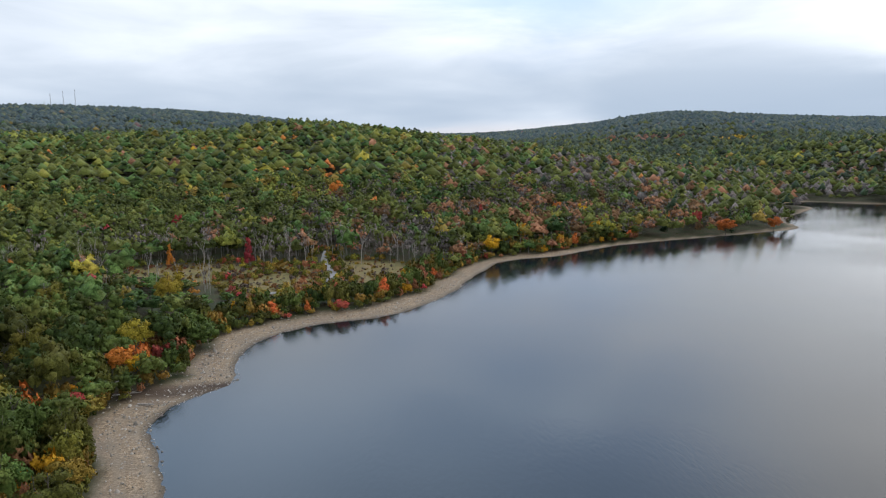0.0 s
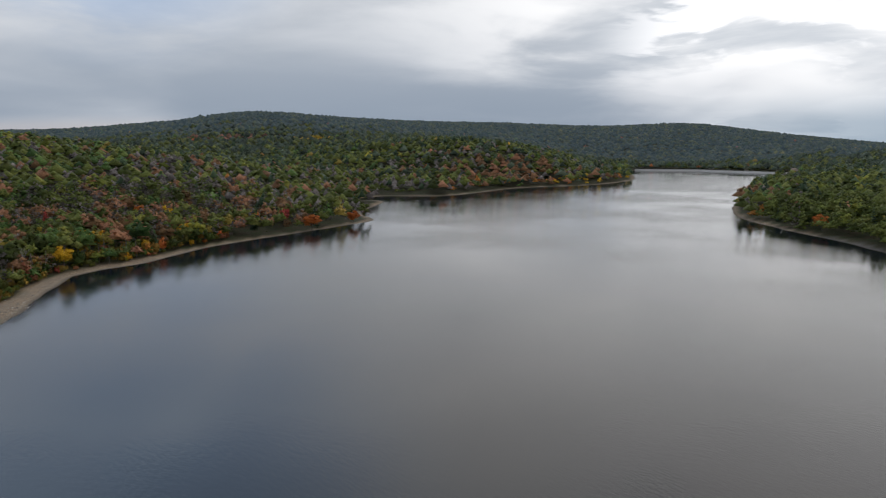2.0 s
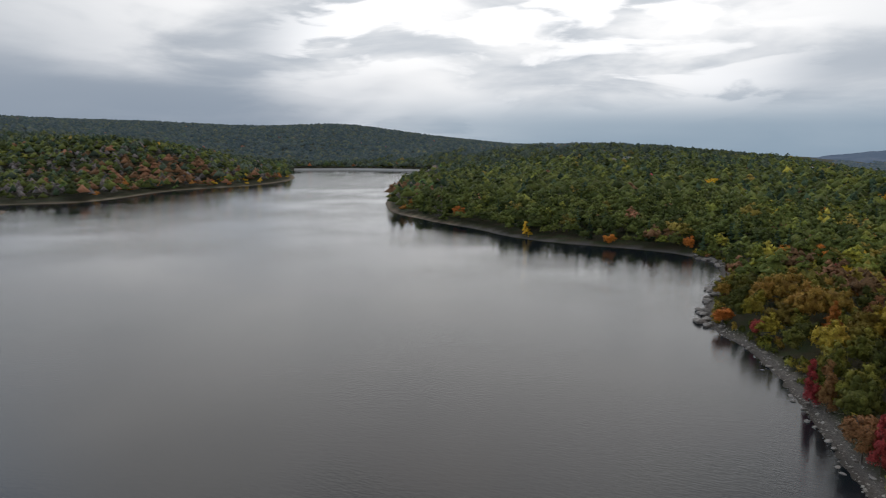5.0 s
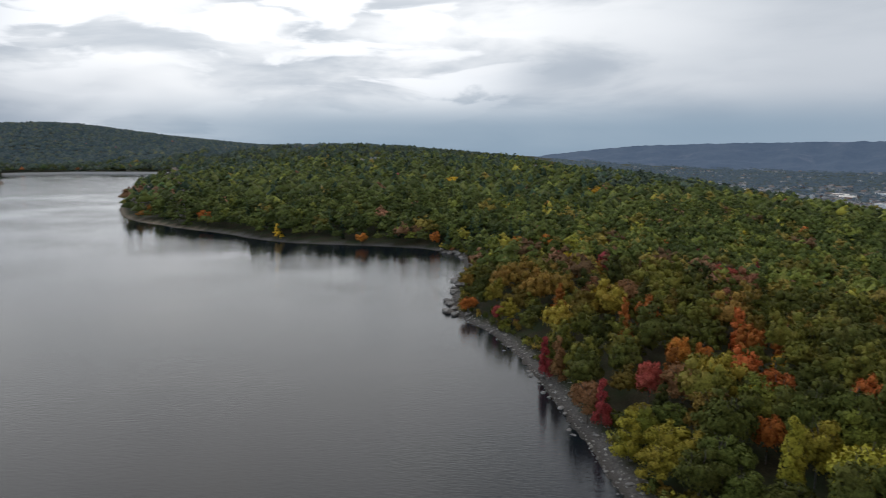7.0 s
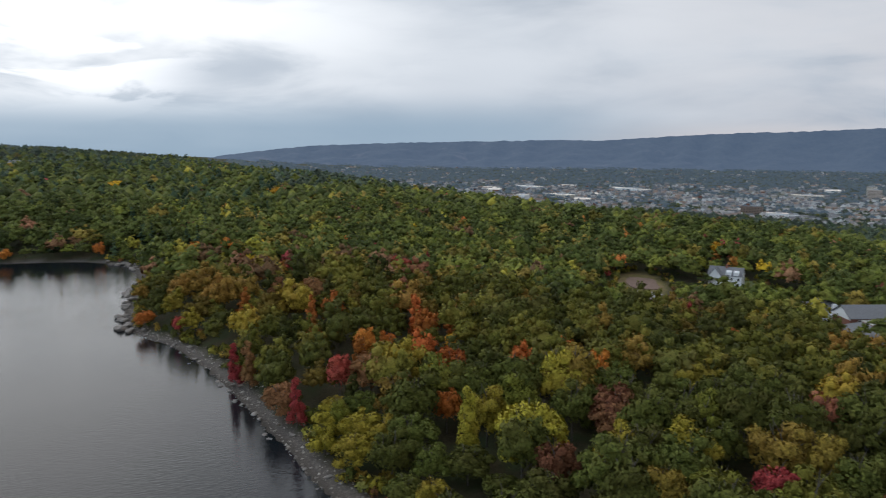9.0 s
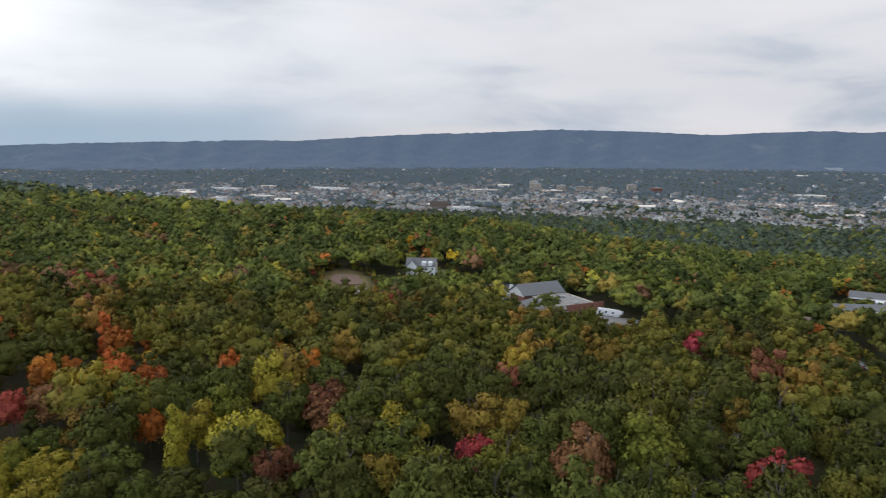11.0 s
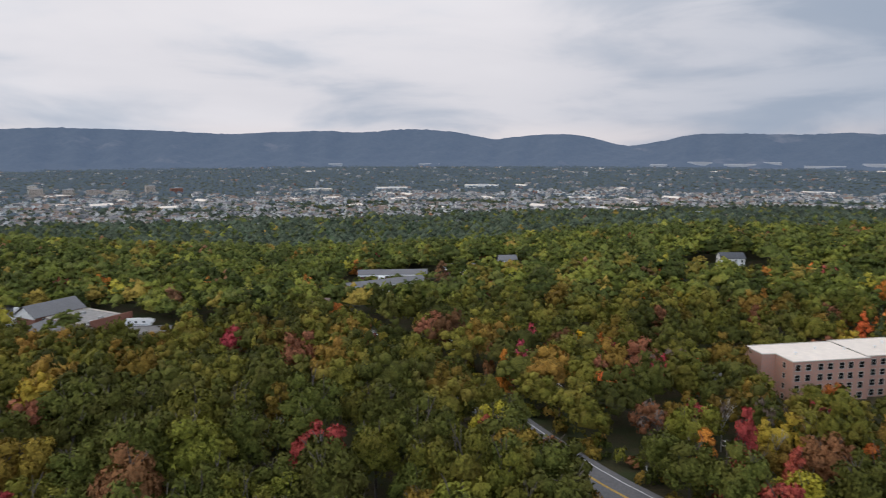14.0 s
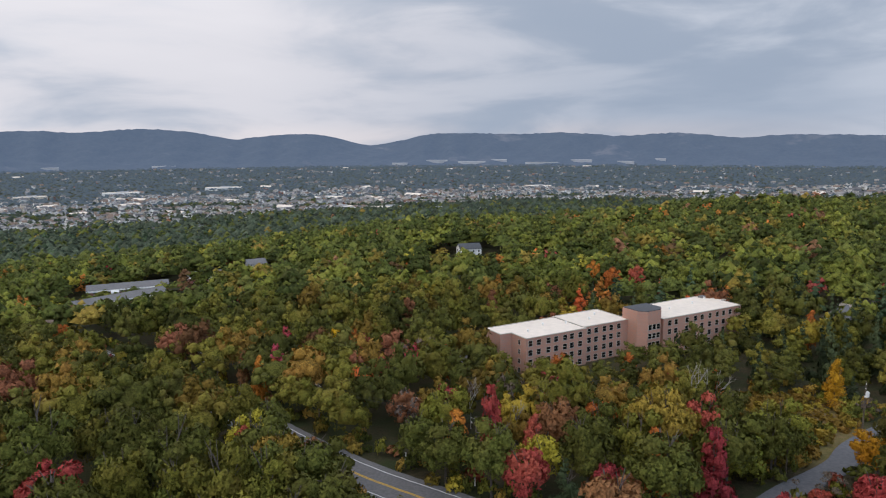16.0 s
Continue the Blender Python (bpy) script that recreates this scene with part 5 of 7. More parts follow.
def gable(bm, x0, x1, y0, y1, z, rise, eave=0.4, thick=0.18):
    """A pitched roof with its ridge along x, of real thickness."""
    ym = (y0 + y1) / 2
    slope = rise / (ym - y0)
    sec = [(y0 - eave, z - eave * slope), (ym, z + rise), (y1 + eave, z - eave * slope)]
    ring = [(y, h + thick) for y, h in sec] + [(y, h) for y, h in sec[::-1]]
    a = [bm.verts.new((x0 - eave, y, h)) for y, h in ring]
    b = [bm.verts.new((x1 + eave, y, h)) for y, h in ring]
    k = len(ring)
    for i in range(k):
        bm.faces.new((a[i], a[(i + 1) % k], b[(i + 1) % k], b[i]))
    bm.faces.new(a[::-1])
    bm.faces.new(b)
    bmesh.ops.recalc_face_normals(bm, faces=bm.faces)
    return bm


def gable_walls(bm, x0, x1, y0, y1, z0, z1, rise):
    """House walls with their pointed ends."""
    ym = (y0 + y1) / 2
    sec = [(y0, z0), (y0, z1), (ym, z1 + rise), (y1, z1), (y1, z0)]
    a = [bm.verts.new((x0, y, h)) for y, h in sec]
    b = [bm.verts.new((x1, y, h)) for y, h in sec]
    for i in range(5):
        bm.faces.new((a[i], a[(i + 1) % 5], b[(i + 1) % 5], b[i]))
    bm.faces.new(a[::-1])
    bm.faces.new(b)
    bmesh.ops.recalc_face_normals(bm, faces=bm.faces)
    return bm


def hip(bm, x0, x1, y0, y1, z, rise, eave=0.5):
    x0, x1, y0, y1 = x0 - eave, x1 + eave, y0 - eave, y1 + eave
    ym, k = (y0 + y1) / 2, (y1 - y0) / 2
    v = [bm.verts.new(p) for p in ((x0, y0, z), (x1, y0, z), (x1, y1, z), (x0, y1, z), (x0 + k, ym, z + rise), (x1 - k, ym, z + rise))]
    for f in ((0, 1, 5, 4), (2, 3, 4, 5), (1, 2, 5), (3, 0, 4), (3, 2, 1, 0)):
        bm.faces.new([v[i] for i in f])
    return bm


def window(parent, x, y, z, w, h, axis, frame_mat=None):
    """A window set into a wall: frame, sill and dark pane. axis: the way out of the wall."""
    ax, ay = axis
    f = bmesh.new()
    t = 0.09

    def slab(bm, u0, u1, z0, z1, d0, d1):
        if ay:
            box(bm, x + u0, x + u1, *sorted((y + d0 * ay, y + d1 * ay)), z + z0, z + z1)
        else:
            box(bm, *sorted((x + d0 * ax, x + d1 * ax)), y + u0, y + u1, z + z0, z + z1)
    slab(f, -w / 2 - t, -w / 2, 0, h, -0.05, 0.06)
    slab(f, w / 2, w / 2 + t, 0, h, -0.05, 0.06)
    slab(f, -w / 2 - t, w / 2 + t, h, h + t, -0.05, 0.06)
    slab(f, -w / 2, w / 2, h * 0.5 - 0.03, h * 0.5 + 0.03, -0.03, 0.04)
    fr = part("window", f, frame_mat or WHITE_PAINT, parent)
    s = bmesh.new()
    slab(s, -w / 2 - 0.15, w / 2 + 0.15, -0.12, 0, -0.05, 0.14)
    part("sill", s, CONCRETE, fr)
    p = bmesh.new()
    slab(p, -w / 2, w / 2, 0, h, -0.04, 0.015)
    part("pane", p, GLASS, fr, "dark reflecting pane")
    return fr


def thing(name, x, y, z, turn, label, category, group=""):
    root = new(name)
    root.empty_display_size = 0.3
    root.matrix_basis = pose(x, y, z, 0, 0, turn)
    return tagged(root, label, category, group)


# ---- roads, path and lots ----
def smooth_line(pts, step=2.0):
    p = np.array(pts, float)
    out = []
    for i in range(len(p) - 1):
        a, b, c, d = p[max(i - 1, 0)], p[i], p[i + 1], p[min(i + 2, len(p) - 1)]
        n = max(2, int(np.linalg.norm(c - b) / step))
        for k in range(n):
            t = k / n
            out.append(0.5 * (2 * b + (c - a) * t + (2 * a - 5 * b + 4 * c - d) * t * t + (3 * b - a - 3 * c + d) * t ** 3))
    return np.array(out + [p[-1]])


def strip(pts, left, right, lift, dash=None):
    """A ribbon of road or paint along a line, laid on the ground."""
    p = smooth_line(pts)
    t = np.gradient(p, axis=0)
    t /= np.linalg.norm(t, axis=1)[:, None]
    nrm = np.stack([-t[:, 1], t[:, 0]], -1)
    z = height(p[:, 0], p[:, 1])
    bm = bmesh.new()
    rows = []
    for i in range(len(p)):
        a, b = p[i] + nrm[i] * left, p[i] + nrm[i] * right
        rows.append([bm.verts.new((*a, z[i] + lift)), bm.verts.new((*b, z[i] + lift)), bm.verts.new((*b, z[i] + lift - 0.5)), bm.verts.new((*a, z[i] + lift - 0.5))])
    for i, (r, s) in enumerate(zip(rows, rows[1:])):
        if dash and i % dash >= dash // 2:
            continue
        for k in range(4):
            bm.faces.new((r[k], r[(k + 1) % 4], s[(k + 1) % 4], s[k]))
    bmesh.ops.recalc_face_normals(bm, faces=bm.faces)
    return bm


road = part("road", strip(ROAD_LINE, -5.6, 5.6, 0.30), ASPHALT)
tagged(road, "grey two-lane asphalt road through the wood", "road", kind="structure")
for off, mat, name in ((-3.9, ROAD_WHITE, "edge_line"), (3.9, ROAD_WHITE, "edge_line"), (-0.16, ROAD_YELLOW, "centre_line"), (0.16, ROAD_YELLOW, "centre_line")):
    part(name, strip(ROAD_LINE, off - 0.11, off + 0.11, 0.315), mat, road)
side = part("road", strip(SIDE_LINE, -2.5, 2.5, 0.30), plain("blue_grey_asphalt", (0.135, 0.14, 0.155), 0.9, 1.2, 0.2))
tagged(side, "narrow blue-grey side road", "road", kind="structure")
part("kerb", strip(SIDE_LINE, -2.9, -2.5, 0.42), DARK_ROOF, side)
walkway = part("pavement", strip(PATH_LINE, -1.7, 1.7, 0.22), OLD_ASPHALT)
tagged(walkway, "winding pale footpath across the clearing", "path", kind="structure")


def guard_rail(pts, off):
    p = smooth_line(pts, 2.0)
    t = np.gradient(p, axis=0)
    t /= np.linalg.norm(t, axis=1)[:, None]
    q = p + np.stack([-t[:, 1], t[:, 0]], -1) * off
    z = height(q[:, 0], q[:, 1])
    root = thing("guard_rail", q[0][0], q[0][1], z[0], 0, "pale steel guard rail on short posts beside the road", "guard rail")
    base = Vector((q[0][0], q[0][1], z[0]))
    bm = bmesh.new()
    prev = None
    for i in range(len(q)):
        c = Vector((*q[i], z[i] + 0.95)) - base
        ring = [bm.verts.new(c + Vector((0, 0, h)) + Vector((t[i][1], -t[i][0], 0)) * d) for h, d in ((-0.20, 0), (-0.08, 0.06), (0.0, 0.0), (0.08, 0.06), (0.20, 0), (0.2, -0.03), (-0.2, -0.03))]
        if prev:
            for k in range(7):
                bm.faces.new((prev[k], prev[(k + 1) % 7], ring[(k + 1) % 7], ring[k]))
        prev = ring
    part("rail", bm, STEEL, root)
    for i in range(0, len(q), 2):
        c = Vector((*q[i], z[i])) - base
        bm = bmesh.new()
        box(bm, c.x - 0.07, c.x + 0.07, c.y - 0.07, c.y + 0.07, c.z - 0.4, c.z + 1.1)
        part("post", bm, POLE_WOOD, root)


guard_rail([(27, -173), (14, -152), (6, -140), (-2, -129.5), (-11, -120), (-30, -101)], -6.4)


def lot(x, y, half, turn, mat, label):
    bm = bmesh.new()
    rim = []
    for i in range(28):
        a = math.tau * i / 28
        k = (abs(math.cos(a)) ** 4 + abs(math.sin(a)) ** 4) ** -0.25 * (1 + 0.04 * math.sin(5 * a))
        u, v = half[0] * k * math.cos(a), half[1] * k * math.sin(a)
        c, s = math.cos(radians(turn)), math.sin(radians(turn))
        rim.append((x + u * c - v * s, y + u * s + v * c))
    mid = bm.verts.new((x, y, ground_at(x, y) + 0.45))
    inner = mid
    for k in (0.25, 0.5, 0.75, 1.0):
        at = [(x + (p - x) * k, y + (q - y) * k) for p, q in rim]
        low = [bm.verts.new((p, q, ground_at(p, q) + 0.45)) for p, q in at]
        for i in range(28):
            j = (i + 1) % 28
            bm.faces.new((mid, low[i], low[j]) if inner is mid else (inner[i], low[i], low[j], inner[j]))
        inner = low
    sub = [bm.verts.new((p, q, ground_at(p, q) - 0.5)) for p, q in rim]
    for i in range(28):
        j = (i + 1) % 28
        bm.faces.new((low[i], sub[i], sub[j], low[j]))
    bmesh.ops.recalc_face_normals(bm, faces=bm.faces)
    tagged(part("pavement", bm, mat), label, "parking lot", kind="structure")


lot(184, -244, (15, 8), 22, OLD_ASPHALT, "bleached asphalt car park behind the brick hall")
lot(300, -189, (12, 8), -25, OLD_ASPHALT, "pale asphalt lot in the wood")
lot(330, -204, (15, 8), -25, plain("bare_earth", (0.21, 0.135, 0.10), 0.95, 0.5, 0.25), "reddish bare earth lot in the wood")
lot(-36, -226, (12, 7), 20, ASPHALT, "small asphalt car park beside the brick block")
lot(298, -262, (30, 6), -8, LAWN, "strip of mown lawn behind the brick hall")


# ---- the long brick block ----
def brick_block():
    gz = ground_at(-92, -224) - 0.5
    root = thing("apartment_building", -52.3, -204.6, gz, 202.2, "long four-storey pinkish brick block with a white flat roof", "apartment building")
    top = 4.1 - gz
    plans = {
        "wing": [(0, 0), (0, 7.8), (-4, 8.2), (-4, 16.6), (24, 16.6), (24, 0)],
        "middle_wing": [(24, 1.4), (24, 17.6), (44, 17.6), (44, 1.4)],
        "far_wing": [(54, -4.6), (93.5, -4.6), (93.5, 4), (96, 4), (96, 13.4), (54, 13.4)],
    }
    walls = {}
    for name, plan in plans.items():
        walls[name] = part(name, prism(bmesh.new(), plan, -1.5, top), BRICK, root)
        cx, cy = sum(p[0] for p in plan) / len(plan), sum(p[1] for p in plan) / len(plan)
        inner = [(p[0] + (0.35 if p[0] < cx else -0.35), p[1] + (0.35 if p[1] < cy else -0.35)) for p in plan]
        part("roof", prism(bmesh.new(), inner, top - 0.2, top + 0.12), WHITE_ROOF, walls[name], "white roof membrane")
        cap = bmesh.new()
        n = len(plan)
        for i in range(n):
            (ax, ay), (bx, by) = plan[i], plan[(i + 1) % n]
            k = 0.16
            box(cap, min(ax, bx) - k, max(ax, bx) + k, min(ay, by) - k, max(ay, by) + k, top + 0.003, top + 0.22) if (ax == bx or ay == by) else prism(
                cap, [(ax, ay - k), (bx, by - k), (bx, by + k), (ax, ay + k)], top + 0.003, top + 0.22)
        part("coping", cap, CREAM_PAINT, walls[name])
    tower = part("stair_tower", prism(bmesh.new(), [(43.4, -3.0), (45.8, -5.4), (51.8, -5.4), (54.4, -3.0), (54.4, 4), (43.4, 4)], -1.5, top + 3.7), BRICK, root)
    part("tower_roof", prism(bmesh.new(), [(43.6, -2.9), (45.9, -5.2), (51.7, -5.2), (54.2, -2.9), (54.2, 3.8), (43.6, 3.8)], top + 3.704, top + 4.0), DARK_ROOF, tower)
    floor_h = 3.0
    rows = [top - 2.55 - floor_h * k for k in range(4)]
    for z in rows:
        for x in (1.6, 4.8, 8.6, 11.6, 15.2, 18.0, 21.4):
            window(walls["wing"], x, 0, z, 1.55, 1.75, (0, -1), CREAM_PAINT)
        for x in (26.4, 29.4, 33, 36, 39.4):
            window(walls["middle_wing"], x, 1.4, z, 1.55, 1.75, (0, -1), CREAM_PAINT)
        for x in (57, 60, 65.4, 69.6, 73, 77, 80.8, 84.2, 87.6, 91.4):
            window(walls["far_wing"], x, -4.6, z, 1.55, 1.75, (0, -1), CREAM_PAINT)
        for x in (46.9, 48.8, 50.7):
            window(tower, x, -5.4, z, 1.5, 1.7, (0, -1), CREAM_PAINT)
        window(walls["wing"], 0, 3.6, z, 1.1, 1.4, (-1, 0), CREAM_PAINT)
    for x, y in ((5, 6), (14, 10), (22, 8), (32, 8), (38, 12), (66, 4), (80, 6), (90, 9)):
        bm = rod(bmesh.new(), (x, y, top + 0.1), (x, y, top + 0.75), 0.32, 0.28, 10)
        part("roof_vent", rod(bm, (x, y, top + 0.75), (x, y, top + 0.95), 0.45, 0.40, 10), WHITE_PAINT, root)
    part("roof_hatch", boxed(90, 93, 10, 12, top + 0.1, top + 0.8), GREY_ROOF, root)


brick_block()


# ---- houses ----
def house(x, y, turn, w, d, h, rise, wall, roof, label, wins=True, name="house", chimney=False, storeys=2):
    z = ground_at(x, y)
    root = thing(name, x, y, z, turn, label, "house", "houses by the wood" if name == "house" else "")
    b = part("wall", gable_walls(bmesh.new(), -w / 2, w / 2, -d / 2, d / 2, -1.0, h, rise), wall, root)
    part("roof", gable(bmesh.new(), -w / 2, w / 2, -d / 2, d / 2, h + 0.02, rise), roof, root)
    if wins:
        n = max(2, int(w / 3))
        for k in range(storeys):
            for i in range(n):
                for sgn in (-1, 1):
                    window(b, -w / 2 + w * (i + 0.5) / n, sgn * d / 2, 0.9 + 2.8 * k, 0.95, 1.3, (0, sgn))
            for sgn in (-1, 1):
                window(b, sgn * w / 2, -d * 0.22, 0.9 + 2.8 * k, 0.9, 1.3, (sgn, 0))
                window(b, sgn * w / 2, d * 0.22, 0.9 + 2.8 * k, 0.9, 1.3, (sgn, 0))
    if chimney:
        part("chimney", boxed(-0.5, 0.5, -0.1, 0.9, h, h + rise + 1.4), RED_BRICK, root)
    return root


home = house(321, -250, 43, 17, 9, 6.2, 3.8, WHITE_PAINT, GREY_ROOF, "white house with steep grey roof and dormers", chimney=True)
for px in (-1.8, -5.6):
    dorm = part("dormer", gable_walls(bmesh.new(), px - 1.3, px + 1.3, 2.0, 4.6, 6.0, 8.0, 0.9), WHITE_PAINT, home)
wing = part("front_wing", gable_walls(bmesh.new(), -4.5, 5.5, -3.4, 3.4, -1.0, 5.6, 4.4), WHITE_PAINT, home)
wing.matrix_basis = pose(4.6, 2.0, 0, 0, 0, 90)
part("wing_roof", gable(bmesh.new(), -4.5, 5.5, -3.4, 3.4, 5.62, 4.4), GREY_ROOF, wing)
for py in (-1.5, 1.5):
    window(wing, 5.5, py, 3.4, 0.9, 1.4, (1, 0))
    window(wing, 5.5, py, 0.8, 0.9, 1.4, (1, 0))
house(-70, -416, 8, 13, 9, 5.8, 2.6, WHITE_PAINT, DARK_ROOF, "white two-storey house with a dark roof among trees")
house(-237, -323, 30, 11, 8, 4.0, 2.6, GREY_PAINT, GREY_ROOF, "grey house half hidden in the wood", storeys=1)
house(-182, -237, 40, 13, 9, 4.0, 3.0, GREY_PAINT, GREY_ROOF, "small grey house half hidden by trees", storeys=1)
house(-196, -246, 10, 11, 8, 4.0, 3.0, CREAM_PAINT, GREY_ROOF, "cream cottage half hidden by trees", storeys=1)
house(58, -432, 20, 11, 8, 5.5, 2.4, WHITE_PAINT, GREY_ROOF, "white house with a columned porch and grey roof")
house(127, -306, -20, 14, 8, 3.6, 2.4, RED_BRICK, BROWN_ROOF, "low red-brick house among trees", storeys=1)
house(414, -146, 10, 12, 8, 3.4, 2.2, CREAM_PAINT, TAR_ROOF, "low house with a pale roof in the wood", storeys=1)
house(405, -136, 70, 9, 7, 3.2, 2.0, WHITE_PAINT, GREY_ROOF, "small white house in the wood", storeys=1)
house(617, -295, 30, 15, 9, 3.8, 2.6, CREAM_PAINT, BROWN_ROOF, "pale bungalow in the wood", storeys=1)
house(836, -253, 10, 16, 10, 7.5, 3.5, WHITE_PAINT, GREY_ROOF, "tall white house above the treetops")
house(700, -262, 60, 14, 10, 6.0, 3.0, TAN_STONE, BROWN_ROOF, "tan house among trees")
for k, (hx, hy, ht) in enumerate(((905, -160, 15), (930, -168, 60), (960, -172, 20), (1290, 60, 30), (1275, 82, 70), (1310, 45, 10), (1340, 78, 40), (1251, 370, 20), (1270, 350, 70))):
    house(hx, hy, ht, 15 + k % 3 * 2, 10, 8.5 + k % 2, 3.4, (WHITE_PAINT, CREAM_PAINT, WHITE_PAINT)[k % 3], (GREY_ROOF, BROWN_ROOF)[k % 2], "pale house standing in the woods", wins=False)


def brick_hall():
    """Low brick hall: pitched nave, hipped annex, flat-roofed wing and a lean-to."""
    z = ground_at(216, -244) - 0.2
    root = thing("parish_hall", 231, -251, z, 75, "low red-brick hall with grey pitched roof and white gable", "hall")
    nave = part("nave", gable_walls(bmesh.new(), -11, 11, -6.5, 6.5, -2.0, 5.4, 3.8), RED_BRICK, root)
    part("roof", gable(bmesh.new(), -11, 11, -6.5, 6.5, 5.45, 3.8, 0.9), GREY_ROOF, root)
    g = bmesh.new()
    for x0, x1 in ((-11.2, -11.003), (11.003, 11.2)):
        a = [g.verts.new((x0, y, h)) for y, h in ((-6.6, 4.2), (6.6, 4.2), (6.6, 5.3), (0, 9.0), (-6.6, 5.3))]
        b = [g.verts.new((x1, y, h)) for y, h in ((-6.6, 4.2), (6.6, 4.2), (6.6, 5.3), (0, 9.0), (-6.6, 5.3))]
        g.faces.new(a), g.faces.new(b[::-1])
        for i in range(5):
            g.faces.new((a[i], a[(i + 1) % 5], b[(i + 1) % 5], b[i]))
    bmesh.ops.recalc_face_normals(g, faces=g.faces)
    part("gable_panel", g, WHITE_PAINT, root, "white boarded gable")
    for x in (-7, -2.5, 2.5, 7):
        window(nave, x, 6.5, 2.6, 1.6, 1.5, (0, 1))
    annex = part("annex", boxed(-9, 9, -6, 6, -2.0, 4.2), WHITE_PAINT, root)
    annex.matrix_basis = pose(8, -19, 0, 0, 0, 90)
    part("annex_roof", hip(bmesh.new(), -9, 9, -6, 6, 4.22, 3.4, 0.8), GREY_ROOF, annex)
    for x in (-6, -2, 2, 6):
        window(annex, x, -6, 1.0, 1.8, 1.7, (0, -1))
    part("link_wing", boxed(3, 12, -9.8, -6.6, -2.0, 3.4), WHITE_PAINT, root)
    flat = part("flat_wing", boxed(-12, 7, 7.4, 36, -2.0, 4.2), RED_BRICK, root)
    part("flat_roof", boxed(-11.6, 6.6, 7.8, 35.6, 4.1, 4.26), TAR_ROOF, flat)
    cop = bmesh.new()
    for a in ((-12.1, 7.1, 7.35, 7.75), (-12.1, 7.1, 35.7, 36.1), (-12.1, -11.7, 7.75, 35.7), (6.7, 7.1, 7.75, 35.7)):
        box(cop, *a, 4.203, 4.7)
    part("coping", cop, CREAM_PAINT, flat)
    part("end_wall", boxed(-12.3, 7.3, 36.103, 36.6, -2.0, 6.4), RED_BRICK, flat)
    for x, y in ((-6, 14), (1, 21), (-4, 28), (3, 31)):
        part("roof_unit", boxed(x, x + 1.8, y, y + 1.4, 4.26, 5.3, bevel=0.05), STEEL, flat)
    lean = part("lean_to", boxed(7.103, 17, 8, 38, -2.0, 2.4), RED_BRICK, root)
    r = bmesh.new()
    v = [r.verts.new(p) for p in ((7.15, 7.5, 4.0), (7.15, 38.5, 4.0), (17.8, 38.5, 2.45), (17.8, 7.5, 2.45), (7.15, 7.5, 3.8), (7.15, 38.5, 3.8), (17.8, 38.5, 2.25), (17.8, 7.5, 2.25))]
    for f in ((0, 1, 2, 3), (7, 6, 5, 4), (0, 4, 5, 1), (1, 5, 6, 2), (2, 6, 7, 3), (3, 7, 4, 0)):
        r.faces.new([v[i] for i in f])
    bmesh.ops.recalc_face_normals(r, faces=r.faces)
    part("lean_to_roof", r, GREY_ROOF, lean)
    part("chimney", boxed(9.2, 10.6, -8.4, -7.0, 3, 7.8), WHITE_PAINT, root)


brick_hall()


def wheel(parent, x, y, r, w):
    b = rod(bmesh.new(), (x, y - w / 2, r), (x, y + w / 2, r), r, r, 14)
    t = part("wheel", b, RUBBER, parent)
    part("rim", rod(bmesh.new(), (x, y - w / 2 - 0.02, r), (x, y + w / 2 + 0.02, r), r * 0.55, r * 0.55, 10), STEEL, t)


def car(x, y, turn, paint, label):
    root = thing("car", x, y, ground_at(x, y) + 0.3, turn, label, "car", "parked cars")
    sec = [(-2.2, 0.35), (-2.25, 0.8), (-1.9, 0.95), (-1.35, 1.42), (0.35, 1.46), (1.05, 0.98), (2.1, 0.82), (2.25, 0.5), (2.2, 0.35)]
    bm = bmesh.new()
    rows = []
    for yy, k in ((-0.88, 0.97), (-0.7, 1.0), (0.7, 1.0), (0.88, 0.97)):
        rows.append([bm.verts.new((px * k, yy * (0.84 if pz > 1.2 else 1), pz * (k if pz > 0.6 else 1))) for px, pz in sec])
    for a, b in zip(rows, rows[1:]):
        for i in range(len(sec) - 1):
            bm.faces.new((a[i], a[i + 1], b[i + 1], b[i]))
    bm.faces.new(rows[0]), bm.faces.new(rows[-1][::-1])
    bmesh.ops.recalc_face_normals(bm, faces=bm.faces)
    body = part("body", bm, paint, root)
    for sg in (-1, 1):
        g = bmesh.new()
        p = [(-1.55, 1.0), (-1.25, 1.36), (0.25, 1.38), (0.75, 1.0)]
        a = [g.verts.new((q[0], sg * (0.895 if q[1] < 1.2 else 0.765), q[1])) for q in p]
        b = [g.verts.new((q[0], sg * (0.87 if q[1] < 1.2 else 0.74), q[1])) for q in p]
        g.faces.new(a), g.faces.new(b[::-1])
        for i in range(4):
            g.faces.new((a[i], a[(i + 1) % 4], b[(i + 1) % 4], b[i]))
        part("side_window", g, GLASS, body)
        part("headlight", boxed(2.2, 2.27, sg * 0.62 - 0.18, sg * 0.62 + 0.18, 0.58, 0.74), WHITE_PAINT, body)
    for px in (-1.35, 1.4):
        for py in (-0.8, 0.8):
            wheel(root, px, py, 0.33, 0.2)


car(-37, -229, 55, CAR_WHITE, "white saloon car parked on the asphalt lot")
car(-30, -226, 60, CAR_WHITE, "white hatchback parked near the brick block")
car(-41, -224, 60, CAR_DARK, "dark saloon car parked near the brick block")


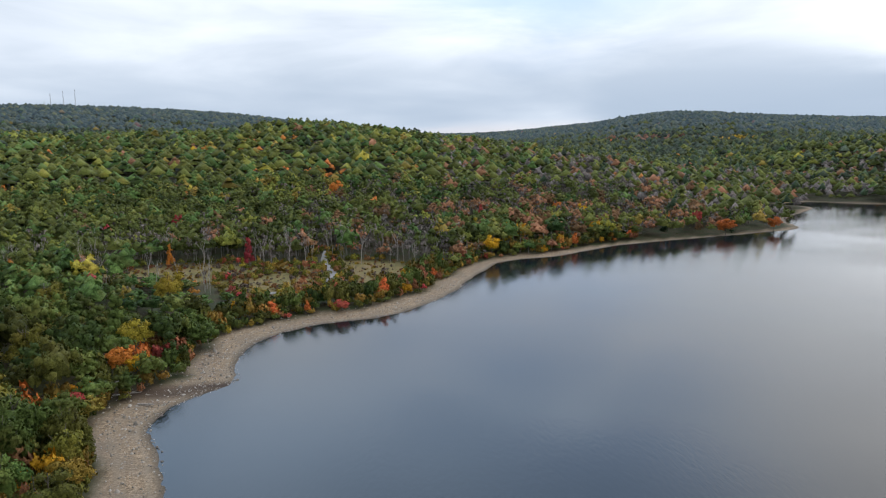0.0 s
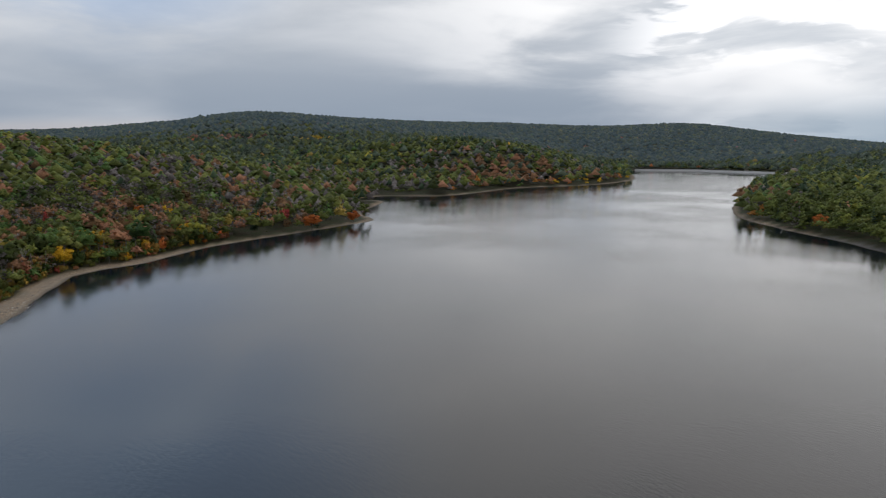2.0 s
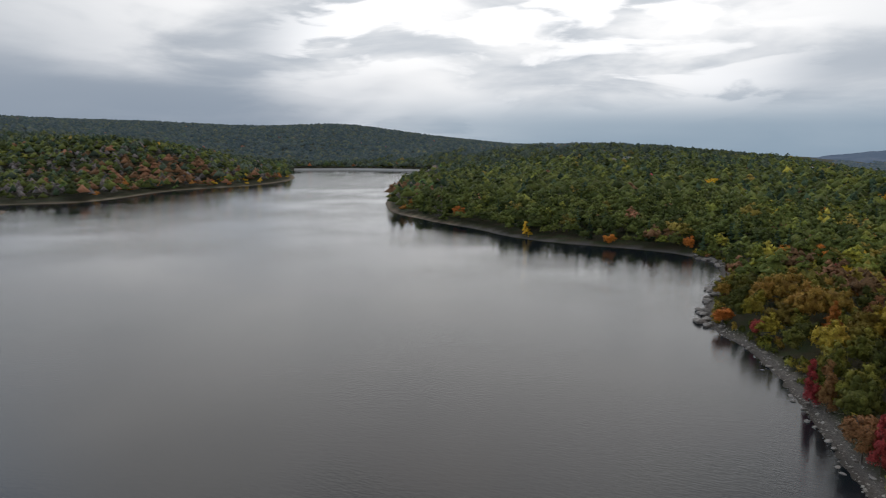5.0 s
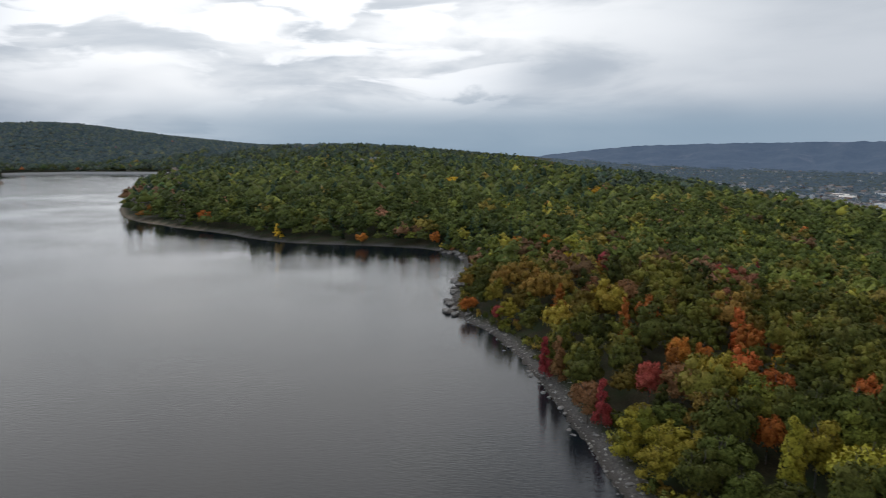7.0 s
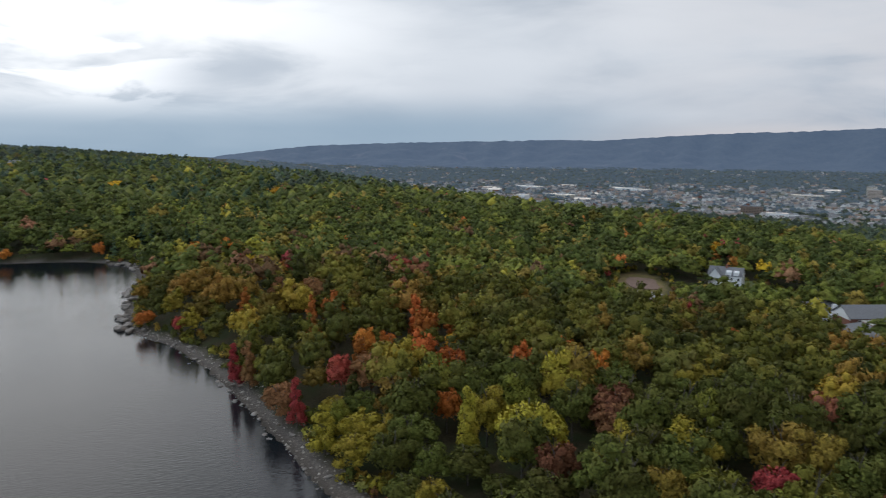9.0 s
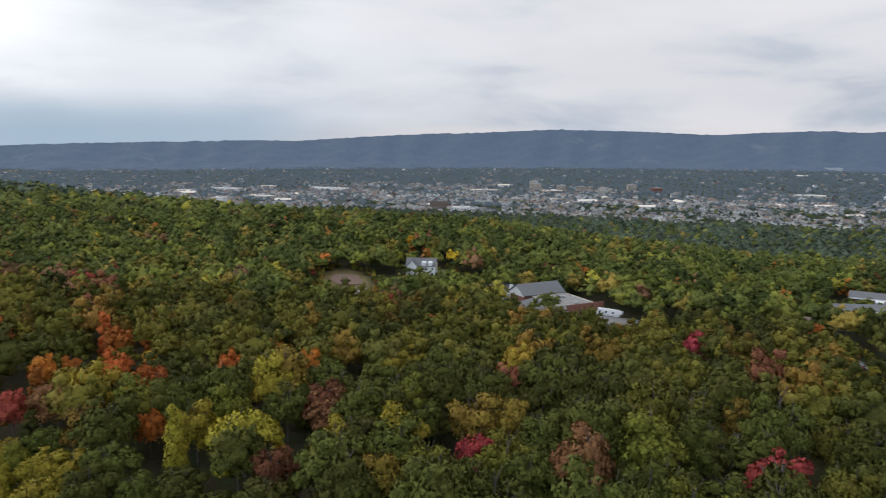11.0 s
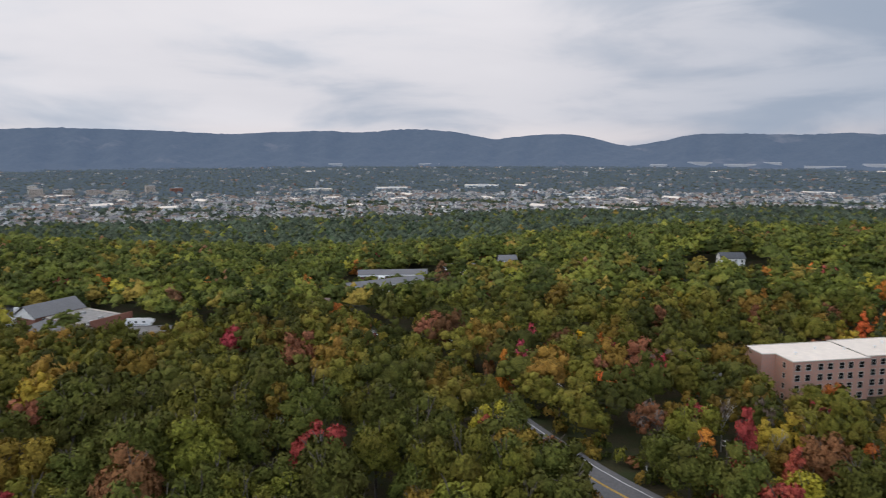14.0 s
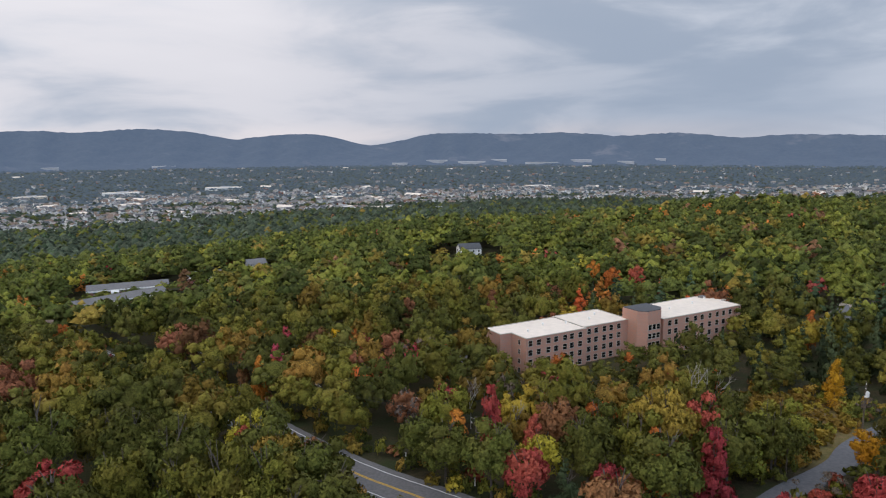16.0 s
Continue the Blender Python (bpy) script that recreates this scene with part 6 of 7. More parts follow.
def trailer(x, y, turn):
    root = thing("travel_trailer", x, y, ground_at(x, y) + 0.3, turn, "long white travel trailer parked on the lot", "trailer")
    body = part("body", prism(bmesh.new(), [(-5.2, -1.25), (4.6, -1.25), (5.4, -0.9), (5.4, 0.9), (4.6, 1.25), (-5.2, 1.25)], 0.6, 3.2), WHITE_PAINT, root)
    part("roof", boxed(-5.1, 4.8, -1.2, 1.2, 3.2, 3.36, bevel=0.06), WHITE_PAINT, root)
    part("front_cap", boxed(4.7, 6.6, -1.1, 1.1, 1.7, 3.1, bevel=0.25), WHITE_PAINT, root)
    part("skirt_stripe", boxed(-5.22, 4.5, -1.27, 1.27, 1.0, 1.25), GREY_PAINT, root)
    for px in (-3.4, -0.6, 2.6):
        for sg in (-1, 1):
            part("window", boxed(px - 0.5, px + 0.5, sg * 1.26 - 0.02, sg * 1.26 + 0.02, 1.8, 2.5), GLASS, body)
    for px in (-1.6, -0.6):
        for py in (-1.0, 1.0):
            wheel(root, px, py, 0.38, 0.25)
    part("air_conditioner", boxed(-0.6, 0.6, -0.4, 0.4, 3.36, 3.66, bevel=0.08), WHITE_PAINT, root)


trailer(188, -251, 196)


def terrace(x, y, turn, length, label, wall):
    """A long low row of homes with a pitched roof, porches and white trim."""
    z = ground_at(x, y)
    root = thing("row_house", x, y, z, turn, label, "row house", "rows of low homes")
    b = part("wall", gable_walls(bmesh.new(), -length / 2, length / 2, -5, 5, -2, 4.4, 2.0), wall, root)
    part("roof", gable(bmesh.new(), -length / 2, length / 2, -5, 5, 4.42, 2.0, 0.7), GREY_ROOF, root)
    part("fascia", boxed(-length / 2 - 0.6, length / 2 + 0.6, 5.72, 5.95, 3.45, 4.22), WHITE_PAINT, root)
    n = int(length / 6)
    for i in range(n):
        px = -length / 2 + length * (i + 0.5) / n
        for h in (0.5, 2.7):
            window(b, px, 5, h, 1.4, 1.3, (0, 1))
            window(b, px, -5, h, 1.4, 1.3, (0, -1))
    for i in range(1, n, 3):
        px = -length / 2 + length * i / n
        porch = part("porch", gable_walls(bmesh.new(), px - 2, px + 2, 5.02, 8, 2.4, 3.0, 1.0), WHITE_PAINT, root)
        for q in (-1.7, 1.7):
            part("column", boxed(px + q - 0.15, px + q + 0.15, 7.6, 7.9, -1.5, 2.4), WHITE_PAINT, porch)


terrace(114, -357, 43, 44, "long low row of brick homes with grey roof and white trim", RED_BRICK)
terrace(122, -398, 17, 40, "row of two-storey homes with grey roof and white porches", RED_BRICK)
terrace(84, -411, 17, 18, "short row of brick homes with white gable porch", RED_BRICK)


# ---- poles, lamps and wires ----
def utility_pole(x, y, high, turn, cans, lamp):
    root = thing("utility_pole", x, y, ground_at(x, y), turn, "wooden utility pole with cross-arms" + (" and white transformer cans" if cans else ""), "utility pole", "poles along the roads")
    part("pole", rod(bmesh.new(), (0, 0, -0.5), (0, 0, high), 0.19, 0.13, 10), POLE_WOOD, root)
    for k, z in enumerate((high - 0.6, high - 1.6)):
        arm = part("cross_arm", boxed(-1.2, 1.2, -0.06, 0.06, z - 0.06, z + 0.06), POLE_WOOD, root)
        for px in (-1.05, -0.5, 0.5, 1.05):
            part("insulator", rod(bmesh.new(), (px, 0, z + 0.06), (px, 0, z + 0.28), 0.06, 0.04, 8), WHITE_PAINT, arm)
    if cans:
        for px, py in ((-0.45, 0.3), (0.0, 0.5), (0.45, 0.3)):
            c = rod(bmesh.new(), (px, py, high - 3.6), (px, py, high - 2.5), 0.28, 0.28, 12)
            part("transformer", rod(c, (px, py, high - 2.5), (px, py, high - 2.4), 0.30, 0.22, 12), WHITE_PAINT, root)
    if lamp:
        a = part("lamp_arm", rod(bmesh.new(), (0, 0, high - 3.4), (2.0, 0, high - 2.9), 0.05, 0.05, 6), STEEL, root)
        part("lamp_head", boxed(1.9, 2.7, -0.16, 0.16, high - 2.98, high - 2.78, bevel=0.05), WHITE_PAINT, a)


POLES = [(-116, -141, 12.5, 50, True, True), (-84.5, -122, 11.5, 45, False, True), (45, -207, 11.5, 130, False, True), (9, -166, 10.5, 130, False, True), (-24, -134, 10.5, 135, False, True)]
for p in POLES:
    utility_pole(*p)


def wires(a, b, name="power_line"):
    za, zb = ground_at(a[0], a[1]) + a[2] - 0.35, ground_at(b[0], b[1]) + b[2] - 0.35
    bm = bmesh.new()
    for off in (-1.0, -0.5, 0.5, 1.0):
        prev = None
        d = Vector((b[0] - a[0], b[1] - a[1], 0)).normalized()
        nrm = Vector((-d.y, d.x, 0)) * off
        for i in range(11):
            t = i / 10
            c = Vector((a[0] + (b[0] - a[0]) * t, a[1] + (b[1] - a[1]) * t, za + (zb - za) * t - 4 * 0.7 * t * (1 - t))) + nrm
            if prev is not None:
                rod(bm, prev, c, 0.018, 0.018, 4)
            prev = c
    tagged(part(name, bm, RUBBER), "thin black overhead wires strung between poles", "wires")


wires(POLES[0], POLES[1])
wires(POLES[2], POLES[3])
wires(POLES[3], POLES[4])


def delineator(x, y):
    root = thing("marker_post", x, y, ground_at(x, y), 0, "short white marker post beside the road", "marker post", "road marker posts")
    part("post", boxed(-0.12, 0.12, -0.12, 0.12, -0.3, 1.5, bevel=0.03), WHITE_PAINT, root)
    part("cap", boxed(-0.15, 0.15, -0.15, 0.15, 1.5, 1.62), STEEL, root)


delineator(-10, -139)
delineator(-22, -124)

# dead trees by the road and beyond the clearing
for x, y, h, v in ((-34, -141, 14, 0), (-43, -147, 15, 1), (-27, -158, 13, 2), (-84, -150, 17, 3), (-85, -143, 14, 0), (-65, -127, 13, 1), (-50, -158, 12, 2), (60, -118, 13, 3), (-79, -151, 17, 2),
                   (-40, 362, 17, 0), (-12, 352, 16, 1), (-88, 352, 15, 2), (-118, 352, 14, 3), (-22, 372, 18, 2), (-70, 372, 16, 1), (-150, 300, 15, 0), (-100, 300, 10, 3), (-2, 366, 15, 0), (12, 378, 16, 3)):
    plant_dead(x, y, ground_at(x, y), h, x * 7 % 360, v)


# ---- rocks and driftwood on the shore ----
def boulder_mesh(seed):
    g = np.random.default_rng(seed)
    bm = bmesh.new()
    bmesh.ops.create_icosphere(bm, subdivisions=2, radius=0.5)
    cuts = [(Vector(g.normal(0, 1, 3)).normalized(), g.uniform(0.28, 0.42)) for _ in range(7)]
    for v in bm.verts:
        for n, d in cuts:
            k = v.co.dot(n)
            if k > d:
                v.co -= n * (k - d)
        v.co += Vector(g.normal(0, 0.012, 3))
    me = bpy.data.meshes.new("boulder")
    bm.to_mesh(me)
    bm.free()
    me.materials.append(ROCK)
    return me


BOULDERS = [boulder_mesh(200 + k) for k in range(6)]
g = np.random.default_rng(61)
BANK = [p for p in CURVE if p[0] > 110 and p[1] < 75]
for k in range(150):
    a, b = BANK[int(g.integers(len(BANK)))], None
    near_point = 250 < a[0] < 345 or a[0] > 375
    if not near_point and g.random() < 0.45:
        continue
    x, y = a + g.normal(0, 2.6, 2)
    s = float(shore_distance(np.array([x]), np.array([y]))[0])
    if s < -1.5 or s > 7:
        continue
    q = g.uniform(0.7, 1.6) if not near_point else g.uniform(1.0, 4.2)
    ob = new("boulder", BOULDERS[int(g.integers(6))])
    ob.matrix_basis = pose(x, y, max(ground_at(x, y), -0.4) + q * 0.12, g.uniform(-15, 15), g.uniform(-15, 15), g.uniform(0, 360)) @ Matrix.Diagonal((q * g.uniform(0.9, 1.5), q, q * g.uniform(0.45, 0.75), 1))
    tagged(ob, "grey weathered boulder at the water's edge", "boulder", "boulders on the bank")


def build_stones():
    """Cobbles strewn over the drained margin."""
    g = np.random.default_rng(62)
    tops = np.array([(0.5, 0, 0), (0, 0.5, 0), (-0.5, 0, 0), (0, -0.5, 0), (0.22, 0.2, 0.4), (-0.2, 0.16, 0.42), (0, -0.24, 0.38)])
    tri = np.array([(0, 1, 4), (1, 5, 4), (1, 2, 5), (2, 3, 6), (2, 6, 5), (3, 0, 6), (0, 4, 6), (4, 5, 6)])
    near_curve = CURVE[(np.hypot(CURVE[:, 0], CURVE[:, 1]) < 330)]
    n = 15000
    c = near_curve[g.integers(0, len(near_curve), n)] + g.normal(0, 9, (n, 2))
    s = shore_distance(c[:, 0], c[:, 1])
    wide = np.where(c[:, 0] > 100, 8, 18)
    keep = (s > -0.4) & (s < wide)
    c, z = c[keep], height(c[keep][:, 0], c[keep][:, 1])
    k = len(c)
    size = g.gamma(2.0, 0.12, k) + 0.12
    a = g.uniform(0, math.tau, k)
    v = tops[None] * size[:, None, None] * g.uniform(0.7, 1.4, (k, 1, 3))
    x = v[..., 0] * np.cos(a)[:, None] - v[..., 1] * np.sin(a)[:, None] + c[:, None, 0]
    y = v[..., 0] * np.sin(a)[:, None] + v[..., 1] * np.cos(a)[:, None] + c[:, None, 1]
    verts = np.stack([x, y, v[..., 2] + z[:, None] - 0.04], -1).reshape(-1, 3)
    faces = (tri[None] + (np.arange(k) * 7)[:, None, None]).reshape(-1, 3)
    me = mesh_of("shore_stones", verts, faces)
    me.materials.append(STONES)
    tagged(new("shore_stones", me), "loose pale cobbles on the drained shore", "stones", kind="stuff")


def stones_build(n, l, b):
    q = n.new("ShaderNodeNewGeometry")
    c = ramp_of(n, l, q.outputs["Random Per Island"], ((0.0, (0.11, 0.095, 0.08)), (0.6, (0.23, 0.20, 0.165)), (1.0, (0.42, 0.385, 0.335))))
    l.new(c, b.inputs["Base Color"])
    b.inputs["Roughness"].default_value = 0.9


STONES = material("pale_cobbles", stones_build)
build_stones()


def log(x, y, turn, length):
    bm = bmesh.new()
    p = Vector((0, 0, 0.12))
    for k in range(5):
        q = p + Vector((length / 5, math.sin(k * 1.7) * 0.25, math.sin(k) * 0.05))
        rod(bm, p, q, 0.2 - 0.025 * k, 0.18 - 0.025 * k, 7)
        p = q
    rod(bm, (length * 0.6, 0, 0.15), (length * 0.8, 0.9, 0.4), 0.08, 0.03, 5)
    ob = part("driftwood_log", bm, PALE_BARK)
    ob.matrix_basis = pose(x, y, ground_at(x, y), 0, 0, turn)
    tagged(ob, "bleached driftwood log lying on the gravel", "log", "driftwood")


log(-84, 174, 20, 7.0)
log(-76, 170, -10, 4.5)
log(-88, 182, 60, 5.0)

# ---- the dam and the masts ----
def build_dam():
    pts = [(1150, 1030), (1232, 931), (1265, 719)]
    root = thing("dam", 0, 0, 0, 0, "long low concrete dam wall across the lake's far end", "dam")
    for (ax, ay), (bx, by) in zip(pts, pts[1:]):
        d = Vector((bx - ax, by - ay, 0))
        n = Vector((d.y, -d.x, 0)).normalized()
        if n.x < 0:
            n = -n
        bm = bmesh.new()
        sec = [(-6, -3.0), (0, 2.6), (0, 3.4), (5, 3.4), (5, 2.8), (18, -6.0)]
        a = [bm.verts.new((ax + n.x * u, ay + n.y * u, z)) for u, z in sec]
        b = [bm.verts.new((bx + n.x * u, by + n.y * u, z)) for u, z in sec]
        for i in range(len(sec)):
            j = (i + 1) % len(sec)
            bm.faces.new((a[i], a[j], b[j], b[i]))
        bm.faces.new(a), bm.faces.new(b[::-1])
        bmesh.ops.recalc_face_normals(bm, faces=bm.faces)
        part("embankment", bm, CONCRETE, root)
    gh = part("gatehouse", gable_walls(bmesh.new(), -5, 5, -4, 4, 0, 9, 3), TAN_STONE, root)
    gh.matrix_basis = pose(1258, 745, 0, 0, 0, 70)
    r = part("gatehouse_roof", gable(bmesh.new(), -5, 5, -4, 4, 9.02, 3), BROWN_ROOF, gh)


build_dam()
for x, y, t in ((1470, 1075, 20), (1500, 1058, 60), (1450, 1098, 30), (1330, 885, 15)):
    house(x, y, t, 22, 12, 8, 4, CREAM_PAINT, GREY_ROOF, "pale building below the dam", wins=False)


def mast(az, r, high):
    x, y = polar(az, r)
    root = thing("radio_mast", x, y, ground_at(x, y), az, "thin guyed lattice radio mast on the hilltop", "radio mast", "masts on the hill")
    for k in range(3):
        a = math.tau * k / 3
        c, s = math.cos(a), math.sin(a)
        part("leg", rod(bmesh.new(), (c * 1.1, s * 1.1, -2), (c * 0.5, s * 0.5, high), 0.42, 0.30, 5), STEEL, root)
    bm = bmesh.new()
    for k in range(14):
        z0, z1 = high * k / 14, high * (k + 1) / 14
        for q in range(3):
            a, b = math.tau * q / 3, math.tau * (q + 1) / 3
            rod(bm, (math.cos(a), math.sin(a), z0), (math.cos(b), math.sin(b), z1), 0.14, 0.14, 4)
    part("bracing", bm, STEEL, root)


for az, r, high in ((-28.1, 2560, 48), (-27.3, 2570, 56), (-26.55, 2560, 62), (-28.5, 2560, 26)):
    mast(az, r, high)


# ---- the town in the valley ----
def far_window():
    bm = boxed(-1.3, 1.3, -0.04, 0.04, -0.8, 0.8)
    me = bpy.data.meshes.new("window")
    bm.to_mesh(me)
    bm.free()
    me.materials.append(GLASS)
    return me


FAR_WINDOW = far_window()


def block(x, y, w, d, h, turn, wall, roof, label, name="building", flat=True):
    root = thing(name, x, y, ground_at(x, y), turn, label, "building", "large buildings of the town")
    b = part("wall", boxed(-w / 2, w / 2, -d / 2, d / 2, -3, h), wall, root)
    part("roof", boxed(-w / 2 + 0.4, w / 2 - 0.4, -d / 2 + 0.4, d / 2 - 0.4, h - 0.1, h + 0.35), roof, root)
    part("roof_plant", boxed(-w * 0.2, w * 0.1, -d * 0.2, d * 0.15, h + 0.35, h + 3.0), GREY_PAINT, root)
    n, m = max(2, int(w / 6)), max(1, int(h / 4))
    for sgn in (-1, 1):
        for k in range(m):
            for i in range(n):
                pane = new("window", FAR_WINDOW)
                pane.parent = b
                pane.matrix_basis = pose(-w / 2 + w * (i + 0.5) / n, sgn * (d / 2 + 0.03), 2 + 4 * k)


for row in ((1924, -782, 34, 22, 22, 30, WHITE_PAINT, WHITE_ROOF, "tall plain white industrial block"),
            (1358, -1185, 46, 18, 15, 45, WHITE_PAINT, WHITE_ROOF, "bright white institutional building above the trees"),
            (1330, -1210, 30, 16, 10, 45, WHITE_PAINT, TAR_ROOF, "low white annex of the institution"),
            (1437, -1179, 50, 18, 22, 45, BROWN_ROOF, DARK_ROOF, "brown mid-rise slab with window bands"),
            (-189, -1560, 70, 30, 8, 10, WHITE_PAINT, WHITE_ROOF, "long white-roofed warehouse among houses"),
            (-90, -1640, 84, 34, 9, 8, CREAM_PAINT, WHITE_ROOF, "wide cream store with a white roof"),
            (-280, -1480, 95, 36, 8, -14, TAN_STONE, BROWN_ROOF, "long tan plant with a brown roof"),
            (-330, -1510, 60, 30, 7, -14, TAN_STONE, BROWN_ROOF, "brown-roofed industrial shed in town"),
            (20, -1720, 60, 28, 8, 0, WHITE_PAINT, WHITE_ROOF, "white-roofed warehouse beside houses"),
            (60, -2010, 80, 30, 9, 0, WHITE_PAINT, WHITE_ROOF, "white hall with a wide roof"),
            (1662, -1792, 34, 26, 30, 40, TAN_STONE, TAR_ROOF, "tan stone downtown block with windows"),
            (1600, -1850, 30, 26, 24, 42, TAN_STONE, TAR_ROOF, "tan stone office block downtown"),
            (1560, -1910, 40, 24, 20, 42, TAN_STONE, BROWN_ROOF, "tan stone court building with brown roof"),
            (1710, -1830, 26, 22, 36, 40, CREAM_PAINT, TAR_ROOF, "cream downtown tower with flat roof"),
            (1500, -1960, 44, 26, 16, 45, CREAM_PAINT, TAR_ROOF, "cream office block with flat roof"),
            (1450, -2040, 30, 24, 26, 45, TAN_STONE, TAR_ROOF, "tan downtown block with many windows"),
            (1380, -2080, 36, 24, 18, 45, RED_BRICK, TAR_ROOF, "old red-brick mill building"),
            (1760, -1640, 90, 30, 12, 35, CREAM_PAINT, WHITE_ROOF, "long pale factory in the valley"),
            (2200, -1300, 150, 30, 10, 20, WHITE_PAINT, WHITE_ROOF, "very long white warehouse in the valley"),
            (2400, -1000, 120, 30, 10, 20, WHITE_PAINT, WHITE_ROOF, "long white warehouse in the valley"),
            (2050, -960, 90, 40, 10, 25, CREAM_PAINT, WHITE_ROOF, "pale shed with a white roof"),
            (720, -2350, 110, 36, 10, 15, WHITE_PAINT, WHITE_ROOF, "wide white-roofed store in the valley"),
            (430, -2500, 120, 36, 10, 5, WHITE_PAINT, WHITE_ROOF, "wide white-roofed plant in the valley"),
            (950, -2250, 90, 36, 10, 25, CREAM_PAINT, WHITE_ROOF, "pale mall building with white roof"),
            (-620, -2300, 90, 34, 9, -15, WHITE_PAINT, WHITE_ROOF, "white-roofed works in the valley"),
            (265, -1042, 34, 16, 5, 12, WHITE_PAINT, WHITE_ROOF, "low white clinic by the field"),
            (300, -1075, 24, 14, 5, 30, WHITE_PAINT, GREY_ROOF, "low white clinic wing with grey roof"),
            (585, -989, 40, 18, 6, 20, CREAM_PAINT, BROWN_ROOF, "low tan hall among the woods"),
            (250, -1100, 22, 14, 5, 5, WHITE_PAINT, GREY_ROOF, "small white clinic building by the field")):
    block(*row[:8], row[8])


def shed_on_ridge(az, rise, length):
    """A long pale shed terraced into the foot of the ridge."""
    k = np.array(CREST)
    crest = EYE + 4810 * math.tan(radians(float(np.interp(az, k[:, 0], k[:, 1]))))
    x, y = polar(az, 4050 + 760 * rise)
    z = -96 + (crest + 92) * (0.12 * rise + 0.88 * rise ** 1.5)
    root = thing("warehouse", x, y, z, -az, "long pale shed on the foot of the mountain ridge", "warehouse", "sheds below the ridge")
    part("wall", boxed(-length / 2, length / 2, -14, 14, -20, 6), GREY_PAINT, root)
    part("roof", gable(bmesh.new(), -length / 2, length / 2, -14, 14, 6.02, 2.2, 0.8), GREY_PAINT, root)


for row in ((187.0, 0.26, 130), (189.8, 0.20, 160), (192.0, 0.27, 90), (195.4, 0.17, 190), (198.5, 0.26, 120), (201.8, 0.22, 110), (184.0, 0.20, 90), (166.0, 0.16, 120), (158.5, 0.18, 80), (204.5, 0.30, 60)):
    shed_on_ridge(*row)


def house_arrays():
    """Walls and roof of a plain town house, 1 metre units: places, faces and which are roof."""
    v = [(-0.5, -0.5, -0.3), (0.5, -0.5, -0.3), (0.5, 0.5, -0.3), (-0.5, 0.5, -0.3), (-0.5, -0.5, 0.66), (0.5, -0.5, 0.66), (0.5, 0.5, 0.66), (-0.5, 0.5, 0.66),
         (-0.5, 0, 1.0), (0.5, 0, 1.0), (-0.55, -0.58, 0.62), (0.55, -0.58, 0.62), (0.55, 0.58, 0.62), (-0.55, 0.58, 0.62), (-0.55, 0, 1.03), (0.55, 0, 1.03)]
    t = [(0, 1, 5), (0, 5, 4), (2, 3, 7), (2, 7, 6), (1, 2, 6), (1, 6, 5), (3, 0, 4), (3, 4, 7), (5, 6, 9), (7, 4, 8), (10, 11, 15), (10, 15, 14), (12, 13, 14), (12, 14, 15)]
    return np.array(v), np.array(t), np.array([0] * 10 + [1] * 4)


def town_places():
    g = np.random.default_rng(91)
    n = 60000
    az = g.uniform(92, 226, n)
    r = np.sqrt(g.uniform(1250.0 ** 2, 4050.0 ** 2, n))
    x, y = r * np.sin(np.radians(az)), r * np.cos(np.radians(az))
    dens = town_mask(x, y)
    want = dens * town_band(x, y) ** 1.3
    keep = g.random(n) < want * np.where(r < 2500, 0.85, 0.45)
    # snap to loose street lines
    x, y = x[keep], y[keep]
    a = radians(52)
    u, v = x * math.cos(a) + y * math.sin(a), -x * math.sin(a) + y * math.cos(a)
    v = np.round(v / 42) * 42 + np.where(g.random(len(v)) < 0.5, 11, -11) + g.normal(0, 11, len(v))
    u = np.round(u / 18) * 18 + g.normal(0, 6, len(u))
    key = np.round(u / 13).astype(int) * 100003 + np.round(v / 10).astype(int)
    _, first = np.unique(key, return_index=True)
    u, v = u[first], v[first]
    x, y = u * math.cos(a) - v * math.sin(a), u * math.sin(a) + v * math.cos(a)
    order = np.argsort(np.hypot(x, y))
    return x[order], y[order], g


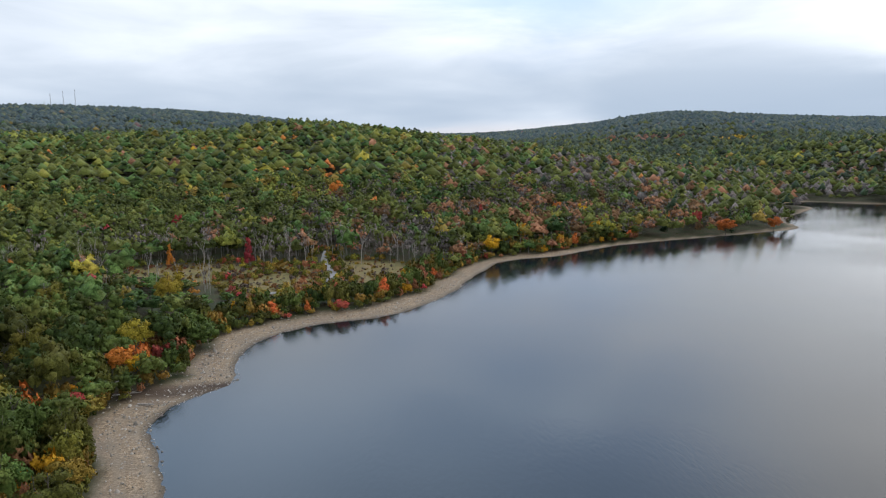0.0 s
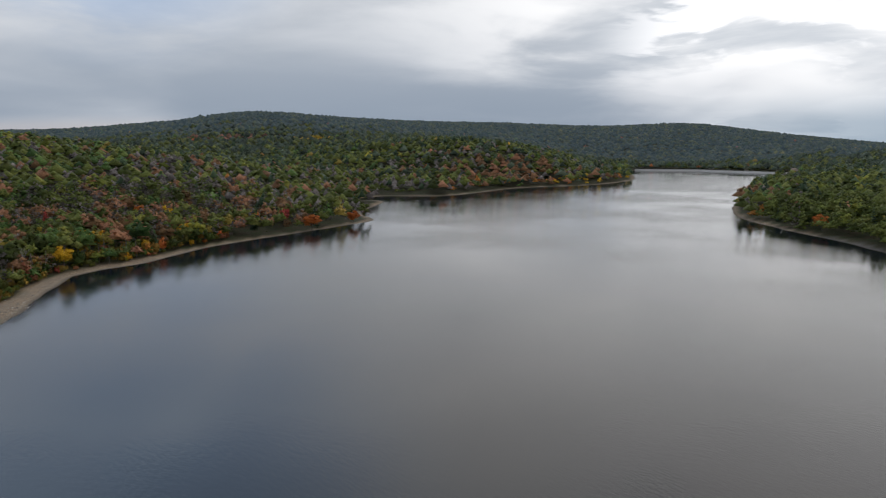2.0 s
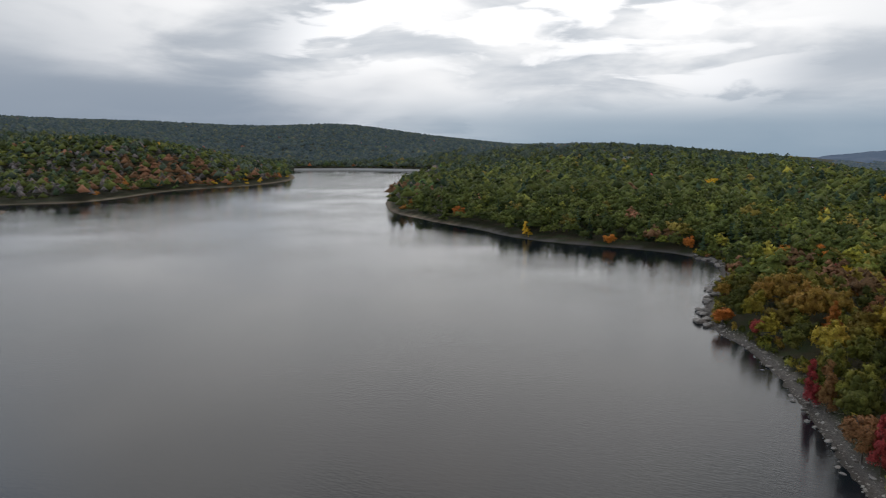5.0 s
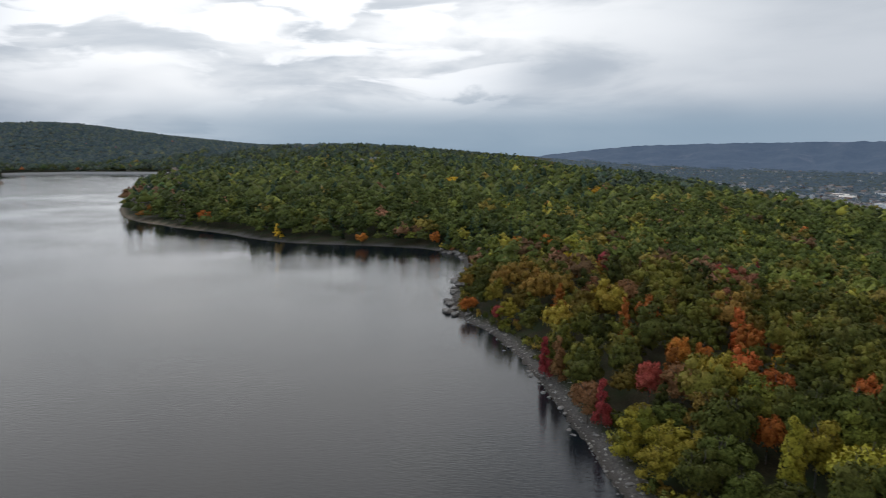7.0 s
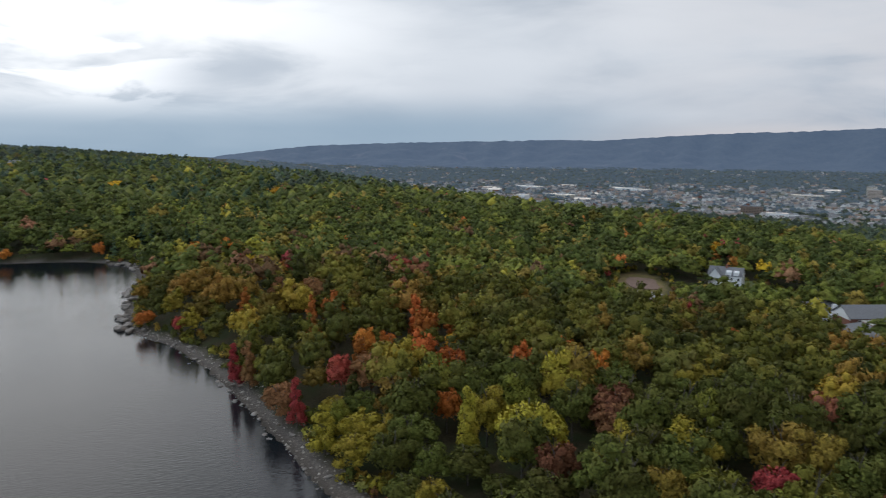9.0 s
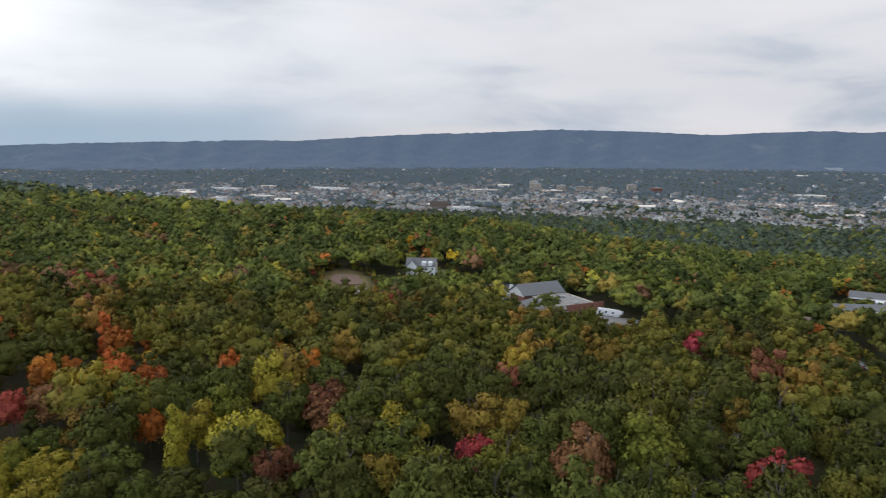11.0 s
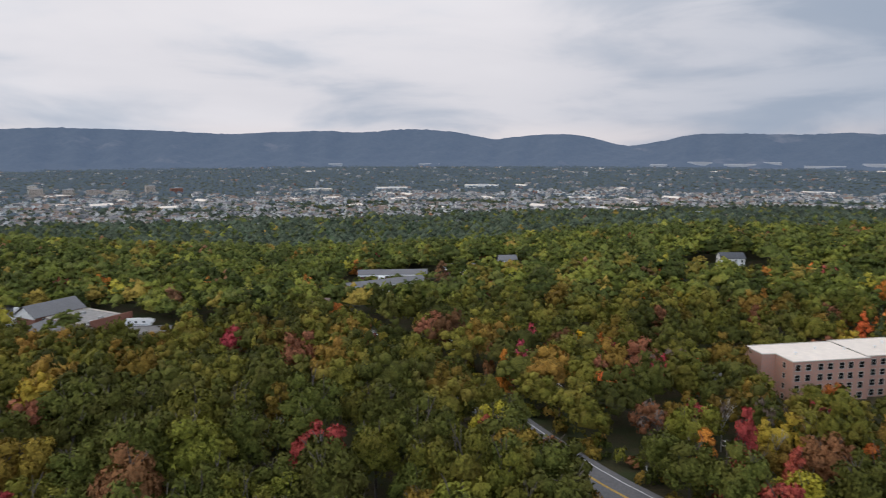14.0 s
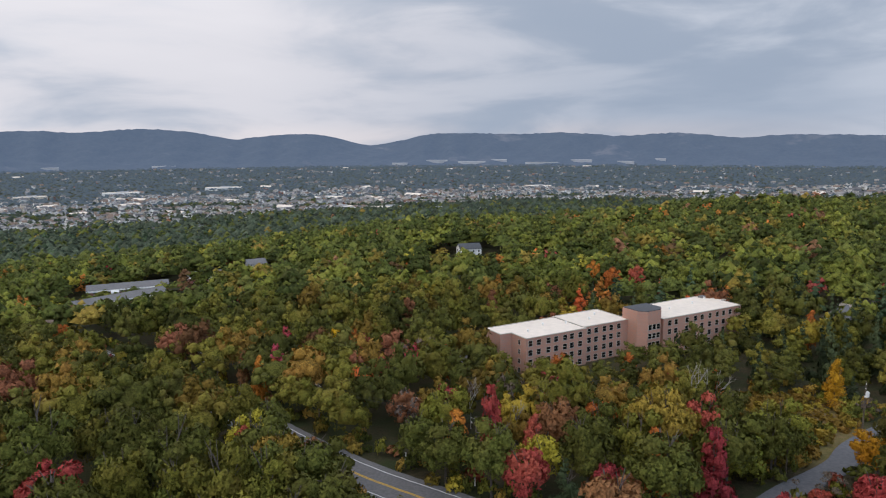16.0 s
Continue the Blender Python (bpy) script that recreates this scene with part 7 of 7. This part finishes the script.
def build_town():
    x, y, g = town_places()
    z = height(x, y)
    walls = (WHITE_PAINT, GREY_PAINT, CREAM_PAINT, TAN_STONE, RED_BRICK)
    roofs = (GREY_ROOF, DARK_ROOF, TAR_ROOF, BROWN_ROOF)
    proto = {}
    near_count = 300
    for i in range(min(near_count, len(x))):
        wi, ri = int(g.choice(5, p=(0.62, 0.12, 0.14, 0.06, 0.06))), int(g.integers(4))
        w, d, h = g.uniform(11, 15), g.uniform(8, 11), g.uniform(8, 11)
        m = pose(x[i], y[i], z[i], 0, 0, 52 + 90 * int(g.integers(2)) + g.normal(0, 4))
        key = (wi, ri)
        if key not in proto:
            root = thing("town_house", 0, 0, 0, 0, ("white", "grey", "cream", "tan", "red-brick")[wi] + " gabled town house in the valley", "house", "houses of the town")
            root.matrix_basis = m
            b = part("wall", gable_walls(bmesh.new(), -5.5, 5.5, -4.3, 4.3, -3, 5.6, 2.8), walls[wi], root)
            part("roof", gable(bmesh.new(), -5.5, 5.5, -4.3, 4.3, 5.62, 2.8, 0.5), roofs[ri], root)
            part("porch", boxed(-3.5, 3.5, -6.2, -4.32, 2.2, 2.7), walls[0], root)
            proto[key] = root
        else:
            copy_thing(proto[key], m)
    hv, ht, hr = house_arrays()
    xs, ys, zs = x[near_count:], y[near_count:], z[near_count:]
    k = len(xs)
    w, d, h = g.uniform(11, 17, k), g.uniform(8, 12, k), g.uniform(8.5, 11.5, k)
    big = g.random(k) < 0.014
    w, d, h = np.where(big, w * 3.2, w), np.where(big, d * 2.0, d), np.where(big, h * 1.1, h)
    a = np.radians(52 + 90 * g.integers(0, 2, k) + g.normal(0, 5, k))
    px, py = hv[None, :, 0] * w[:, None], hv[None, :, 1] * d[:, None]
    X = px * np.cos(a)[:, None] - py * np.sin(a)[:, None] + xs[:, None]
    Y = px * np.sin(a)[:, None] + py * np.cos(a)[:, None] + ys[:, None]
    Z = hv[None, :, 2] * h[:, None] + zs[:, None]
    faces = (ht[None] + (np.arange(k) * len(hv))[:, None, None]).reshape(-1, 3)
    # mostly grey walls past 2400 m, haze put into the house colours
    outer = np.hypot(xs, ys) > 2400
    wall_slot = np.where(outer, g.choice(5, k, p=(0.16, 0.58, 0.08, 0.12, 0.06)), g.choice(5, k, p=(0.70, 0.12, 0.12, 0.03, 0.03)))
    roof_slot = np.where(big, 9, 5 + g.integers(0, 4, k))
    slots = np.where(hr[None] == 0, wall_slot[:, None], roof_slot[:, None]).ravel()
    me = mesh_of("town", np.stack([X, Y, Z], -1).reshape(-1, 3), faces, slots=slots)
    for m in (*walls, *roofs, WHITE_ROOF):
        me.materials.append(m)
    tagged(new("town_houses", me), "thousands of pale houses spread over the valley floor", "town", kind="stuff")


build_town()
